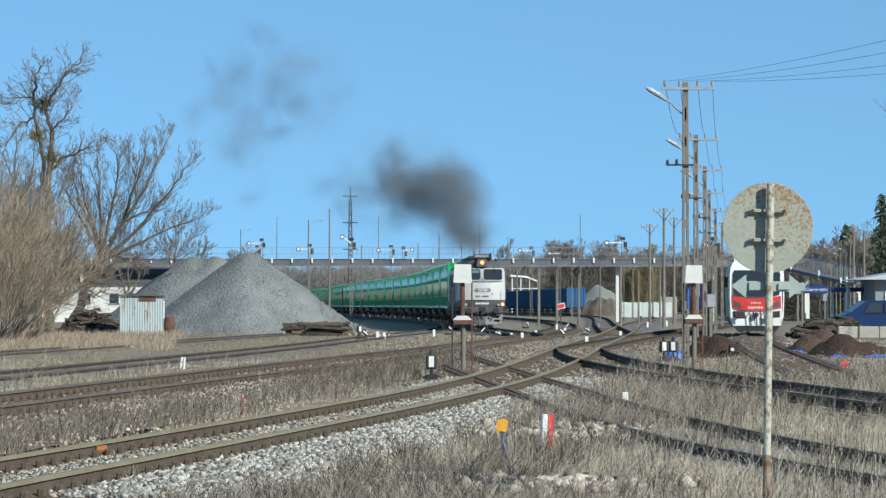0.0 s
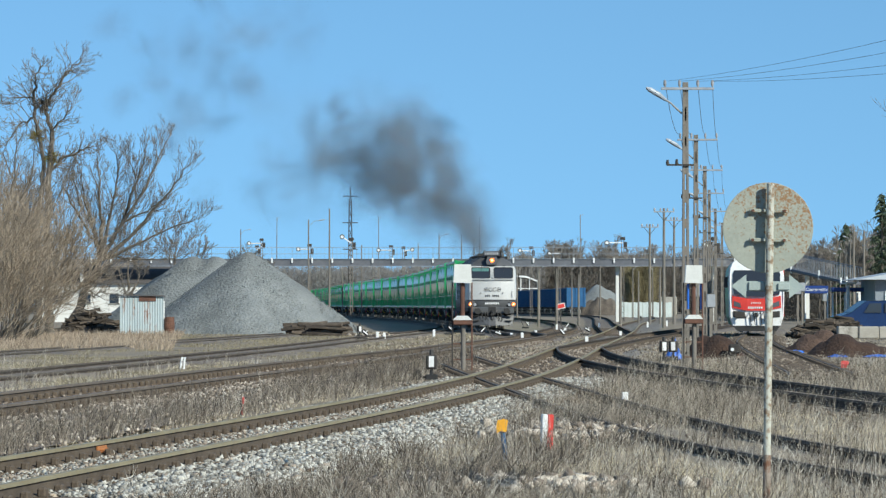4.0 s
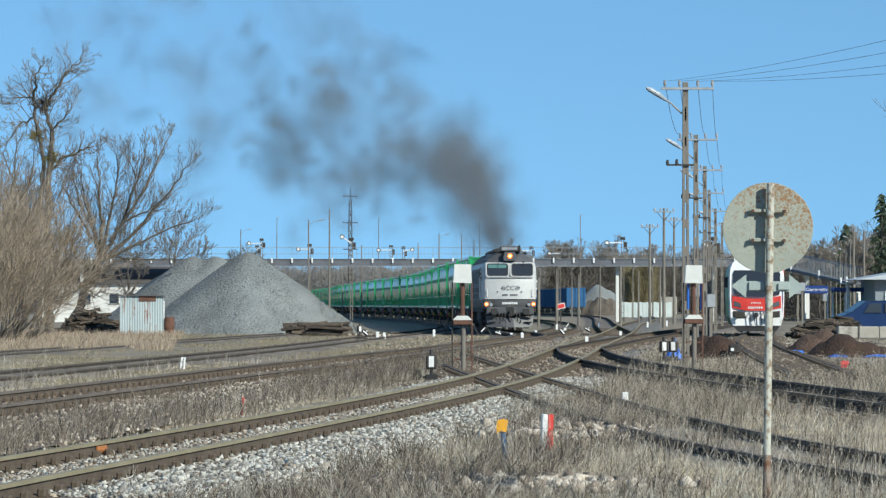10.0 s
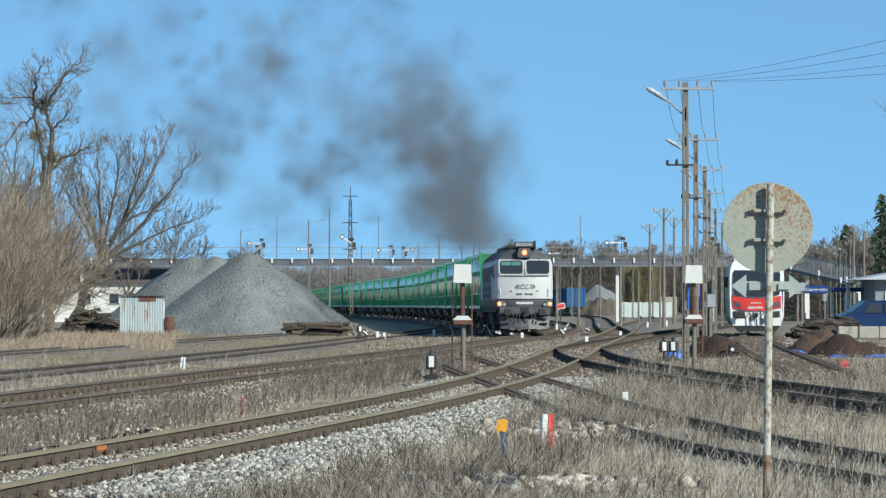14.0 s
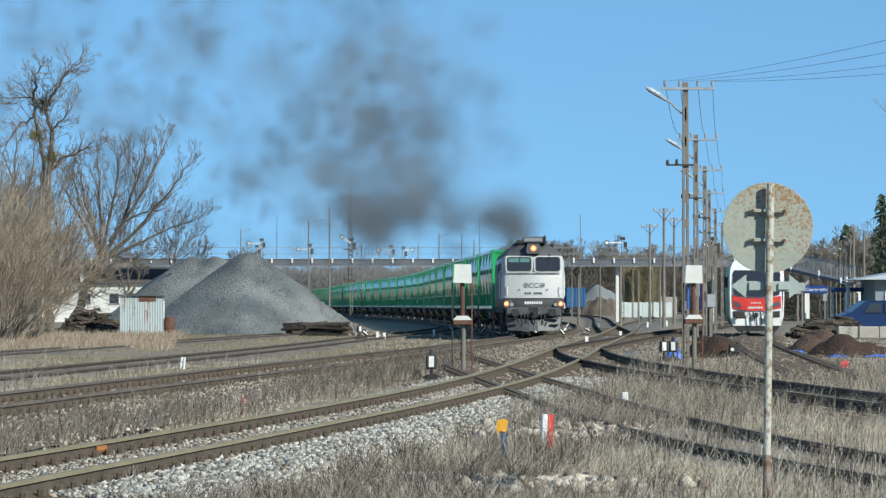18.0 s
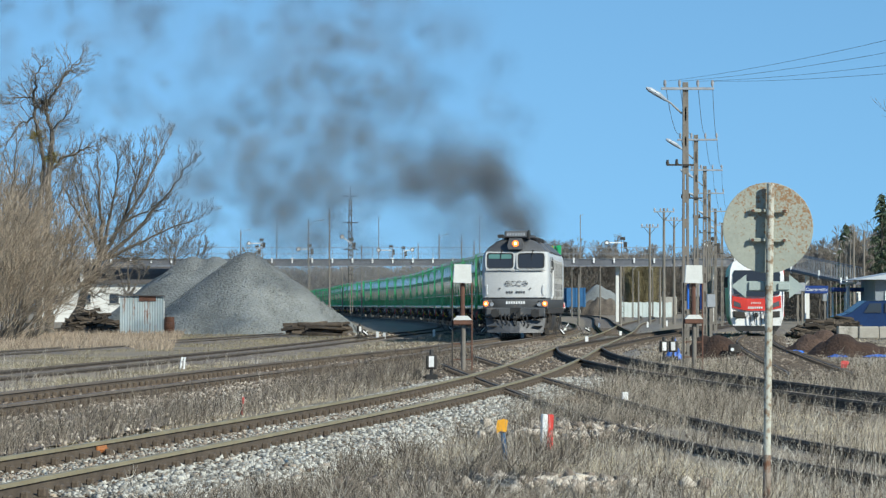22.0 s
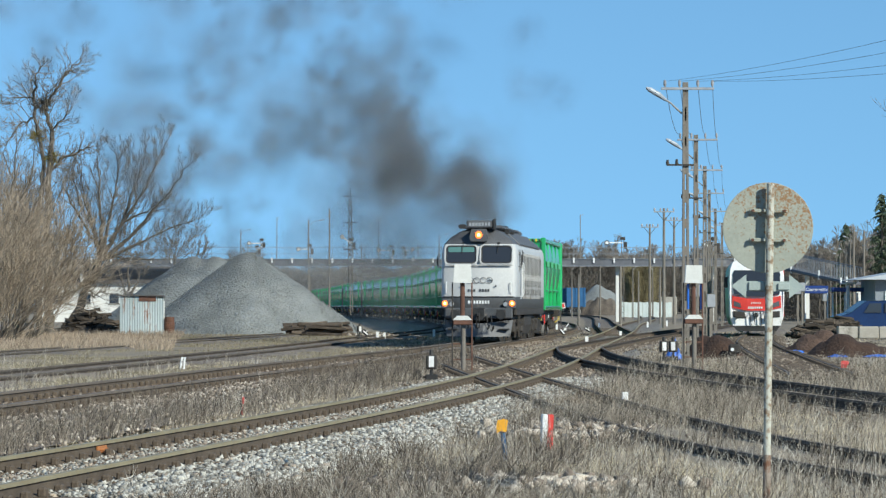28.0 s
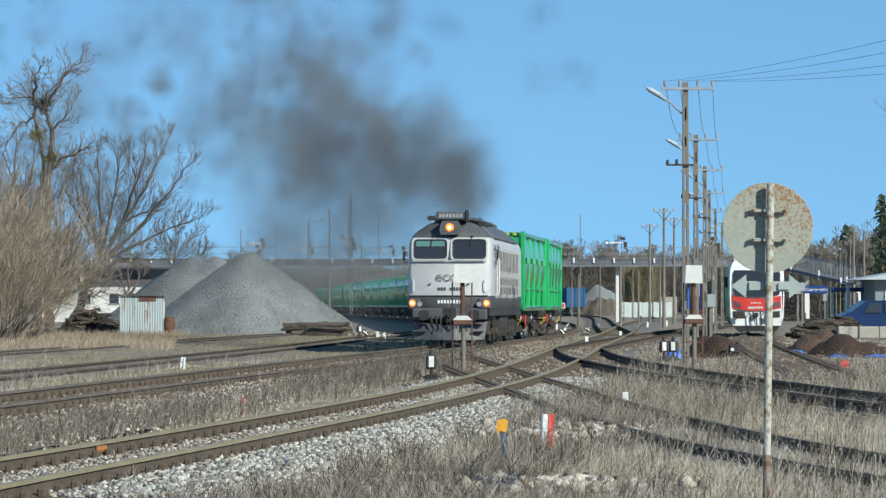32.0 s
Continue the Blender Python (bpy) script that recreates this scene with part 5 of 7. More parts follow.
# ---- parked blue open wagons ----
def blue_wagon():
    t = thing("open_wagon", "parked high-sided blue open goods wagon", "freight wagon", group="blue wagons")
    b = Build()
    for k in (-1, 1):
        b.box((0, k * 1.35, 2.62), (12.6, 0.06, 2.85))
    for k in (-1, 1):
        b.box((k * 6.3, 0, 2.62), (0.06, 2.7, 2.85))
    b.box((0, 0, 1.2), (12.7, 2.6, 0.14))
    part("body", b, M["wagon_blue"], t)
    for k in (-1, 1):
        for i in range(9):
            b = Build()
            b.box((-6.2 + i * 1.55, k * 1.42, 2.62), (0.14, 0.12, 2.9), bev=0.02)
            part("side_post", b, M["wagon_blue"], t)
        for y in (-1.3, 0, 1.3):
            b = Build()
            b.box((k * 6.38, y, 2.62), (0.12, 0.14, 2.9), bev=0.02)
            part("end_post", b, M["wagon_blue"], t)
        b = Build()
        b.box((0, k * 1.42, 4.02), (12.8, 0.14, 0.1), bev=0.02)
        part("top_rail", b, M["wagon_blue"], t)
        for y in (-0.875, 0.875):
            b = Build()
            b.tube([(k * 6.35, y, 1.06), (k * 6.95, y, 1.06), (k * 7.0, y, 1.06)], [0.1, 0.1, 0.22], 10)
            part("buffer", b, M["grime"], t)
    b = Build()
    b.box((0, 0, 1.02), (12.6, 1.6, 0.25))
    part("underframe", b, M["grime"], t)
    for cx in (-4.5, 4.5):
        for ax in (-0.9, 0.9):
            part("wheelset", WHEELS_SMALL, None, t, at=pose(cx + ax, 0, 0.46))
        b = Build()
        for y in (-1.0, 1.0):
            b.box((cx, y, 0.5), (2.4, 0.12, 0.26), bev=0.03)
        b.box((cx, 0, 0.5), (0.3, 2.0, 0.18), bev=0.03)
        part("bogie", b, M["grime"], t)
    return t


bw = blue_wagon()
for i in range(11):
    s = BLUE.s_of_y(564) + i * 14.1
    x, y = BLUE.at(s)
    m = pose(x, y, 0.2, 0, 0, math.degrees(BLUE.heading(s)))
    if i == 0:
        bw.matrix_basis = m
    else:
        copy_thing(bw, m)


# ---- pale canopy of the far platform ----
t = thing("platform_canopy", "long pale canopy on slim posts over a far platform", "canopy", pose(16.0, 725, 0.0))
b = Build()
b.prism([(-2.9, 7.55), (0.2, 7.35), (2.7, 6.3), (2.7, 6.05), (0.2, 7.0), (-2.9, 7.2)], "y", -2.0, 2.0)
part("roof", b, M["white_paint"], t)
for x in (-2.6, -0.9, 0.8, 2.4):
    b = Build()
    b.tube([(x, -1.5, 0), (x, -1.5, 6.9 - max(0.0, x) * 0.3)], 0.1, 8)
    part("post", b, M["white_paint"], t)
for z in (1.2, 4.9):
    b = Build()
    b.box((0, -1.5, z), (5.4, 0.1, 0.14))
    part("rail", b, M["white_paint"], t)


# ---- western side: shed, timber, house ----
t = thing("tin_shed", "small corrugated metal shed with rust streaks", "shed", pose(-17.0, 210.6, 0.0, 0, 0, 4))
b = Build()
n = 34
for k, yy in ((0, -1.2), (1, 1.2)):
    rings = []
    for i in range(n + 1):
        x = -1.2 + 2.4 * i / n
        rings.append([(x, yy + 0.02 * (i % 2), 0.0), (x, yy + 0.02 * (i % 2), 2.12)])
    b.rings(rings, close=False, caps=False)
for x in (-1.2, 1.2):
    b.box((x, 0, 1.06), (0.03, 2.4, 2.12))
part("wall_sheet", b, M["sheet_metal"], t)
b = Build()
b.box((0, 0, 2.16), (2.6, 2.7, 0.06), ry=1.0)
part("roof", b, M["roof_dark"], t)
b = Build()
b.box((0.32, -1.225, 1.98), (0.95, 0.02, 0.28))
part("rusty_patch", b, M["rust"], t)
b = Build()
b.box((1.25, -1.1, 1.35), (0.05, 0.05, 1.0))
part("white_batten", b, M["white_paint"], t)
t = thing("rusty_barrel", "rusty red standing barrel beside the shed", "barrel", pose(-15.45, 210.6, 0.0))
b = Build()
b.tube([(0, 0, 0), (0, 0, 0.3), (0, 0, 0.32), (0, 0, 0.62), (0, 0, 0.64), (0, 0, 0.95)], [0.28, 0.28, 0.30, 0.30, 0.28, 0.28], 16)
part("drum", b, M["rust"], t)

t = thing("low_house", "distant low white house with small dark windows", "house", pose(-33.0, 376, 0.0))
b = Build()
b.box((0, 0, 1.9), (14, 8, 4.0), bev=0.02)
part("wall", b, M["wall_white"], t)
b = Build()
b.prism([(-4.5, 3.8), (4.5, 3.8), (0, 6.1)], "x", -7.5, 7.5)
part("roof", b, M["roof_dark"], t)
for x in (-5.4, -2.6, 0.2, 2.4, 5.0):
    b = Build()
    b.box((x, -4.03, 2.3), (0.9, 0.08, 1.0))
    w = part("window", b, M["dark_glass"], t)
    b = Build()
    b.box((x, -4.08, 1.76), (1.1, 0.12, 0.08))
    part("sill", b, M["concrete"], w)


def beam_stack(name, label, x, y, rz, rows, cols, size, mat, loose, z=-0.05):
    t = thing(name, label, "timber", pose(x, y, z, 0, 0, rz))
    me = []
    for v in range(4):
        b = Build()
        b.box((0, 0, 0), size, bev=0.02)
        b.v = [(p[0], p[1] + random.uniform(-0.012, 0.012), p[2] + random.uniform(-0.012, 0.012)) for p in b.v]
        me.append(b.mesh("beam", mat))
    for r in range(rows):
        for c in range(cols):
            if random.random() < loose * r / rows:
                continue
            part("beam", random.choice(me), None, t, at=pose(random.uniform(-0.3, 0.3) * (1 + 2 * loose), (c - cols / 2) * (size[1] + 0.03), 0.1 + r * (size[2] + 0.02), random.uniform(-4, 4), random.uniform(-5, 5) * (1 + loose), random.uniform(-9, 9) * (1 + 2 * loose)))
    return t


beam_stack("sleeper_stack", "low stack of old dark wooden sleepers before the heap", -6.4, 202.9, 0, 4, 6, (2.2, 0.25, 0.15), M["old_wood"], 0.35)
beam_stack("sleeper_stack", "low stack of old dark wooden sleepers before the heap", -7.4, 205.7, 5, 4, 5, (2.1, 0.25, 0.15), M["old_wood"], 0.4)


def wood_heap(label, cx, cy, w, h, n, mat, rng):
    """Stumps and broken logs thrown together in a low mound."""
    t = thing("wood_heap", label, "wood heap", pose(cx, cy, -0.05))
    shapes = []
    for v in range(7):
        b = Build()
        ln, r = rng.uniform(0.3, 0.95), rng.uniform(0.06, 0.12)
        pts = [(-ln, 0, 0), (-ln * 0.3, rng.uniform(-0.07, 0.07), rng.uniform(-0.06, 0.06)), (ln * 0.4, rng.uniform(-0.07, 0.07), rng.uniform(-0.05, 0.05)), (ln, 0, 0)]
        b.tube(pts, [r * rng.uniform(0.7, 1.1) for _ in pts], 7)
        b.v = [tuple(c + rng.uniform(-0.035, 0.035) for c in p) for p in b.v]
        shapes.append(b.mesh("log", mat))
    for i in range(n):
        u, v = rng.uniform(-1, 1), rng.uniform(-1, 1)
        top = h * max(0.12, 1 - abs(u) ** 2.2) * max(0.15, 1 - v * v)
        part("log", rng.choice(shapes), None, t, at=pose(u * w, v * 1.1, 0.1 + top * rng.random() ** 0.5, rng.uniform(-40, 40), rng.uniform(-16, 16), rng.uniform(-40, 40)))
    return t


wrng = random.Random(21)
wood_heap("rounded heap of dark old logs beside the shed", -20.3, 214.8, 1.55, 1.25, 170, M["dark_wood"], wrng)
wood_heap("jagged heap of dark stumps and broken logs", 18.7, 185.0, 0.95, 0.8, 110, M["dark_wood"], wrng)
wood_heap("jagged heap of dark stumps and broken logs", 20.2, 190.0, 1.1, 1.0, 150, M["dark_wood"], wrng)

# ---- masts, lamps and arm signals beyond the heap ----
FARZ = 0.0


def lamp_post(x, y, h, arm=-0.8, r=0.055, mat="pole_concrete"):
    t = thing("yard_lamp", "tall grey yard lamp post with a curved arm", "lamp post", pose(x, y, FARZ), group="yard lamps")
    b = Build()
    b.tube([(0, 0, 0), (0, 0, h)], [r * 1.7, r], 8)
    part("post", b, M[mat], t)
    if arm:
        b = Build()
        b.tube([(0, 0, h - 0.6), (arm * 0.5, 0, h - 0.15), (arm, 0, h - 0.05)], r * 0.45, 6)
        a = part("arm", b, M["silver"], t)
        b = Build()
        b.tube([(arm * 0.85, 0, h - 0.1), (arm * 1.1, 0, h - 0.04), (arm * 1.45, 0, h)], [0.03, 0.06, 0.03], 8)
        part("lamp_head", b, M["lamp_shell"], a)
    return t


def at_px(px, top, y):
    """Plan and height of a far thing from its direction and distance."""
    return (px - 784) * y / 4700, y * 1.404, 1.6 + (541 - top) * y / 4700


for px, top, y, arm in ((426, 406, 330, 0.9), (546, 389, 230, 1.0), (583, 370, 215, 0), (490, 385, 420, 0.3), (670, 384, 450, 0.3), (849, 384, 430, 0.3), (1027, 380, 400, 0.3),
                        (640, 434, 300, 0), (740, 430, 330, 0), (777, 414, 300, 0.8), (817, 415, 310, 0), (839, 425, 300, 0),
                        (606, 468, 360, -0.9), (660, 470, 380, -0.9), (722, 476, 400, -0.9), (955, 470, 330, 0.9), (985, 476, 300, 0), (1012, 470, 350, 0.8),
                        (1062, 460, 300, -0.8), (1120, 470, 320, 0.8), (1155, 470, 330, -0.8), (915, 462, 310, 0)):
    x, yy, h = at_px(px, top, y)
    lamp_post(x, yy, h, arm)
for px, top, y in ((985, 478, 205), (953, 480, 200), (1024, 486, 210), (1098, 472, 200), (1130, 480, 240), (1168, 476, 230)):
    x, yy, h = at_px(px, top, y)
    lamp_post(x, yy, h, 0, 0.06)


def telegraph_pole(px, top, y):
    x, yy, h = at_px(px, top, y)
    t = thing("telegraph_pole", "slim grey pole with a crossarm and pale insulators", "utility pole", pose(x, yy, FARZ), group="telegraph poles")
    b = Build()
    b.tube([(0, 0, 0), (0, 0, h)], [0.13, 0.08], 8)
    part("post", b, M["pole_concrete"], t)
    b = Build()
    b.box((0, -0.1, h - 0.25), (1.5, 0.08, 0.08), bev=0.01)
    arm = part("crossarm", b, M["silver"], t)
    b = Build()
    for k in (-1, 1):
        b.tube([(0, -0.1, h - 0.9), (k * 0.5, -0.1, h - 0.28)], 0.02, 5)
    part("brace", b, M["grime"], arm)
    for q in (-0.68, -0.25, 0.25, 0.68):
        b = Build()
        b.tube([(q, -0.1, h - 0.22), (q, -0.1, h - 0.12), (q, -0.1, h + 0.02)], [0.03, 0.075, 0.04], 8)
        part("insulator", b, M["porcelain"], arm)


for a in ((1150, 397, 225), (1175, 369, 190), (1193, 385, 225)):
    telegraph_pole(*a)


def arm_signal(px, top, y, arm_px, tilt):
    x, yy, h = at_px(px, top, y)
    t = thing("arm_signal", "semaphore signal with a pale arm and round end", "signal", pose(x, yy, FARZ), group="semaphore signals")
    b = Build()
    for k in (-1, 1):
        b.box((k * 0.12, 0, h / 2), (0.07, 0.14, h))
    for i in range(int(h / 0.6)):
        b.box((0, 0, 0.3 + i * 0.6), (0.2, 0.05, 0.05))
    part("mast", b, M["pole_concrete"], t)
    k = 1 if arm_px > 0 else -1
    a = radians(tilt)
    c = Build()
    ln = abs(arm_px) * y / 4700
    e = (k * ln * math.cos(a), -0.15, h - 0.35 + ln * math.sin(a))
    c.tube([(0, -0.15, h - 0.35), e], 0.07, 6)
    arm = part("arm", c, M["white_paint"], t)
    c = Build()
    c.tube([(e[0], -0.14, e[2]), (e[0], -0.22, e[2])], 0.26, 14)
    disc = part("arm_disc", c, M["grime"], arm)
    c = Build()
    c.tube([(e[0], -0.21, e[2]), (e[0], -0.235, e[2])], 0.17, 14)
    part("disc_centre", c, M["white_paint"], disc)
    c = Build()
    c.box((0, 0, h + 0.1), (0.5, 0.3, 0.3), bev=0.04)
    c.box((0.3, 0, h - 0.6), (0.3, 0.3, 0.7), bev=0.04)
    part("lantern", c, M["grime"], t)
    return t


for args in ((463, 426, 330, -22, 0), (548, 436, 300, -20, 0), (622, 425, 280, -20, 35), (692, 438, 320, -22, 0), (714, 440, 330, 16, 10), (1102, 424, 270, -28, 0), (940, 440, 330, -20, 4), (990, 444, 340, -18, 0),
             (1264, 425, 210, -14, 0), (455, 438, 350, 14, 40)):
    arm_signal(*args)

# lattice mast
x, y, h = at_px(620, 340, 380)
t = thing("lattice_mast", "tall slender lattice steel mast behind the yard", "mast", pose(x, y, FARZ))
b = Build()
for dx, dy in ((-0.36, -0.36), (0.36, -0.36), (0.36, 0.36), (-0.36, 0.36)):
    b.tube([(dx, dy, 0), (dx * 0.45, dy * 0.45, h - 1)], 0.07, 5)
for i in range(12):
    z0, z1 = i * (h - 1) / 12, (i + 1) * (h - 1) / 12
    w0, w1 = 0.36 * (1 - 0.55 * i / 12), 0.36 * (1 - 0.55 * (i + 1) / 12)
    for dy in (-1, 1):
        b.tube([(-w0, dy * w0, z0), (w1, dy * w1, z1)], 0.035, 4)
        b.tube([(w0, dy * w0, z0), (-w1, dy * w1, z1)], 0.035, 4)
part("lattice", b, M["grime"], t)
b = Build()
b.tube([(0, 0, h - 1), (0, 0, h + 0.8)], 0.06, 5)
for z in (h - 0.6, h - 4.4, h - 8.2):
    b.box((0, 0, z), (2.2, 0.12, 0.12))
part("top_mast", b, M["grime"], t)

# ---- small line-side things ----
def stake(px, py, hpx, y=None, m="white_paint", tilt=0, wide=0):
    y = y or 6580.0 / (py - 541)
    x = (px - 784) * y / 4700
    h = hpx * y / 4700
    y *= 1.404
    t = thing("white_marker", "small white painted marker stake beside the rails", "marker", pose(x, y, ground_z(x, y) - 0.02, 0, tilt, 0), group="small white markers")
    b = Build()
    b.box((0, 0, h / 2 + 0.05), (wide or (0.11 if y < 100 else 0.14), 0.09, h + 0.15), bev=0.015)
    part("stake", b, M[m], t)


for a in ((1106, 680, 18), (1038, 600, 11), (1000, 585, 10), (1146, 575, 9), (924, 592, 9), (948, 588, 9), (1060, 575, 7), (905, 592, 8), (985, 578, 8), (668, 592, 11), (680, 592, 9),
          (768, 588, 10), (1098, 588, 8), (1180, 572, 8), (1210, 590, 12)):
    stake(*a)


for px, tilt in ((319, 9), (325, 5)):
    stake(px, 637, 15, None, "white_paint", tilt, 0.055)


def switch_weight(px, py, rz, tilt):
    y = 6580.0 / (py - 541)
    x = (px - 784) * y / 4700
    y *= 1.404
    t = thing("switch_lever", "black point lever weight with white stripes", "point lever", pose(x, y, ground_z(x, y), 0, 0, rz), group="point levers")
    b = Build()
    b.box((0, 0, 0.06), (0.5, 0.3, 0.12), bev=0.02)
    part("stand", b, M["black"], t)
    b = Build()
    b.box((0.15, 0, 0.36), (0.34, 0.12, 0.20), ry=tilt, bev=0.04)
    w = part("weight", b, M["black"], t)
    b = Build()
    b.box((0.15, -0.065, 0.36), (0.30, 0.012, 0.06), ry=tilt)
    b.box((0.22, -0.065, 0.43), (0.09, 0.012, 0.04), ry=tilt - 80)
    part("white_stripe", b, M["white_paint"], w)
    b = Build()
    b.tube([(-0.1, 0, 0.1), (-0.45, 0, 0.75)], 0.02, 6)
    part("handle", b, M["black"], t)


for a in ((793, 585, 0, 45), (850, 587, 0, -45), (641, 592, 10, 40), (990, 590, 0, 50), (1035, 585, 0, 30), (876, 592, 0, 20), (1000, 578, 0, -40), (930, 575, 0, 55)):
    switch_weight(*a)

# red board before the blue wagons, red buffer shoe on the stub
t = thing("stop_board", "small red and white stop board on a post", "sign", pose(9.7, 307, 0.0))
b = Build()
b.box((0, 0, 0.8), (0.07, 0.07, 1.6))
part("post", b, M["grime"], t)
b = Build()
b.box((0, -0.05, 1.55), (0.7, 0.03, 0.46), ry=-12)
p = part("board", b, M["white_paint"], t)
b = Build()
b.box((0, -0.07, 1.55), (0.58, 0.02, 0.32), ry=-12)
part("red_field", b, M["red"], p)
t = thing("wheel_stop", "red painted wheel stop on the rail end", "wheel stop", pose(10.0, 92.7, 0.15, 0, 0, 70))
b = Build()
b.prism([(-0.11, -0.09), (-0.08, -0.03), (0.0, -0.01), (0.11, 0.0), (0.09, 0.04), (0.03, 0.07), (-0.04, 0.08), (-0.09, 0.05), (-0.12, 0.0)], "y", -0.08, 0.08)
b.v = [(p[0] + 0.02 * noise.noise(Vector(p) * 9), p[1] + 0.03 * noise.noise(Vector(p) * 7 + Vector((3, 0, 0))), p[2] + 0.03 * noise.noise(Vector(p) * 8 + Vector((0, 5, 0)))) for p in b.v]
part("shoe", b, M["red_faded"], t)


def crumpled(name, label, x, y, z, s, mat, seed):
    b = Build()
    n = 25
    for j in range(n):
        for i in range(n):
            u, v = i / (n - 1) - 0.5, j / (n - 1) - 0.5
            b.v.append((u * s[0], v * s[1], s[2] * (0.55 + 0.9 * noise.noise(Vector((u * 7, v * 7, seed)))) * max(0, 1 - (2 * u) ** 2) * max(0, 1 - (2 * v) ** 4)))
    for j in range(n - 1):
        for i in range(n - 1):
            b.f.append((j * n + i, j * n + i + 1, (j + 1) * n + i + 1, (j + 1) * n + i))
            b.m.append(0)
    ob = new(name, b.mesh(name, mat, False, False))
    ob.matrix_basis = pose(x, y, z)
    tagged(ob, label, "tarpaulin")


crumpled("blue_tarp", "crumpled blue plastic sheet on the ground", 7.05, 114, -0.04, (0.55, 0.6, 0.55), M["tarp_blue"], 3)
crumpled("blue_tarp", "blue plastic sheet under the earth heap", 12.6, 119.0, -0.04, (0.7, 0.5, 0.10), M["tarp_blue"], 8)
crumpled("blue_tarp", "blue plastic sheet under the earth heap", 11.75, 124.2, 0.0, (0.7, 0.4, 0.14), M["tarp_blue"], 11)
crumpled("blue_tarp", "blue plastic sheet under the earth heap", 14.1, 119.0, -0.04, (1.5, 0.5, 0.11), M["tarp_blue"], 14)

# ---- station side ----
t = thing("concrete_edging", "pale broken concrete platform edge", "platform edge", pose(21.9, 183.9, 0.0, 0, 0, 6))
for i in range(5):
    b = Build()
    b.box((i * 1.02 - 2, random.uniform(-0.05, 0.05), 0.27), (1.0, 0.5, 0.60), bev=0.05, ry=random.uniform(-2, 2))
    part("block", b, M["concrete"], t)


def van(x, y, rz):
    t = thing("parked_van", "parked dark blue van on the station forecourt", "van", pose(x, y, 0.0, 0, 0, rz))
    b = Build()
    prof = [(-2.3, 0.35), (-2.35, 1.0), (-1.6, 1.22), (-0.75, 1.85), (2.2, 1.9), (2.35, 1.5), (2.35, 0.35)]
    b.rings([[(p[0], k * w, p[1]) for p in prof] for k, w in ((-1, 0.86), (-1, 0.92), (1, 0.92), (1, 0.86))])
    part("body", b, M["car_blue"], t)
    for k in (-1, 1):
        for px, w in ((-0.45, 0.95), (0.75, 1.1), (1.8, 0.7)):
            b = Build()
            b.prism([(px - w / 2, 1.22), (px + w / 2, 1.22), (px + w / 2, 1.72), (px - w / 2 + (0.3 if px < 0 else 0), 1.72)], "y", k * 0.925, k * 0.94)
            part("side_window", b, M["dark_glass"], t)
        for px in (-1.5, 1.5):
            b = Build()
            b.tube([(px, k * 0.72, 0.32), (px, k * 0.94, 0.32)], 0.33, 18)
            w = part("wheel", b, M["black"], t)
            b = Build()
            b.tube([(px, k * 0.93, 0.32), (px, k * 0.955, 0.32)], 0.2, 14)
            part("rim", b, M["silver"], w)
    b = Build()
    b.add([(-1.55, -0.78, 1.27), (-1.55, 0.78, 1.27), (-0.8, 0.74, 1.82), (-0.8, -0.74, 1.82), (-1.58, -0.78, 1.25), (-1.58, 0.78, 1.25), (-0.83, 0.74, 1.80), (-0.83, -0.74, 1.80)], [(0, 1, 2, 3), (4, 7, 6, 5)])
    part("windscreen", b, M["dark_glass"], t)
    return t


van(23.25, 200.0, 8)

t = thing("station_building", "low grey station building with a pale sheet roof", "building", pose(35.15, 266.8, 0.0))
b = Build()
b.box((0, 0, 1.7), (9.5, 9, 3.4), bev=0.02)
part("wall", b, M["wall_grey"], t)
b = Build()
b.prism([(-6.2, 3.42), (6.2, 3.42), (3.0, 4.15), (-2.0, 4.15)], "y", -5.6, 5.2)
part("roof", b, M["roof_light"], t)
for x in (-3.4, -1.6, 0.4, 2.6):
    b = Build()
    b.box((x, -4.53, 1.8), (1.2, 0.08, 1.5))
    w = part("window", b, M["dark_glass"], t)
    b = Build()
    for dx in (-0.63, 0, 0.63):
        b.box((x + dx, -4.58, 1.8), (0.07, 0.08, 1.6))
    part("window_frame", b, M["white_paint"], w)
b = Build()
b.box((4.6, -4.6, 2.5), (1.6, 0.2, 1.6), bev=0.02)
part("white_panel", b, M["white_paint"], t)

t = thing("platform_sign", "dark blue station name board on a glazed shelter", "sign", pose(27.0, 269.6, 0.0))
b = Build()
b.box((0, 0, 2.75), (1.7, 0.12, 0.56), bev=0.02)
p = part("board", b, M["sign_blue"], t)
fc = bpy.data.curves.new("station_name", "FONT")
fc.body, fc.size, fc.align_x, fc.align_y, fc.extrude = "Czeremcha", 0.34, "CENTER", "CENTER", 0.004
fo = new("name_tmp", fc)
fm = bpy.data.meshes.new_from_object(fo.evaluated_get(bpy.context.evaluated_depsgraph_get()))
bpy.data.objects.remove(fo)
fm.materials.clear()
fm.materials.append(M["white_paint"])
part("lettering", fm, None, p, "white letters", at=pose(0, -0.075, 2.76, 90, 0, 0))
for x in (-0.8, 0.8):
    b = Build()
    b.box((x, 0, 1.3), (0.1, 0.1, 2.6))
    part("post", b, M["white_paint"], t)
b = Build()
b.box((2.4, 0.6, 2.75), (2.6, 1.6, 0.3), bev=0.03)
part("shelter_roof", b, M["sign_blue"], t)
for x in (1.2, 2.1, 3.0, 3.6):
    b = Build()
    b.box((x, 0.3, 1.25), (0.12, 0.1, 2.5))
    part("shelter_post", b, M["white_paint"], t)

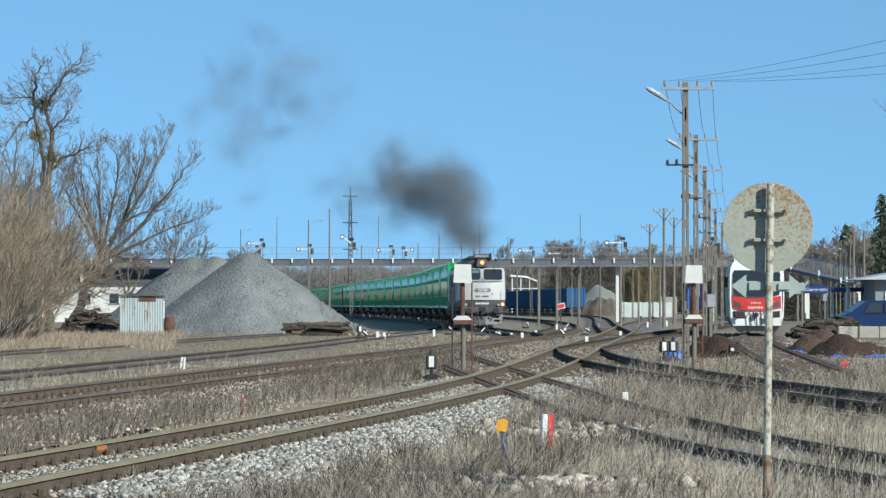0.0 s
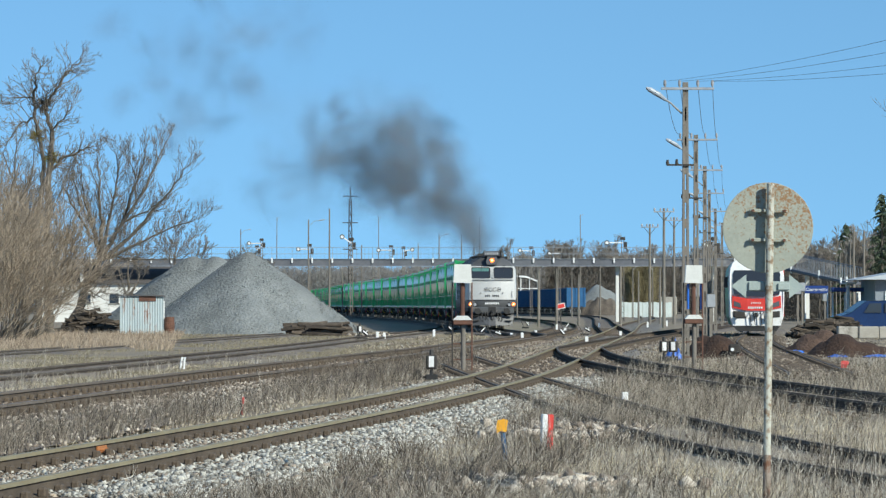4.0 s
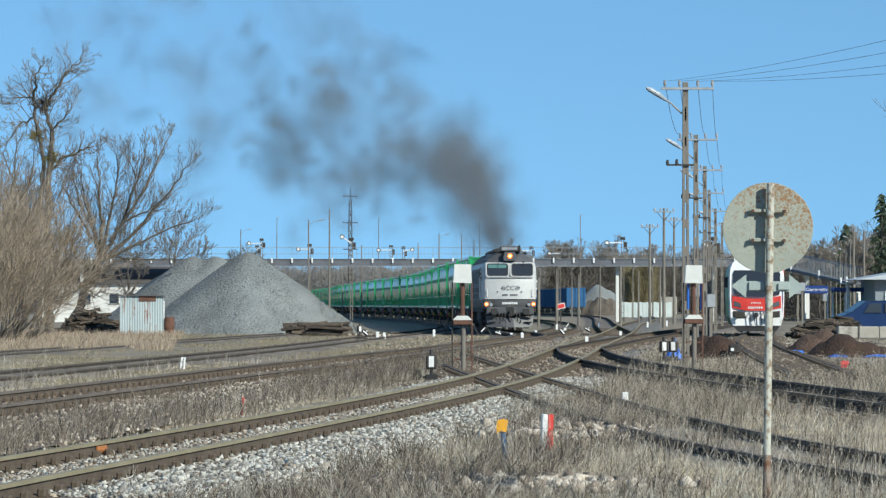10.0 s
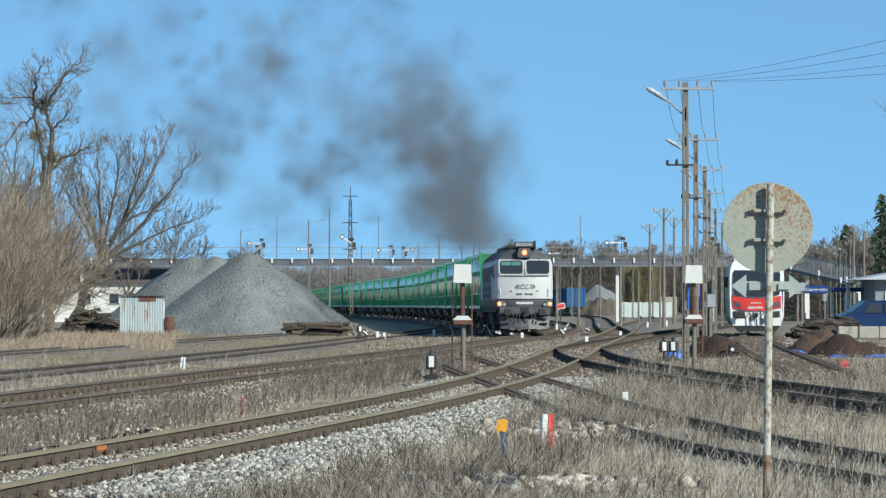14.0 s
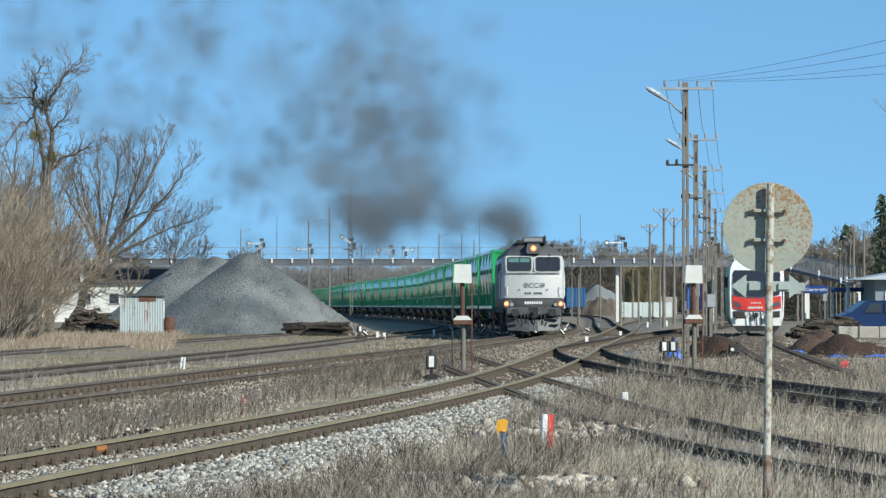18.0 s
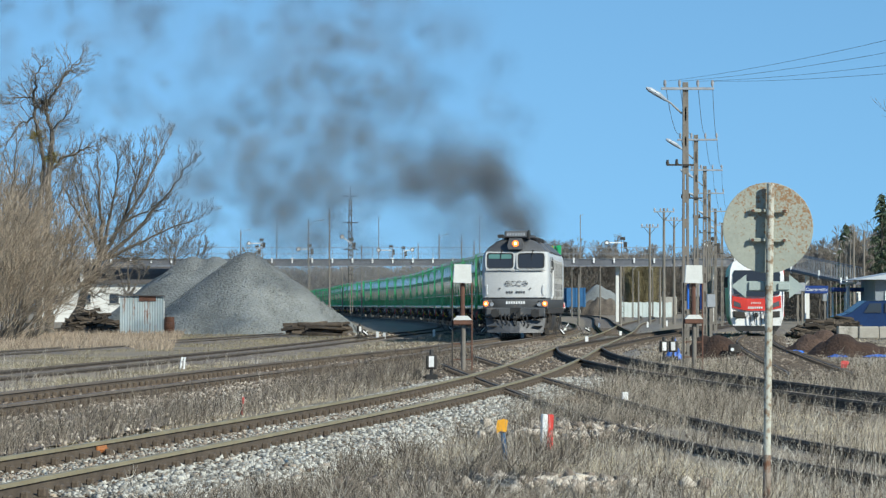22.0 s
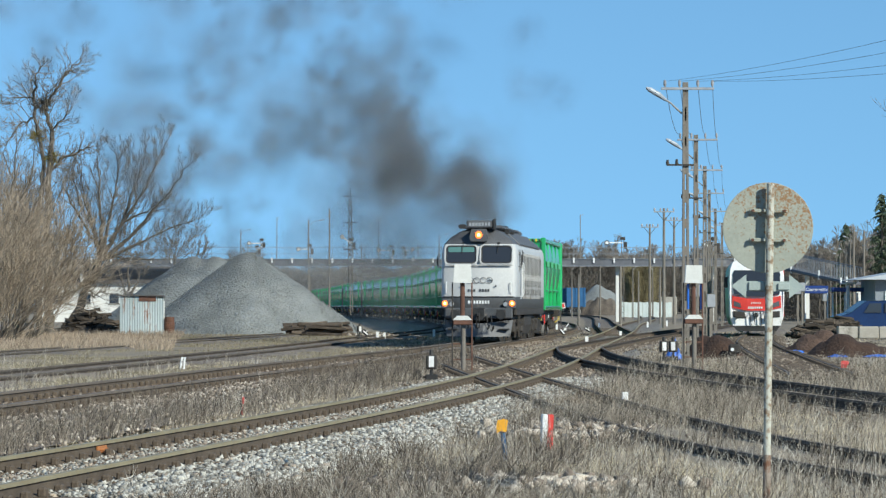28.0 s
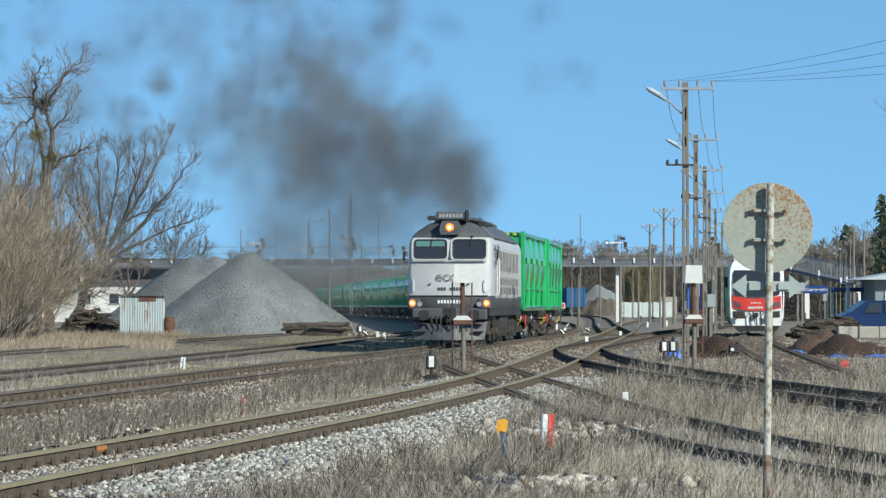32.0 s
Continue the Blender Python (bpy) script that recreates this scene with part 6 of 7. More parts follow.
b = Build()
b.box((2.25, -0.3, 1.55), (0.24, 0.2, 3.1), bev=0.02)
b.box((2.25, -0.3, 3.2), (1.15, 0.2, 0.14), bev=0.02)
for x in (1.74, 2.76):
    b.box((x, -0.3, 3.42), (0.14, 0.2, 0.4), bev=0.02)
part("bracket_column", b, M["white_paint"], t, "white column with a forked top")

t = thing("concrete_fence", "pale concrete panel fence at the far yard", "fence", pose(26.6, 500, 0.0))
for i in range(14):
    b = Build()
    b.box((-2.55 + i * 0.49, 0, 1.0 + (0.05 if i % 2 else 0)), (0.47, 0.08, 2.0), bev=0.01)
    part("panel", b, M["fence_pale"], t)
t = thing("concrete_fence", "low pale concrete wall near the platforms", "fence", pose(33.0, 545, 0.0))
b = Build()
b.box((0, 0, 1.4), (2.4, 0.5, 2.9), bev=0.02)
part("panel", b, M["concrete"], t)

# platform lamps beside the stairs
for px, top, y in ((1487, 448, 260), (1470, 437, 265), (1505, 418, 250), (1480, 432, 270), (1497, 440, 255)):
    x, yy, h = at_px(px, top, y)
    lamp_post(x, yy, h, -0.5, 0.035, "pole_concrete")
for px, top, y in ((1511, 405, 205), (1529, 408, 200)):
    x, yy, h = at_px(px, top, y)
    lamp_post(x, yy, h, 0, 0.07, "pole_concrete")
for px, top, y in ((1420, 500, 170), (1412, 505, 165), (1460, 520, 200), (1232, 500, 105), (1258, 520, 110)):
    x, yy, h = at_px(px, top, y)
    t = thing("relay_cabinet", "small grey line-side relay cabinet on a leg", "cabinet", pose(x, yy, FARZ), group="line-side cabinets")
    b = Build()
    b.box((0, 0, h / 2), (0.12, 0.12, h))
    part("leg", b, M["pole_concrete"], t)
    b = Build()
    b.box((0, 0, h - 0.3), (0.36, 0.28, 0.55), bev=0.03)
    part("case", b, M["silver"], t)


# ---- trees, built from tapered limbs ----
def limbs(rng, start, heading, length, radius, depth, out, bend=0.25, fork=(2, 3), shrink=0.72, up=0.12, spread=0.65, segs=4):
    """Grows a limb and its forks: out collects (p, q, r0, r1)."""
    p, d = np.array(start, float), np.array(heading, float)
    d /= np.linalg.norm(d)
    for i in range(segs):
        d = d + rng.normal(0, bend, 3) * 0.5 + np.array([0, 0, up])
        d /= np.linalg.norm(d)
        q = p + d * length / segs
        r0 = radius * (1 - 0.45 * i / segs)
        r1 = radius * (1 - 0.45 * (i + 1) / segs)
        out.append((p, q, r0, r1))
        if depth > 0 and (i > 0 or segs < 3) and rng.random() < 0.75:
            side = rng.normal(0, 1, 3)
            side -= d * side.dot(d)
            side /= np.linalg.norm(side)
            limbs(rng, q, d + side * spread * rng.uniform(0.7, 1.5), length * shrink * rng.uniform(0.55, 0.95), r1 * 0.55, depth - 1, out, bend, fork, shrink, up, spread, 3)
        p = q
    if depth > 0:
        for k in range(rng.integers(fork[0], fork[1] + 1)):
            side = rng.normal(0, 1, 3)
            side -= d * side.dot(d)
            side /= np.linalg.norm(side)
            limbs(rng, p, d + side * spread * rng.uniform(0.4, 1.1), length * shrink * rng.uniform(0.8, 1.1), r1 * 0.78, depth - 1, out, bend, fork, shrink, up, spread, 3)


def tubes_mesh(name, segs, n, mat, least=0.0):
    """All limbs as open tapered prisms in one mesh."""
    p = np.array([s[0] for s in segs])
    q = np.array([s[1] for s in segs])
    r = np.maximum(np.array([(s[2], s[3]) for s in segs]), least)
    d = q - p
    d /= np.linalg.norm(d, axis=1, keepdims=True)
    ref = np.where(np.abs(d[:, 2:3]) < 0.9, np.array([[0, 0, 1.0]]), np.array([[1.0, 0, 0]]))
    u = np.cross(d, ref)
    u /= np.linalg.norm(u, axis=1, keepdims=True)
    w = np.cross(d, u)
    a = 2 * np.pi * np.arange(n) / n
    off = u[:, None] * np.cos(a)[None, :, None] + w[:, None] * np.sin(a)[None, :, None]
    v = np.concatenate([p[:, None] + off * r[:, 0, None, None], q[:, None] + off * r[:, 1, None, None]], axis=1)
    k = np.arange(n)
    f = np.stack([k, (k + 1) % n, (k + 1) % n + n, k + n], axis=1)
    f = (f[None] + (np.arange(len(segs)) * 2 * n)[:, None, None]).reshape(-1, 4)
    return np_mesh(name, v.reshape(-1, 3), f, mat)


def bare_tree(label, x, y, seed, stems, group="", least=0.008, cut=0.07, name="bare_tree", twig="twig", z=None, **kw):
    """stems: (start, heading, length, radius, depth) of each stem."""
    rng = np.random.default_rng(seed)
    out, heavy = [], []
    for st, hd, ln, rd, dp in stems:
        one = []
        limbs(rng, st, hd, ln, rd, dp, one, **kw)
        heavy.append([s for s in one if s[2] >= cut])
        out += one
    t = thing(name, label, "tree", pose(x, y, (ground_z(x, y) if z is None else z) - 0.1), group)
    thin = [s for s in out if s[2] < cut]
    for i, thick in enumerate(heavy):
        if thick:
            part("limb" if i else "trunk", tubes_mesh("limb" if i else "trunk", thick, 8, M["bark"]), None, t)
    if thin:
        part("crown", tubes_mesh("crown", thin, 3, M[twig], least), None, t, "fine leafless twigs")
    return t


def ball_of_twigs(parent, c, r, n, mat, name, seed):
    rng = np.random.default_rng(seed)
    segs = []
    for i in range(n):
        d = rng.normal(0, 1, 3)
        d /= np.linalg.norm(d)
        p = np.array(c) + d * r * rng.uniform(0, 0.5)
        segs.append((p, np.array(c) + d * r * rng.uniform(0.6, 1.1) + rng.normal(0, r * 0.15, 3), 0.012, 0.008))
    part(name, tubes_mesh(name, segs, 3, M[mat], 0.012), None, parent)


def sketched_tree(label, x, y, seed, boughs, depth, length, spread, every, cut=0.05, least=0.009, group="", up=0.08):
    """A tree drawn by its main boughs, each a bent line (points, thick end, thin end), from which twigs grow outwards."""
    rng = np.random.default_rng(seed)
    t = thing("bare_tree", label, "tree", pose(x, y, ground_z(x, y) - 0.1), group)
    thin = []
    for i, (pts, r0, r1) in enumerate(boughs):
        p = np.array([(q[0], rng.uniform(-0.5, 0.5) * (1 if k else 0), q[1]) for k, q in enumerate(pts)], float)
        k = np.linspace(0, len(p) - 1, 4 * (len(p) - 1) + 1)
        line = np.stack([np.interp(k, np.arange(len(p)), p[:, c]) for c in range(3)], axis=1)
        line[1:] += rng.normal(0, 0.045, (len(line) - 1, 3))
        n = len(line) - 1
        rad = np.linspace(r0, r1, n + 1)
        segs = [(line[j], line[j + 1], rad[j], rad[j + 1]) for j in range(n)]
        part("limb" if i else "trunk", tubes_mesh("limb" if i else "trunk", segs, 8, M["bark"], 0.012), None, t)
        for j in range(1, n + 1):
            if r0 > 0.17 and j < n * 0.5:
                continue
            d = line[j] - line[j - 1]
            d /= np.linalg.norm(d)
            for q in range(every if j < n else every + 2):
                side = rng.normal(0, 1, 3)
                side -= d * side.dot(d)
                side /= np.linalg.norm(side)
                limbs(rng, line[j], d + side * spread * rng.uniform(0.5, 1.4), length * rng.uniform(0.5, 1.1) * (1.1 - 0.4 * j / n), min(0.03, rad[j] * 0.6), depth, thin, 0.22, (1, 2), 0.66, up, spread)
    part("crown", tubes_mesh("crown", thin, 3, M["twig"], least), None, t, "fine leafless twigs")
    return t


# the tall forked tree with mistletoe
tall = sketched_tree("tall leafless forked tree with mistletoe at the yard's edge", -20.8, 196.6, 12, [
    ([(0.1, 0), (-0.03, 2.2), (-0.06, 4.6), (-0.03, 6.7), (0.0, 8.8), (0.15, 9.8)], 0.25, 0.14),
    ([(0.15, 9.8), (0.1, 11.0), (-0.15, 12.0), (-0.1, 12.8)], 0.15, 0.06), ([(-0.15, 12.2), (0.45, 13.2), (1.0, 14.1), (1.65, 14.6)], 0.09, 0.025),
    ([(-0.45, 0), (-0.57, 3.7), (-0.5, 6.4), (-0.33, 8.2), (-0.3, 9.7), (-0.68, 11.7), (-0.8, 12.7), (-0.68, 13.8), (-0.45, 14.4)], 0.18, 0.035),
    ([(0.0, 8.8), (0.6, 9.4), (1.5, 9.9), (2.2, 10.1)], 0.11, 0.03), ([(-0.8, 12.7), (-1.5, 12.8), (-2.4, 12.4)], 0.05, 0.015),
    ([(-0.68, 11.7), (-1.6, 11.3), (-2.2, 10.3)], 0.06, 0.015), ([(-0.57, 4.9), (-1.2, 6.4), (-1.6, 7.9), (-2.4, 9.7)], 0.11, 0.02),
    ([(0.1, 11.0), (1.0, 11.8), (1.3, 12.4)], 0.05, 0.015), ([(-0.8, 3.7), (-1.5, 5.2), (-2.1, 7.3)], 0.08, 0.02), ([(-0.1, 6.0), (0.5, 7.2), (0.8, 8.4)], 0.05, 0.015)],
    2, 0.95, 0.8, 2)
ball_of_twigs(tall, (0.15, -0.1, 9.55), 0.45, 300, "mistletoe", "mistletoe", 1)
ball_of_twigs(tall, (-0.62, -0.1, 10.7), 0.48, 200, "mistletoe", "mistletoe", 2)
ball_of_twigs(tall, (-0.35, -0.1, 12.35), 0.55, 230, "bark", "bird_nest", 3)

# the broad leaning tree
sketched_tree("broad leafless tree leaning over the shed", -22.1, 224.6, 5, [
    ([(-0.55, -0.1), (0.2, 1.8), (0.85, 3.3), (1.5, 4.5)], 0.30, 0.19),
    ([(1.5, 4.5), (1.0, 6.4), (0.5, 8.1), (0.25, 9.8)], 0.12, 0.025), ([(1.25, 5.3), (0.5, 6.7), (-0.5, 8.4), (-0.9, 9.1)], 0.11, 0.025),
    ([(1.5, 4.5), (1.5, 6.7), (1.45, 8.8), (1.2, 10.6)], 0.13, 0.025), ([(1.5, 4.9), (2.0, 7.0), (2.4, 9.1), (2.5, 10.9)], 0.12, 0.025),
    ([(1.5, 4.5), (2.7, 6.7), (3.5, 8.8), (4.1, 10.9)], 0.14, 0.025), ([(2.0, 5.6), (3.5, 7.7), (4.7, 10.1), (5.5, 11.8)], 0.12, 0.02),
    ([(1.7, 4.6), (3.6, 6.3), (5.6, 8.7), (6.8, 10.3)], 0.13, 0.02), ([(1.6, 4.5), (3.6, 5.4), (5.6, 6.4), (7.1, 6.9)], 0.10, 0.02),
    ([(1.7, 4.6), (3.2, 4.7), (4.9, 4.5), (6.2, 4.7)], 0.07, 0.015), ([(1.0, 3.7), (0.2, 4.5), (-0.8, 5.0)], 0.07, 0.015), ([(0.6, 2.9), (1.1, 2.3), (1.7, 2.6), (2.3, 2.4)], 0.06, 0.015),
    ([(1.0, 6.4), (0.2, 7.9), (-0.2, 9.8)], 0.07, 0.02), ([(2.7, 6.7), (4.2, 7.4), (5.4, 7.6)], 0.07, 0.02), ([(3.5, 7.7), (3.6, 9.2), (3.3, 10.4)], 0.06, 0.02)],
    3, 1.15, 0.55, 2, least=0.0075, up=0.13)
sketched_tree("slender leafless tree at the edge of the scrub", -21.3, 186.0, 51, [
    ([(0, 0), (0.15, 3.0), (0.0, 5.6), (-0.15, 7.6), (0.0, 9.8)], 0.14, 0.02), ([(0.1, 4.0), (0.9, 6.0), (1.2, 7.8)], 0.07, 0.015), ([(0.0, 5.6), (-0.8, 7.2), (-1.0, 8.6)], 0.06, 0.015), ([(0.0, 6.4), (0.7, 8.0), (0.9, 9.6)], 0.05, 0.015)],
    2, 1.1, 0.7, 2)

# willow scrub on the western bank
for i, (x, y, h, s) in enumerate(((-21.0, 165.7, 6.2, 31), (-19.3, 169.91, 5.6, 32), (-22.6, 179.74, 6.4, 33), (-20.6, 174.13, 5.0, 34), (-24.0, 188.17, 7.6, 35), (-19.6, 161.49, 4.4, 37))):
    rng = np.random.default_rng(s)
    stems = []
    for k in range(21):
        a = rng.uniform(0, 2 * math.pi)
        stems.append(((0.5 * math.cos(a), 0.5 * math.sin(a), 0), (0.42 * math.cos(a) + 0.40, 0.4 * math.sin(a), 1), h * rng.uniform(0.35, 0.55), 0.042, 3))
    bare_tree("brownish leafless willow scrub on the grass bank", x, y, s, stems, "willow scrub", 0.0095, 0.034, "willow_shrub", "willow", bend=0.22, up=0.06, spread=0.5, shrink=0.72)
for i, (x, y, h, s) in enumerate(((-25.2, 210.64, 9.0, 41), (-17.4, 241.53, 7.5, 42), (-27.5, 245.74, 9.5, 43), (-13.8, 259.79, 6.0, 44), (-22.5, 266.81, 7.5, 45))):
    bare_tree("slender leafless tree behind the shed", x, y, s, [((0, 0, 0), (0.05, 0, 1), h * 0.4, 0.13, 0), ((0.02, 0, h * 0.38), (0.1, 0, 1), h * 0.25, 0.1, 4), ((0, 0, h * 0.3), (-0.5, 0.1, 1), h * 0.22, 0.08, 4), ((0, 0, h * 0.33), (0.6, 0.1, 1), h * 0.22, 0.08, 4)],
              "slender trees", 0.012, 0.07, bend=0.25, up=0.12, spread=0.6)

# ---- far woods: a few trees, many times ----
protos = []
for i in range(6):
    h = 8.0
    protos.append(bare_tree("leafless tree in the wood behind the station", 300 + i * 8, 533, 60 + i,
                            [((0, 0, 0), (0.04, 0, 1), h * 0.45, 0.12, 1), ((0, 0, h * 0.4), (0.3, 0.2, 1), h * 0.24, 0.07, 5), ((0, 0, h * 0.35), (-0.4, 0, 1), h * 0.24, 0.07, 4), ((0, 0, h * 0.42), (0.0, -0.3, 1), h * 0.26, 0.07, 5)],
                            "trees of the far wood", 0.018, 0.06, "wood_tree", "hazed_twig", z=0.0, bend=0.25, up=0.12, spread=0.6))
rng = np.random.default_rng(99)
rows = []
for i in range(44):
    rows.append((rng.uniform(-90, 24), rng.uniform(735, 800), rng.uniform(0.75, 1.05)))
for i in range(44):
    rows.append((rng.uniform(14, 92), rng.uniform(735, 800), rng.uniform(1.25, 1.7)))
for i in range(22):
    rows.append((rng.uniform(37, 56), rng.uniform(379, 463), rng.uniform(0.72, 1.02)))
for i in range(7):
    rows.append((rng.uniform(46, 60), rng.uniform(421, 477), rng.uniform(1.05, 1.3)))
for i, (x, y, k) in enumerate(rows):
    p = protos[i % 6]
    m = pose(x, y, -0.2, 0, 0, rng.uniform(0, 360))
    if i < 6:
        p.scale = (k, k, k)
        p.matrix_basis = m @ Matrix.Diagonal((k, k, k, 1))
    else:
        o = copy_thing(p, m)
        o.matrix_basis = m @ Matrix.Diagonal((k, k, k * rng.uniform(0.9, 1.1), 1))


def thicket(name, label, boxes, n, mat, seed, hgt, wide):
    """Brushwood that fills the wood's lower half: crossing thin twigs."""
    rng = np.random.default_rng(seed)
    segs = []
    for i in range(n):
        x0, x1, y0, y1, k = boxes[rng.integers(len(boxes))]
        x, y = rng.uniform(x0, x1), rng.uniform(y0, y1)
        top = hgt * k * (0.82 + 0.18 * noise.noise(Vector((x * 0.25, y * 0.02, seed))))
        z = top * rng.random() ** 0.8
        p = np.array([x, y, z - 0.2])
        segs.append((p, p + np.array([rng.normal(0, 0.7), rng.normal(0, 0.7), rng.uniform(0.3, 1.5)]), wide, wide * 0.4))
    ob = new(name, tubes_mesh(name, segs, 3, M[mat]))
    tagged(ob, label, "undergrowth", kind="stuff")


# the farthest stretch takes the brushwood colour with haze painted in
thicket("wood_undergrowth", "dense brown leafless undergrowth of the far wood, greyed by painted haze", [(-110, 20, 730, 790, 1.0)], 80000, "hazed_thicket", 3, 11.0, 0.045)
thicket("wood_undergrowth", "dense brown leafless undergrowth behind the yard", [(14, 100, 735, 790, 1.0)], 90000, "thicket", 4, 13.0, 0.045)
thicket("wood_undergrowth", "brown leafless undergrowth above the station", [(33, 64, 400, 463, 1.0)], 42000, "thicket", 8, 8.6, 0.03)


thicket("willow_thicket", "olive-brown willow thicket behind the fence", [(29.5, 33.5, 585, 600, 1.0)], 9000, "olive_twig", 12, 9.5, 0.035)


def spruce(x, y, h, seed):
    rng = np.random.default_rng(seed)
    t = thing("spruce_tree", "dark green spruce standing above the leafless wood", "tree", pose(x, y, -0.2), "spruces")
    b = Build()
    b.tube([(0, 0, 0), (0, 0, h)], [0.22, 0.03], 8)
    part("trunk", b, M["bark"], t)
    segs = []
    for i in range(int(h * 11)):
        u = i / (h * 11)
        z = h * (0.12 + 0.88 * u)
        r = (1 - u) ** 0.8 * h * 0.17 + 0.12
        a = rng.uniform(0, 2 * math.pi)
        e = np.array([math.cos(a) * r, math.sin(a) * r, z - 0.25 * r])
        s0 = np.array([0, 0, z])
        for k in range(9):
            w = 0.25 + 0.75 * k / 8
            p = s0 + (e - s0) * w
            segs.append((p, p + np.array([rng.normal(0, 0.22), rng.normal(0, 0.22), -0.28]) * rng.uniform(0.7, 1.4), 0.10, 0.02))
    part("crown", tubes_mesh("crown", segs, 3, M["needle"]), None, t)


for px, top, y, s in ((1497, 392, 285, 1), (1561, 338, 270, 2), (1580, 320, 275, 3)):
    x, yy, h = at_px(px, top, y)
    spruce(x, yy, h, s)
x, yy, h = at_px(1575, 120, 120)
bare_tree("leafless branches of a tree at the edge of the yard", 21.4, 165.7, 77, [((0, 0, 0), (0.0, 0, 1), 6.0, 0.2, 1), ((0, 0, 5.6), (-0.2, 0, 1), 3.0, 0.1, 3), ((0, 0, 5.5), (0.2, 0, 1), 3.0, 0.1, 3)], bend=0.2)


# ---- dry grass and weeds ----
def near_path(way, pts):
    """Signed distance of many plan points from a track (left is positive)."""
    best = np.full(len(pts), 1e9)
    sgn = np.zeros(len(pts))
    line = way.xy[::2]
    d = np.gradient(line, axis=0)
    d /= np.linalg.norm(d, axis=1, keepdims=True)
    for i in range(len(line)):
        v = pts - line[i]
        r = np.hypot(v[:, 0], v[:, 1])
        c = r < best
        best[c] = r[c]
        sgn[c] = (d[i, 0] * v[c, 1] - d[i, 1] * v[c, 0])
    return best * np.where(sgn >= 0, 1, -1)


def wedge(n, y0, y1, rng, power=2.0):
    u = rng.random(n)
    y = (y0 ** (1 - power) + u * (y1 ** (1 - power) - y0 ** (1 - power))) ** (1 / (1 - power))
    x = rng.uniform(-0.127, 0.127, n) * y
    return np.stack([x, y], axis=1)


def blades(name, label, pts, height, width, lean, mat, seed, lift=0.0):
    rng = np.random.default_rng(seed)
    n = len(pts)
    z = np.array([ground_z(x, y) for x, y in pts]) + lift
    base = np.column_stack([pts, z - 0.03])
    a = rng.uniform(0, 2 * np.pi, n)
    side = np.stack([np.cos(a), np.sin(a) * 0.4, np.zeros(n)], axis=1)
    ln = rng.normal(0, lean, (n, 2)) + np.array([0.1, 0])
    h = height * rng.uniform(0.45, 1.1, n)
    tip = base + np.column_stack([ln * h[:, None], h])
    mid = base + np.column_stack([ln * h[:, None] * 0.35, h * 0.55])
    w = (width * rng.uniform(0.6, 1.3, n) * np.maximum(1.0, pts[:, 1] / 60.0))[:, None] * side
    v = np.stack([base - w, base + w, mid - w * 0.8, mid + w * 0.8, tip], axis=1).reshape(-1, 3)
    f = (np.array([(0, 1, 3), (0, 3, 2), (2, 3, 4)])[None] + (np.arange(n) * 5)[:, None, None]).reshape(-1, 3)
    ob = new(name, np_mesh(name, v, f, M[mat]))
    return tagged(ob, label, "grass", kind="stuff")


rng = np.random.default_rng(5)
WAYS = {"near": NEAR, "way": WAY, "cross": CROSS, "side": SIDE, "stub": STUB, "west": WEST, "far": FARWEST}


def clumpy(pts, scale, cut, seed):
    return np.array([noise.noise(Vector((x * scale, y * scale, seed))) > cut for x, y in pts])


pts = wedge(190000, 27, 140, rng, 2.2)
dist = {k: near_path(w, pts) for k, w in WAYS.items()}
free = (np.abs(dist["way"]) > 1.7) & (np.abs(dist["west"]) > 1.2) & (np.abs(dist["side"]) > 0.35) & (np.abs(dist["stub"]) > 1.1) & (np.abs(dist["far"]) > 1.2)
wild = np.array([noise.noise(Vector((x * 0.8, y * 0.5, 3))) for x, y in pts])
right = (dist["near"] < -2.75 + wild * 0.9) | ((dist["near"] < -2.2) & (pts[:, 1] > 62)) | ((dist["near"] > 2.3))
base_ok = free & right & ((np.abs(dist["cross"]) > 0.25) | (pts[:, 1] < 65)) & (pts[:, 1] < 110)
low = pts[base_ok & clumpy(pts, 0.5, -0.35, 1)]
blades("dry_grass", "dense short dry straw-coloured grass", low[:90000], 0.12, 0.0045, 0.7, "straw", 11)
tuft = pts[base_ok & clumpy(pts, 0.9, 0.10, 4)][-15000:]
blades("dead_weeds", "tall grey-brown dead weed stems", tuft, 0.33, 0.0034, 0.45, "dead_stem", 12)
tall_w = pts[base_ok & clumpy(pts, 0.3, 0.22, 9)][::14]
blades("dead_weeds", "scattered taller dead weed stalks", tall_w, 0.62, 0.004, 0.22, "dead_stem", 13)
grey = pts[base_ok & (np.abs(dist["cross"]) > 1.3) & (pts[:, 1] > 60) & (pts[:, 0] > 0.8) & clumpy(pts, 0.35, -0.1, 6)]
blades("dead_weeds", "dense grey weeds among the rusty side tracks", grey, 0.52, 0.0036, 0.5, "dead_stem", 17)
along = pts[(np.abs(dist["cross"]) < 1.6) & (pts[:, 1] < 78) & (pts[:, 1] > 55) & (dist["near"] < -1.9) & clumpy(pts, 0.7, -0.2, 31)]
blades("dead_weeds", "weeds that hide the rusty crossing rails", along, 0.46, 0.0034, 0.5, "dead_stem", 18)
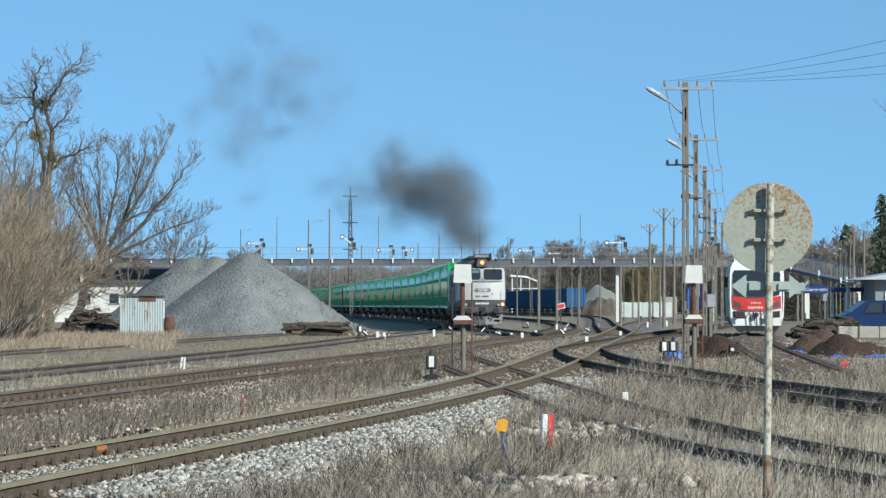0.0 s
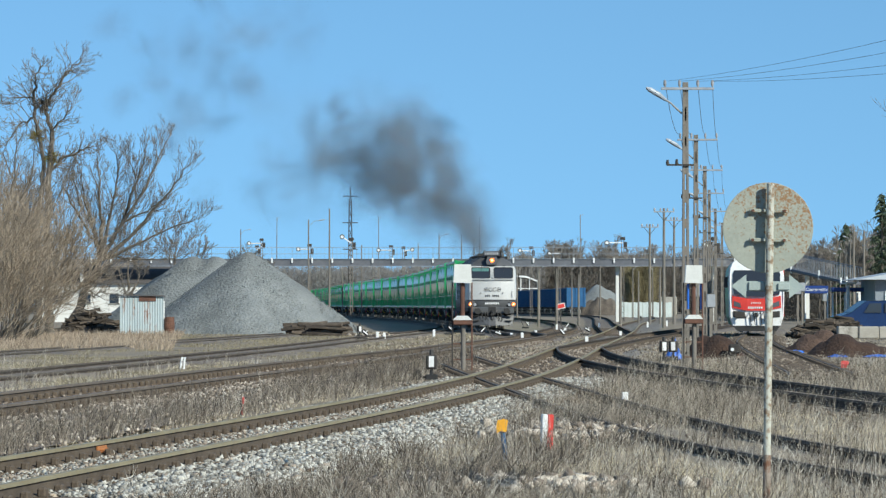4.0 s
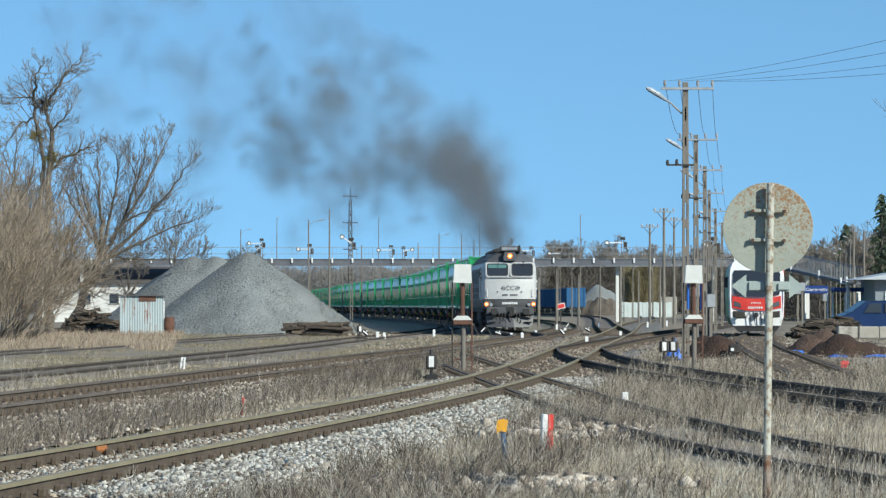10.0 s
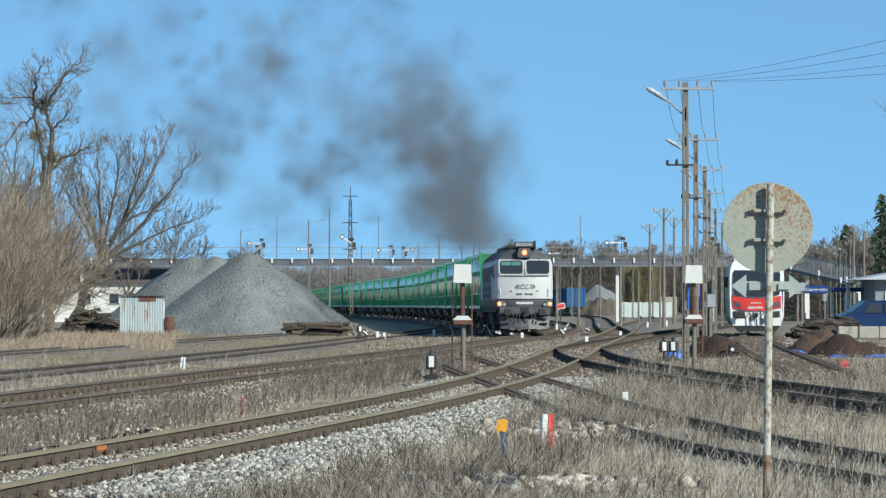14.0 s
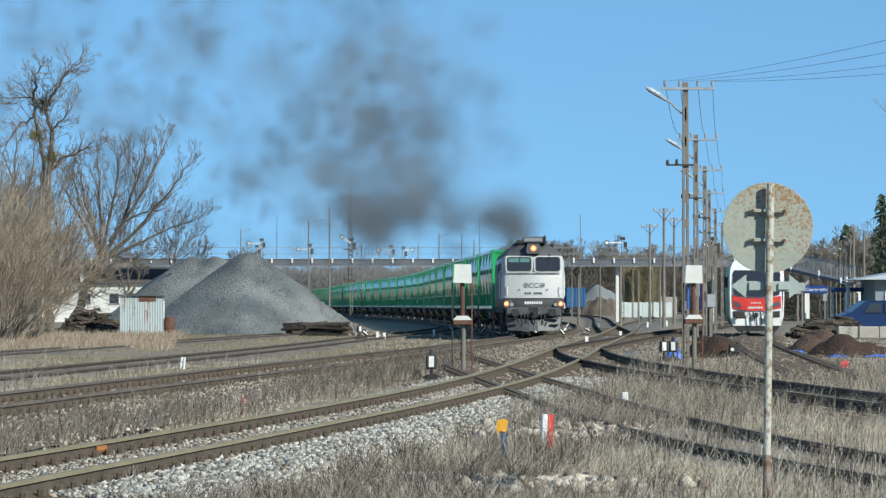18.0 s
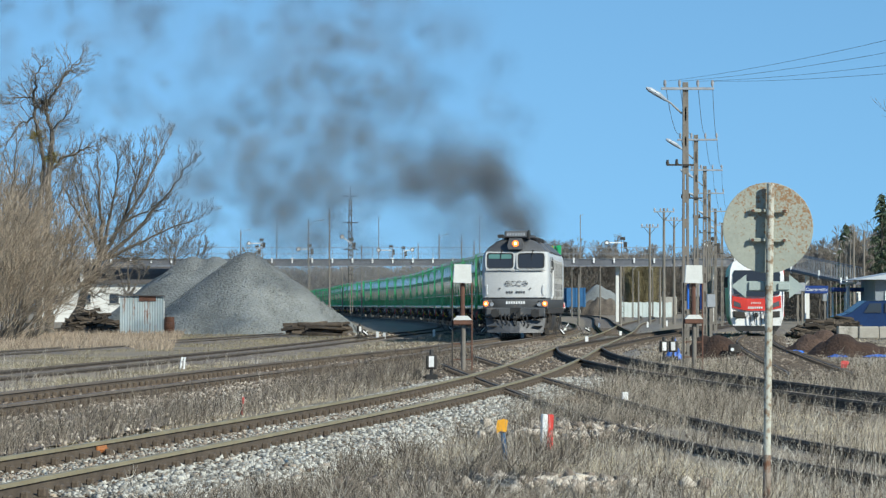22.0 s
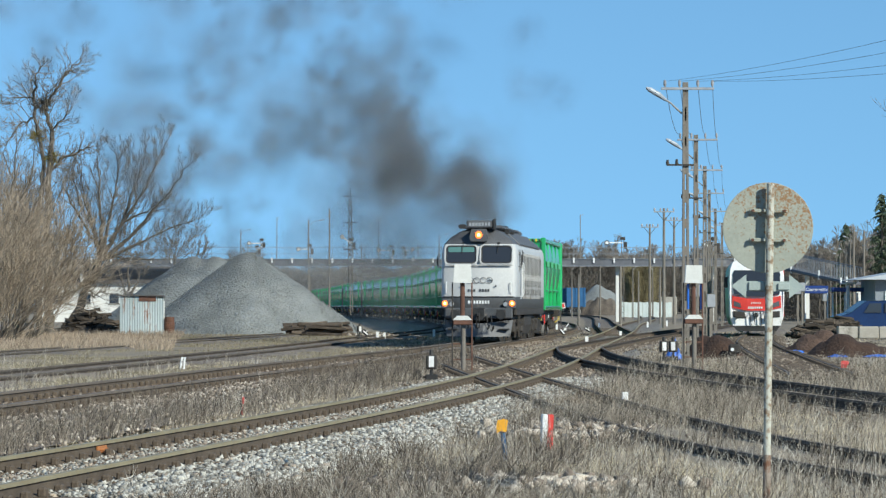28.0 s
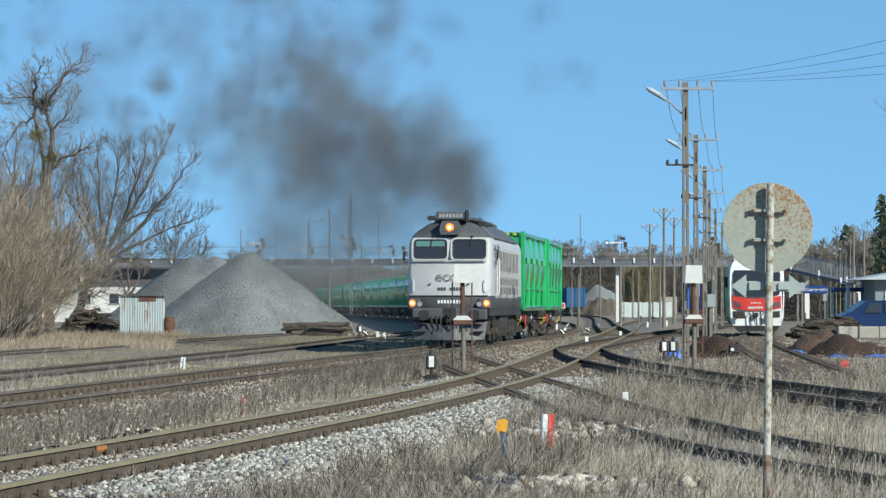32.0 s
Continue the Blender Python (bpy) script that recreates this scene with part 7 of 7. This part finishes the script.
# between the near track and the yard
edge = pts[(dist["near"] > 2.3 + 0.5 * wild) & (dist["way"] > 1.25) & (pts[:, 1] < 126)]
blades("dead_weeds", "grey-brown weeds between the tracks", edge[::2], 0.30, 0.0042, 0.5, "dead_stem", 14, 0.10)
blades("dead_weeds", "brown weeds between the tracks", edge[1::3], 0.42, 0.0035, 0.45, "weed", 28, 0.08)
pale = pts[base_ok & clumpy(pts, 0.6, -0.1, 41)][5::10]
blades("pale_stalks", "thin bleached stalks standing out of the weeds", pale, 0.40, 0.0025, 0.6, "pale_stem", 29)


def sprays(name, label, pts, height, width, mat, seed, lift=0.0):
    """Branching dead weeds: a bent stem with side shoots that fork upwards."""
    rng = np.random.default_rng(seed)
    segs = []
    for x, y in pts:
        h = height * rng.uniform(0.5, 1.15)
        d = np.array([rng.normal(0.08, 0.22), rng.normal(0, 0.2), 1.0])
        p = np.array([x, y, ground_z(x, y) + lift - 0.03])
        w = width * max(1.0, y / 60.0)
        for i in range(5):
            d = d + rng.normal(0, 0.13, 3)
            d /= np.linalg.norm(d)
            q = p + d * h / 5
            segs.append((p, q, w * (1.25 - 0.2 * i), w * (1.05 - 0.2 * i)))
            if i > 0:
                for k in range(rng.integers(1, 3)):
                    e = d + rng.normal(0, 0.55, 3) * np.array([1, 0.7, 0.4])
                    e[2] = abs(e[2]) + 0.25
                    e /= np.linalg.norm(e)
                    r = q + e * h * rng.uniform(0.16, 0.40)
                    segs.append((q, r, w * 0.75, w * 0.35))
                    if rng.random() < 0.5:
                        m_ = (q + r) / 2
                        segs.append((m_, m_ + (e + rng.normal(0, 0.4, 3)) * h * 0.13, w * 0.5, w * 0.3))
            p = q
    ob = new(name, tubes_mesh(name, segs, 3, M[mat]))
    return tagged(ob, label, "weeds", kind="stuff")


bushy = pts[base_ok & clumpy(pts, 0.55, 0.08, 51) & (np.abs(dist["cross"]) > 1.5)]
sprays("branching_weeds", "pale grey branching dead weeds standing in the grass", bushy[3::120], 0.50, 0.0030, "pale_twig", 52)
sprays("branching_weeds", "dark brown branching dead weeds standing in the grass", bushy[11::110], 0.48, 0.0034, "weed", 53)
gap = pts[(dist["near"] > 2.2) & (dist["way"] > 1.7) & (pts[:, 1] < 128) & (pts[:, 1] > 50)]
sprays("branching_weeds", "grey-brown branching weeds between the tracks", gap[::46], 0.45, 0.0034, "weed", 54, 0.06)
sprays("branching_weeds", "dark thicket of dead weeds beside the points", gap[(gap[:, 1] > 74) & (gap[:, 1] < 112)][2::9], 0.62, 0.0034, "weed", 56, 0.06)
sprays("branching_weeds", "pale branching weeds between the tracks", gap[4::150], 0.50, 0.0028, "pale_twig", 55, 0.06)
# low bushes of dead weeds: stems that fan out from one root
crng = np.random.default_rng(44)
roots = np.concatenate([pts[base_ok & (pts[:, 1] < 60) & (dist["near"] > -5.2)][::260], pts[base_ok & (pts[:, 1] < 70)][::700], pts[base_ok & (pts[:, 1] > 55) & (pts[:, 0] > 0)][::330]])
fans = []
for r in roots[:190]:
    k = int(crng.integers(30, 90))
    fans.append(r[None] + crng.normal(0, 0.10, (k, 2)))
blades("weed_bush", "dark grey-brown bushes of dead weeds", np.concatenate(fans), 0.46, 0.0042, 0.55, "weed", 19)
# thin grass over the far yard
frng = np.random.default_rng(8)
yp = wedge(60000, 84, 230, frng, 1.3)
yp = yp[(yp[:, 0] > -0.025 * yp[:, 1])]
dy_ = {k: near_path(w, yp) for k, w in (("way", WAY), ("near", NEAR), ("east", EAST), ("stub", STUB), ("cross", CROSS), ("side", SIDE))}
open_ = np.ones(len(yp), bool)
for k, d in dy_.items():
    open_ &= (np.abs(np.abs(d) - 0.7175) > 0.16) & ((np.abs(d) > 1.6) if k == "way" else True)
blades("yard_grass", "thin dry grass between the yard tracks", yp[open_ & clumpy(yp, 0.22, -0.08, 33)][:22000], 0.15, 0.007, 0.6, "dead_stem", 23)
blades("yard_grass", "thin pale grass between the yard tracks", yp[open_ & clumpy(yp, 0.3, 0.05, 35)][:12000], 0.11, 0.007, 0.6, "straw", 24)
# brown bushes between the near track and the yard
brush = []
for r in edge[::420]:
    k = int(crng.integers(50, 150))
    brush.append(r[None] + crng.normal(0, 0.22, (k, 2)) * np.array([[1.0, 1.6]]))
brush = np.concatenate(brush)
brush = brush[(near_path(NEAR, brush) > 1.9) & (near_path(WAY, brush) > 1.15)]
blades("weed_bush", "brown bushes of dead weeds between the tracks", brush, 0.50, 0.0038, 0.5, "weed", 37, 0.08)
# the western bank
rng = np.random.default_rng(6)
bank = wedge(200000, 77, 225, rng, 1.2)
db = {k: near_path(w, bank) for k, w in (("way", WAY), ("west", WEST), ("far", FARWEST))}
left = (db["way"] < -1.7) & (np.abs(np.abs(db["west"]) - 0.75) > 0.12) & (np.abs(np.abs(db["far"]) - 0.75) > 0.12)
blades("bank_grass", "thin yellow-green grass on the western bank", bank[left & clumpy(bank, 0.25, -0.1, 2)][:60000], 0.13, 0.0042, 0.5, "green_grass", 15)
reed = (bank[:, 1] > 137) & (bank[:, 0] < -0.064 * bank[:, 1] - 1.2) & left
reed &= clumpy(bank, 0.3, -0.15, 21)
blades("dry_reeds", "dry reddish straw along the scrub", bank[reed][:34000], 0.42, 0.0042, 0.4, "reed", 16)

# ---- loose stones ----
stones("ballast_stone", 60000, on_bed(NEAR, 14, NEAR.s_of_y(87.06), -3.9, 2.3, 0.9, 0.72), (0.035, 0.115), M["stone"], "loose pale crushed stones of the track bed")
stones("ballast_stone", 9000, on_bed(NEAR, 14, NEAR.s_of_y(87.06), -3.9, 2.3, 0.92, 0.72), (0.035, 0.11), M["stone_brown"], "brownish crushed stones of the track bed")
stones("ballast_stone", 11000, on_bed(NEAR, 14, NEAR.s_of_y(81.45), -0.66, 0.66), (0.03, 0.085), M["stone"], "pale stones between the rails")
stones("ballast_stone", 11001, on_bed(NEAR, 14, NEAR.s_of_y(81.45), -0.66, 0.66), (0.03, 0.085), M["stone_brown"], "brown-stained stones between the rails")
stones("ballast_stone", 9000, on_bed(WAY, WAY.s_of_y(165.7), WAY.s_of_y(58.98), -1.5, 1.6), (0.05, 0.10), M["stone_brown"], "brown-stained stones of the yard track")
stones("ballast_stone", 3000, on_bed(WAY, WAY.s_of_y(84), WAY.s_of_y(38), 0.8, 3.0), (0.04, 0.10), M["rubble"], "pale broken stones between the tracks")


def yard(i):
    y = 84 + 130 * random.random() ** 1.6
    x = random.uniform(-0.02, 0.10) * y
    return x, y, ground_z(x, y) + random.uniform(0.0, 0.05)


def track_bed(way, y0, y1):
    a, c = sorted((way.s_of_y(y0), way.s_of_y(y1)))
    return on_bed(way, a, c, -1.5, 1.5)


stones("yard_stone", 9000, yard, (0.05, 0.12), M["stone_brown"], "scattered brownish stones of the yard")
stones("yard_stone", 1600, yard, (0.05, 0.13), M["stone"], "scattered pale stones of the yard")
for w_, y0, y1, n_ in ((NEAR, 87, 150, 3600), (SIDE, 60, 125, 1600), (EAST, 127, 190, 1500), (STUB, 90, 180, 1500), (CROSS, 68, 130, 2000)):
    stones("ballast_stone", n_, track_bed(w_, y0, y1), (0.05, 0.11), M["stone_brown"], "loose brownish stones of the yard tracks")


def rubble_at(cx, cy, sx, sy, up=0.0):
    def place(i):
        x, y = random.gauss(cx, sx), random.gauss(cy, sy)
        return x, y, ground_z(x, y) + up + random.uniform(0.0, 0.06)
    return place


stones("rubble_stone", 420, rubble_at(0.75, 36.6, 0.65, 0.6, 0.10), (0.07, 0.24), M["rubble"], "pale broken stones heaped in the grass")
stones("rubble_stone", 360, rubble_at(1.75, 52.0, 0.5, 1.6, 0.09), (0.06, 0.24), M["rubble"], "pale broken stones beside the boundary post")
stones("rubble_stone", 160, rubble_at(-1.7, 32.6, 0.9, 0.35, 0.03), (0.07, 0.18), M["rubble"], "pale broken stones at the ballast foot")
stones("rubble_stone", 160, rubble_at(3.4, 85.0, 0.35, 3.0), (0.05, 0.14), M["rubble"], "pale stones in the gap of the crossing")


stones("rubble_stone", 90, rubble_at(-3.6, 196.5, 0.7, 1.6, 0.05), (0.10, 0.30), M["rubble"], "pale broken stones at the foot of the gravel heap")


def on_heap(i):
    a, r = random.uniform(0, 2 * math.pi), 6.9 * math.sqrt(random.random())
    x, y = r * math.cos(a), r * math.sin(a)
    return -11.6 + x, 221.8 + y, -0.07 + 5.15 * (1 - r / 7.0) + 0.02


stones("heap_stone", 9000, on_heap, (0.035, 0.09), M["grey_stone"], "loose stones on the gravel heap")


# ---- diesel smoke: soft flakes gathered into rigid puffs that drift apart ----
scene.cycles.transparent_max_bounces = 256


def smoke_material(name, colour, thick, grain=0.75):
    m = bpy.data.materials.new(name)
    m.use_nodes = True
    n, l = m.node_tree.nodes, m.node_tree.links
    b = n["Principled BSDF"]
    b.inputs["Base Color"].default_value = (*colour, 1)
    b.inputs["Roughness"].default_value = 1.0
    b.inputs["Specular IOR Level"].default_value = 0.0
    at = n.new("ShaderNodeAttribute")
    at.attribute_name = "thick"
    mul = n.new("ShaderNodeMath")
    mul.operation = "MULTIPLY"
    mul.inputs[1].default_value = thick
    co = n.new("ShaderNodeTexCoord")
    no = n.new("ShaderNodeTexNoise")
    no.inputs["Scale"].default_value = grain
    no.inputs["Detail"].default_value = 3.0
    no.inputs["Roughness"].default_value = 0.55
    mp = n.new("ShaderNodeMapRange")
    mp.inputs["From Min"].default_value = 0.34
    mp.inputs["From Max"].default_value = 0.66
    mp.inputs["To Min"].default_value = 0.4
    mp.inputs["To Max"].default_value = 1.3
    wear = n.new("ShaderNodeMath")
    wear.operation = "MULTIPLY"
    l.new(co.outputs["Object"], no.inputs["Vector"])
    l.new(no.outputs["Fac"], mp.inputs["Value"])
    l.new(mp.outputs[0], wear.inputs[1])
    l.new(at.outputs["Fac"], wear.inputs[0])
    l.new(wear.outputs[0], mul.inputs[0])
    l.new(mul.outputs[0], b.inputs["Alpha"])
    return m


PUFF = smoke_material("smoke", (0.112, 0.12, 0.128), 0.17)
CLOUD = smoke_material("spread_smoke", (0.122, 0.134, 0.146), 0.11, 0.5)
HAZE = smoke_material("faint_smoke", (0.135, 0.148, 0.16), 0.05, 0.4)


def puff_mesh(size, n, flake, mat, seed):
    """Soft-edged flakes strewn in an ellipsoid of the given half axes."""
    rng = np.random.default_rng(seed)
    c = rng.normal(0, 1, (n, 3))
    c = c / np.linalg.norm(c, axis=1, keepdims=True) * rng.random((n, 1)) ** 0.5 * (np.array(size) - flake * 0.85)
    nor = rng.normal(0, 0.36, (n, 3)) + np.array((1.0, 0, 0))
    nor /= np.linalg.norm(nor, axis=1, keepdims=True)
    u = np.cross(nor, rng.normal(0, 1, (n, 3)))
    u /= np.linalg.norm(u, axis=1, keepdims=True)
    w = np.cross(nor, u)
    fr = flake * rng.uniform(0.6, 1.1, n)
    k = 12
    a = 2 * np.pi * np.arange(k) / k
    wob = 1 + 0.16 * np.sin(a[None] * 2 + rng.uniform(0, 6, (n, 1))) + 0.10 * np.sin(a[None] * 3 + rng.uniform(0, 6, (n, 1)))
    rim = c[:, None] + (u[:, None] * np.cos(a)[None, :, None] + w[:, None] * np.sin(a)[None, :, None]) * (fr[:, None] * wob)[:, :, None]
    levels = ((0.2, 0.92), (0.4, 0.72), (0.6, 0.44), (0.8, 0.16), (1.0, 0.0))
    v = np.concatenate([c[:, None]] + [c[:, None] + (rim - c[:, None]) * q for q, o in levels], axis=1)
    f = []
    for i in range(k):
        j = (i + 1) % k
        f.append((0, 1 + i, 1 + j))
        for g in range(4):
            p = 1 + g * k
            f += [(p + i, p + k + i, p + k + j), (p + i, p + k + j, p + j)]
    f = (np.array(f)[None] + (np.arange(n) * (1 + 5 * k))[:, None, None]).reshape(-1, 3)
    me = np_mesh("smoke_puff", v.reshape(-1, 3), f, mat)
    val = np.tile(np.concatenate([[1.0]] + [np.full(k, o) for q, o in levels]), n)
    at = me.attributes.new("thick", "FLOAT", "POINT")
    at.data.foreach_set("value", val.astype(np.float32))
    return me


PUFFS = [puff_mesh((1.5, 1.45, 1.45), 2, 1.25, PUFF, 10 + i) for i in range(12)]
CLOUDS = [puff_mesh((2.6, 2.3, 2.4), 2, 2.1, CLOUD, 50 + i) for i in range(14)]
HAZES = [puff_mesh((3.8, 4.2, 4.2), 3, 3.4, HAZE, 70 + i) for i in range(8)]
plume = thing("exhaust_smoke", "dark grey diesel smoke drifting up from the locomotive", "smoke")
STACK = Vector((-0.6, 0, 4.55))


# ---- what moves ----
TIMES = [0, 3, 6, 9, 12, 14.5, 17, 19, 21, 24, 28, 30, 32]
FRONT_Y = [235.77, 226.37, 217.38, 208.39, 197.72, 189.01, 180.03, 173.29, 166.12, 157, 143.23, 136.49, 129.19]


def front_s(t):
    """How far the train's front has come along its way."""
    return float(np.interp(t, FINE_T, FINE_S))


k = np.polyfit(TIMES, [WAY.s_of_y(y) for y in FRONT_Y], 4)
FINE_T = np.linspace(-1, 33, 341)
FINE_S = np.polyval(k, FINE_T)


def pose_on_way(s, pivot, dx=0.0):
    a, b_ = WAY.at(s + pivot), WAY.at(s - pivot)
    c = (a + b_) / 2
    h = math.atan2(a[1] - b_[1], a[0] - b_[0])
    return pose(c[0], c[1], 0.2, 0, 0, math.degrees(h)) @ pose(dx, 0, 0)


def motions():
    steps = [i * 1.0 for i in range(33)]
    for ob, front, pivot, axles, r in train:
        dx = 0.0 if axles else r
        walk(ob, [(t, pose_on_way(front_s(t) - front + 0.4, pivot, dx)) for t in steps])
        start = front_s(0)
        for w, x in axles:
            fine = [i * 0.25 for i in range(129)]
            rows = []
            for t in fine:
                turn = math.degrees((front_s(t) - start) / r)
                rows.append((t, Matrix.Translation((x, 0, r)) @ Matrix.Rotation(radians(turn), 4, "Y")))
            if front < 75:
                walk(w, rows)
    for ob, rows in smoke_rows:
        walk(ob, rows)


def loco_at(t):
    return pose_on_way(front_s(t) - 8.875 + 0.4, 4.3)


# When the smoke left the stack: wide clouds a second, drift across and rise (metres a second), first leap (metres), spread.
BREATH = [(-20, 1, 1.10, 0.80, 2.6, 1.0), (-16.2, 0.5, 1.10, 0.80, 2.6, 0.9), (-16, 8, 1.10, 0.82, 2.6, 0.35), (-14.2, 8, 1.10, 0.82, 2.6, 0.35), (-14, 0.5, 1.0, 0.7, 2.6, 1.2), (-5.6, 0.5, 0.9, 0.68, 2.4, 1.2),
          (-5.0, 15, 0.95, 0.70, 2.6, 0.82), (-1.6, 15, 0.85, 0.66, 2.6, 0.82), (-0.6, 9, 0.75, 0.50, 2.3, 0.8), (2.6, 2.5, 0.55, 0.40, 1.8, 0.7), (3.2, 6, 0.25, 0.80, 1.8, 0.65), (4.5, 8, 0.16, 0.95, 1.8, 0.7), (6.5, 9, 0.26, 0.80, 1.8, 0.85),
          (8.5, 9, 0.45, 0.55, 1.8, 0.95), (10.5, 9, 0.65, 0.42, 1.6, 0.95), (11.8, 7, 0.90, 0.36, 1.4, 0.8), (13.2, 8, 1.20, 0.34, 1.0, 0.6), (16.6, 8, 0.95, 0.42, 1.2, 0.6), (17.6, 7, 0.75, 0.47, 1.6, 0.5),
          (19.0, 7.5, 0.80, 0.52, 2.0, 0.5), (21.5, 5.5, 0.92, 0.38, 2.0, 0.62), (24.0, 4.5, 1.06, 0.32, 2.0, 0.68), (27.0, 5.2, 1.05, 0.33, 2.0, 0.75), (29.5, 6, 1.05, 0.40, 2.1, 0.75), (33.0, 6.5, 1.0, 0.44, 2.1, 0.75)]


def gust(t):
    """How far the wind has carried all smoke since it freshened."""
    return 0.45 * min(6.0, max(0.0, t - 13.0))


def breath(te):
    return [float(np.interp(te, [r[0] for r in BREATH], [r[k] for r in BREATH])) for k in range(1, 6)]


def smoke_paths():
    """All pieces wait in the engine room, leave by the stack and drift apart, burst by burst."""
    rng = random.Random(4)
    rows_of = []
    te, due_cloud, due_haze, due_puff, due_veil, swirl, burst = -20.0, 0.0, 0.0, 0.0, 0.0, Vector(), -99.0
    while te < 32.0:
        rate, wind, rise, leap, spread = breath(te)
        if te - burst > 0.8:
            burst = te
            swirl = Vector((rng.gauss(0, 0.20), rng.gauss(0, 0.15), rng.gauss(0, 0.16)))
        due_cloud += rate * 0.125
        due_haze += rate * 0.125 * (0.34 if te < 12 else 0.16 + 0.16 * sm((te - 17) / 6))
        due_puff += 0.125 * (min(5.0, 2.0 + rate * 0.25) + 3.0 * sm((te - 18) / 4) if te > -6 else 0.0)
        due_veil += 0.125 * 1.5 * sm((te - 12) / 6)
        order = ["cloud"] * int(due_cloud) + ["haze"] * int(due_haze) + ["puff"] * int(due_puff) + ["veil"] * int(due_veil)
        due_cloud, due_haze, due_puff, due_veil = due_cloud % 1, due_haze % 1, due_puff % 1, due_veil % 1
        for kind in order:
            puff = kind == "puff"
            ob = part("smoke_" + kind, rng.choice({"puff": PUFFS, "cloud": CLOUDS, "haze": HAZES, "veil": HAZES}[kind]), None, plume)
            way = Vector((rng.gauss(0, 0.92), rng.gauss(0, 0.8), rng.gauss(0, 0.85 + 0.35 * sm((te - 22) / 3))))
            if way.length > 1.9:
                way *= 1.9 / way.length
            if puff:
                way *= 0.6
            spin = [rng.choice((-1, 1)) * rng.uniform(30, 85), rng.uniform(-14, 14), rng.uniform(-14, 14)]
            t0 = te + rng.uniform(0, 0.125)
            late = {"puff": 0.0, "cloud": 0.8, "haze": 3.0, "veil": 3.0}[kind]
            home = loco_at(max(t0, -0.9))
            face = home.to_quaternion().to_matrix().to_4x4()
            base = home @ STACK
            if t0 < -0.9:
                base += Vector((0.04 * (t0 + 0.9), -2.0 * (t0 + 0.9), 0))
            wait = Vector((-0.6 + rng.uniform(-3.0, 3.0), 0, 2.75 if puff else -4.2))
            out = t0 + late
            lie = pose(0, 0, 0) if puff else pose(0, 0, 0, 0, 85, 0)
            rows = [(q * 2.0, loco_at(q * 2.0) @ Matrix.Translation(wait) @ lie) for q in range(17) if q * 2.0 < out - 0.9]
            if out - 0.4 > 0:
                rows.append((out - 0.4, loco_at(out - 0.4) @ Matrix.Translation((-0.6, 0, wait.z)) @ lie))
            ages = [late, late + 0.4, 1.4, 2.0, 2.8, 3.8, 5.5, 8, 11, 15, 20, 26, 33, 42, 57]
            marks = sorted({max(0.0, t0 + a) for a in ages if a >= late and t0 + a > 0} | ({0.0} if out <= 0 else set()))
            for t in marks:
                a = t - t0
                grow = spread * (0.06 + 1.0 * (1 - math.exp(-a / 1.6)) + 0.15 * a + (0.15 if te < 1 and a < 13 else 0.28) * max(0.0, a - 4.5))
                p = base + Vector((-wind * (a - 0.5 * (1 - math.exp(-a / 0.5))), 0.12 * a, leap * (1 - math.exp(-a / 1.4)) + rise * 22 * (1 - math.exp(-a / 22))))
                p.x -= gust(t) - gust(t0)
                if kind == "haze":
                    p.z -= 0.6 + 2.2 * sm((te - 12) / 10)
                p += way * grow + swirl * (1 - math.exp(-a / 4.0)) * 5.0
                if kind == "veil":
                    p = base + Vector((-0.8 * a - 1.0 + way.x * 1.6, 0.12 * a, -1.0 + way.z * 1.1))
                turn = 1 - math.exp(-a / 3.0)
                rows.append((t, Matrix.Translation(p) @ face @ pose(0, 0, 0, *[q * turn for q in spin])))
                if t > 32:
                    break
            if rows[-1][0] < 32:
                rows.append((32.0, rows[-1][1]))
            if rows[0][0] > 0:
                rows.insert(0, (0.0, loco_at(0) @ Matrix.Translation(wait) @ lie))
            rows_of.append((ob, rows))
        te += 0.125
    return rows_of


smoke_rows = smoke_paths()
motions()
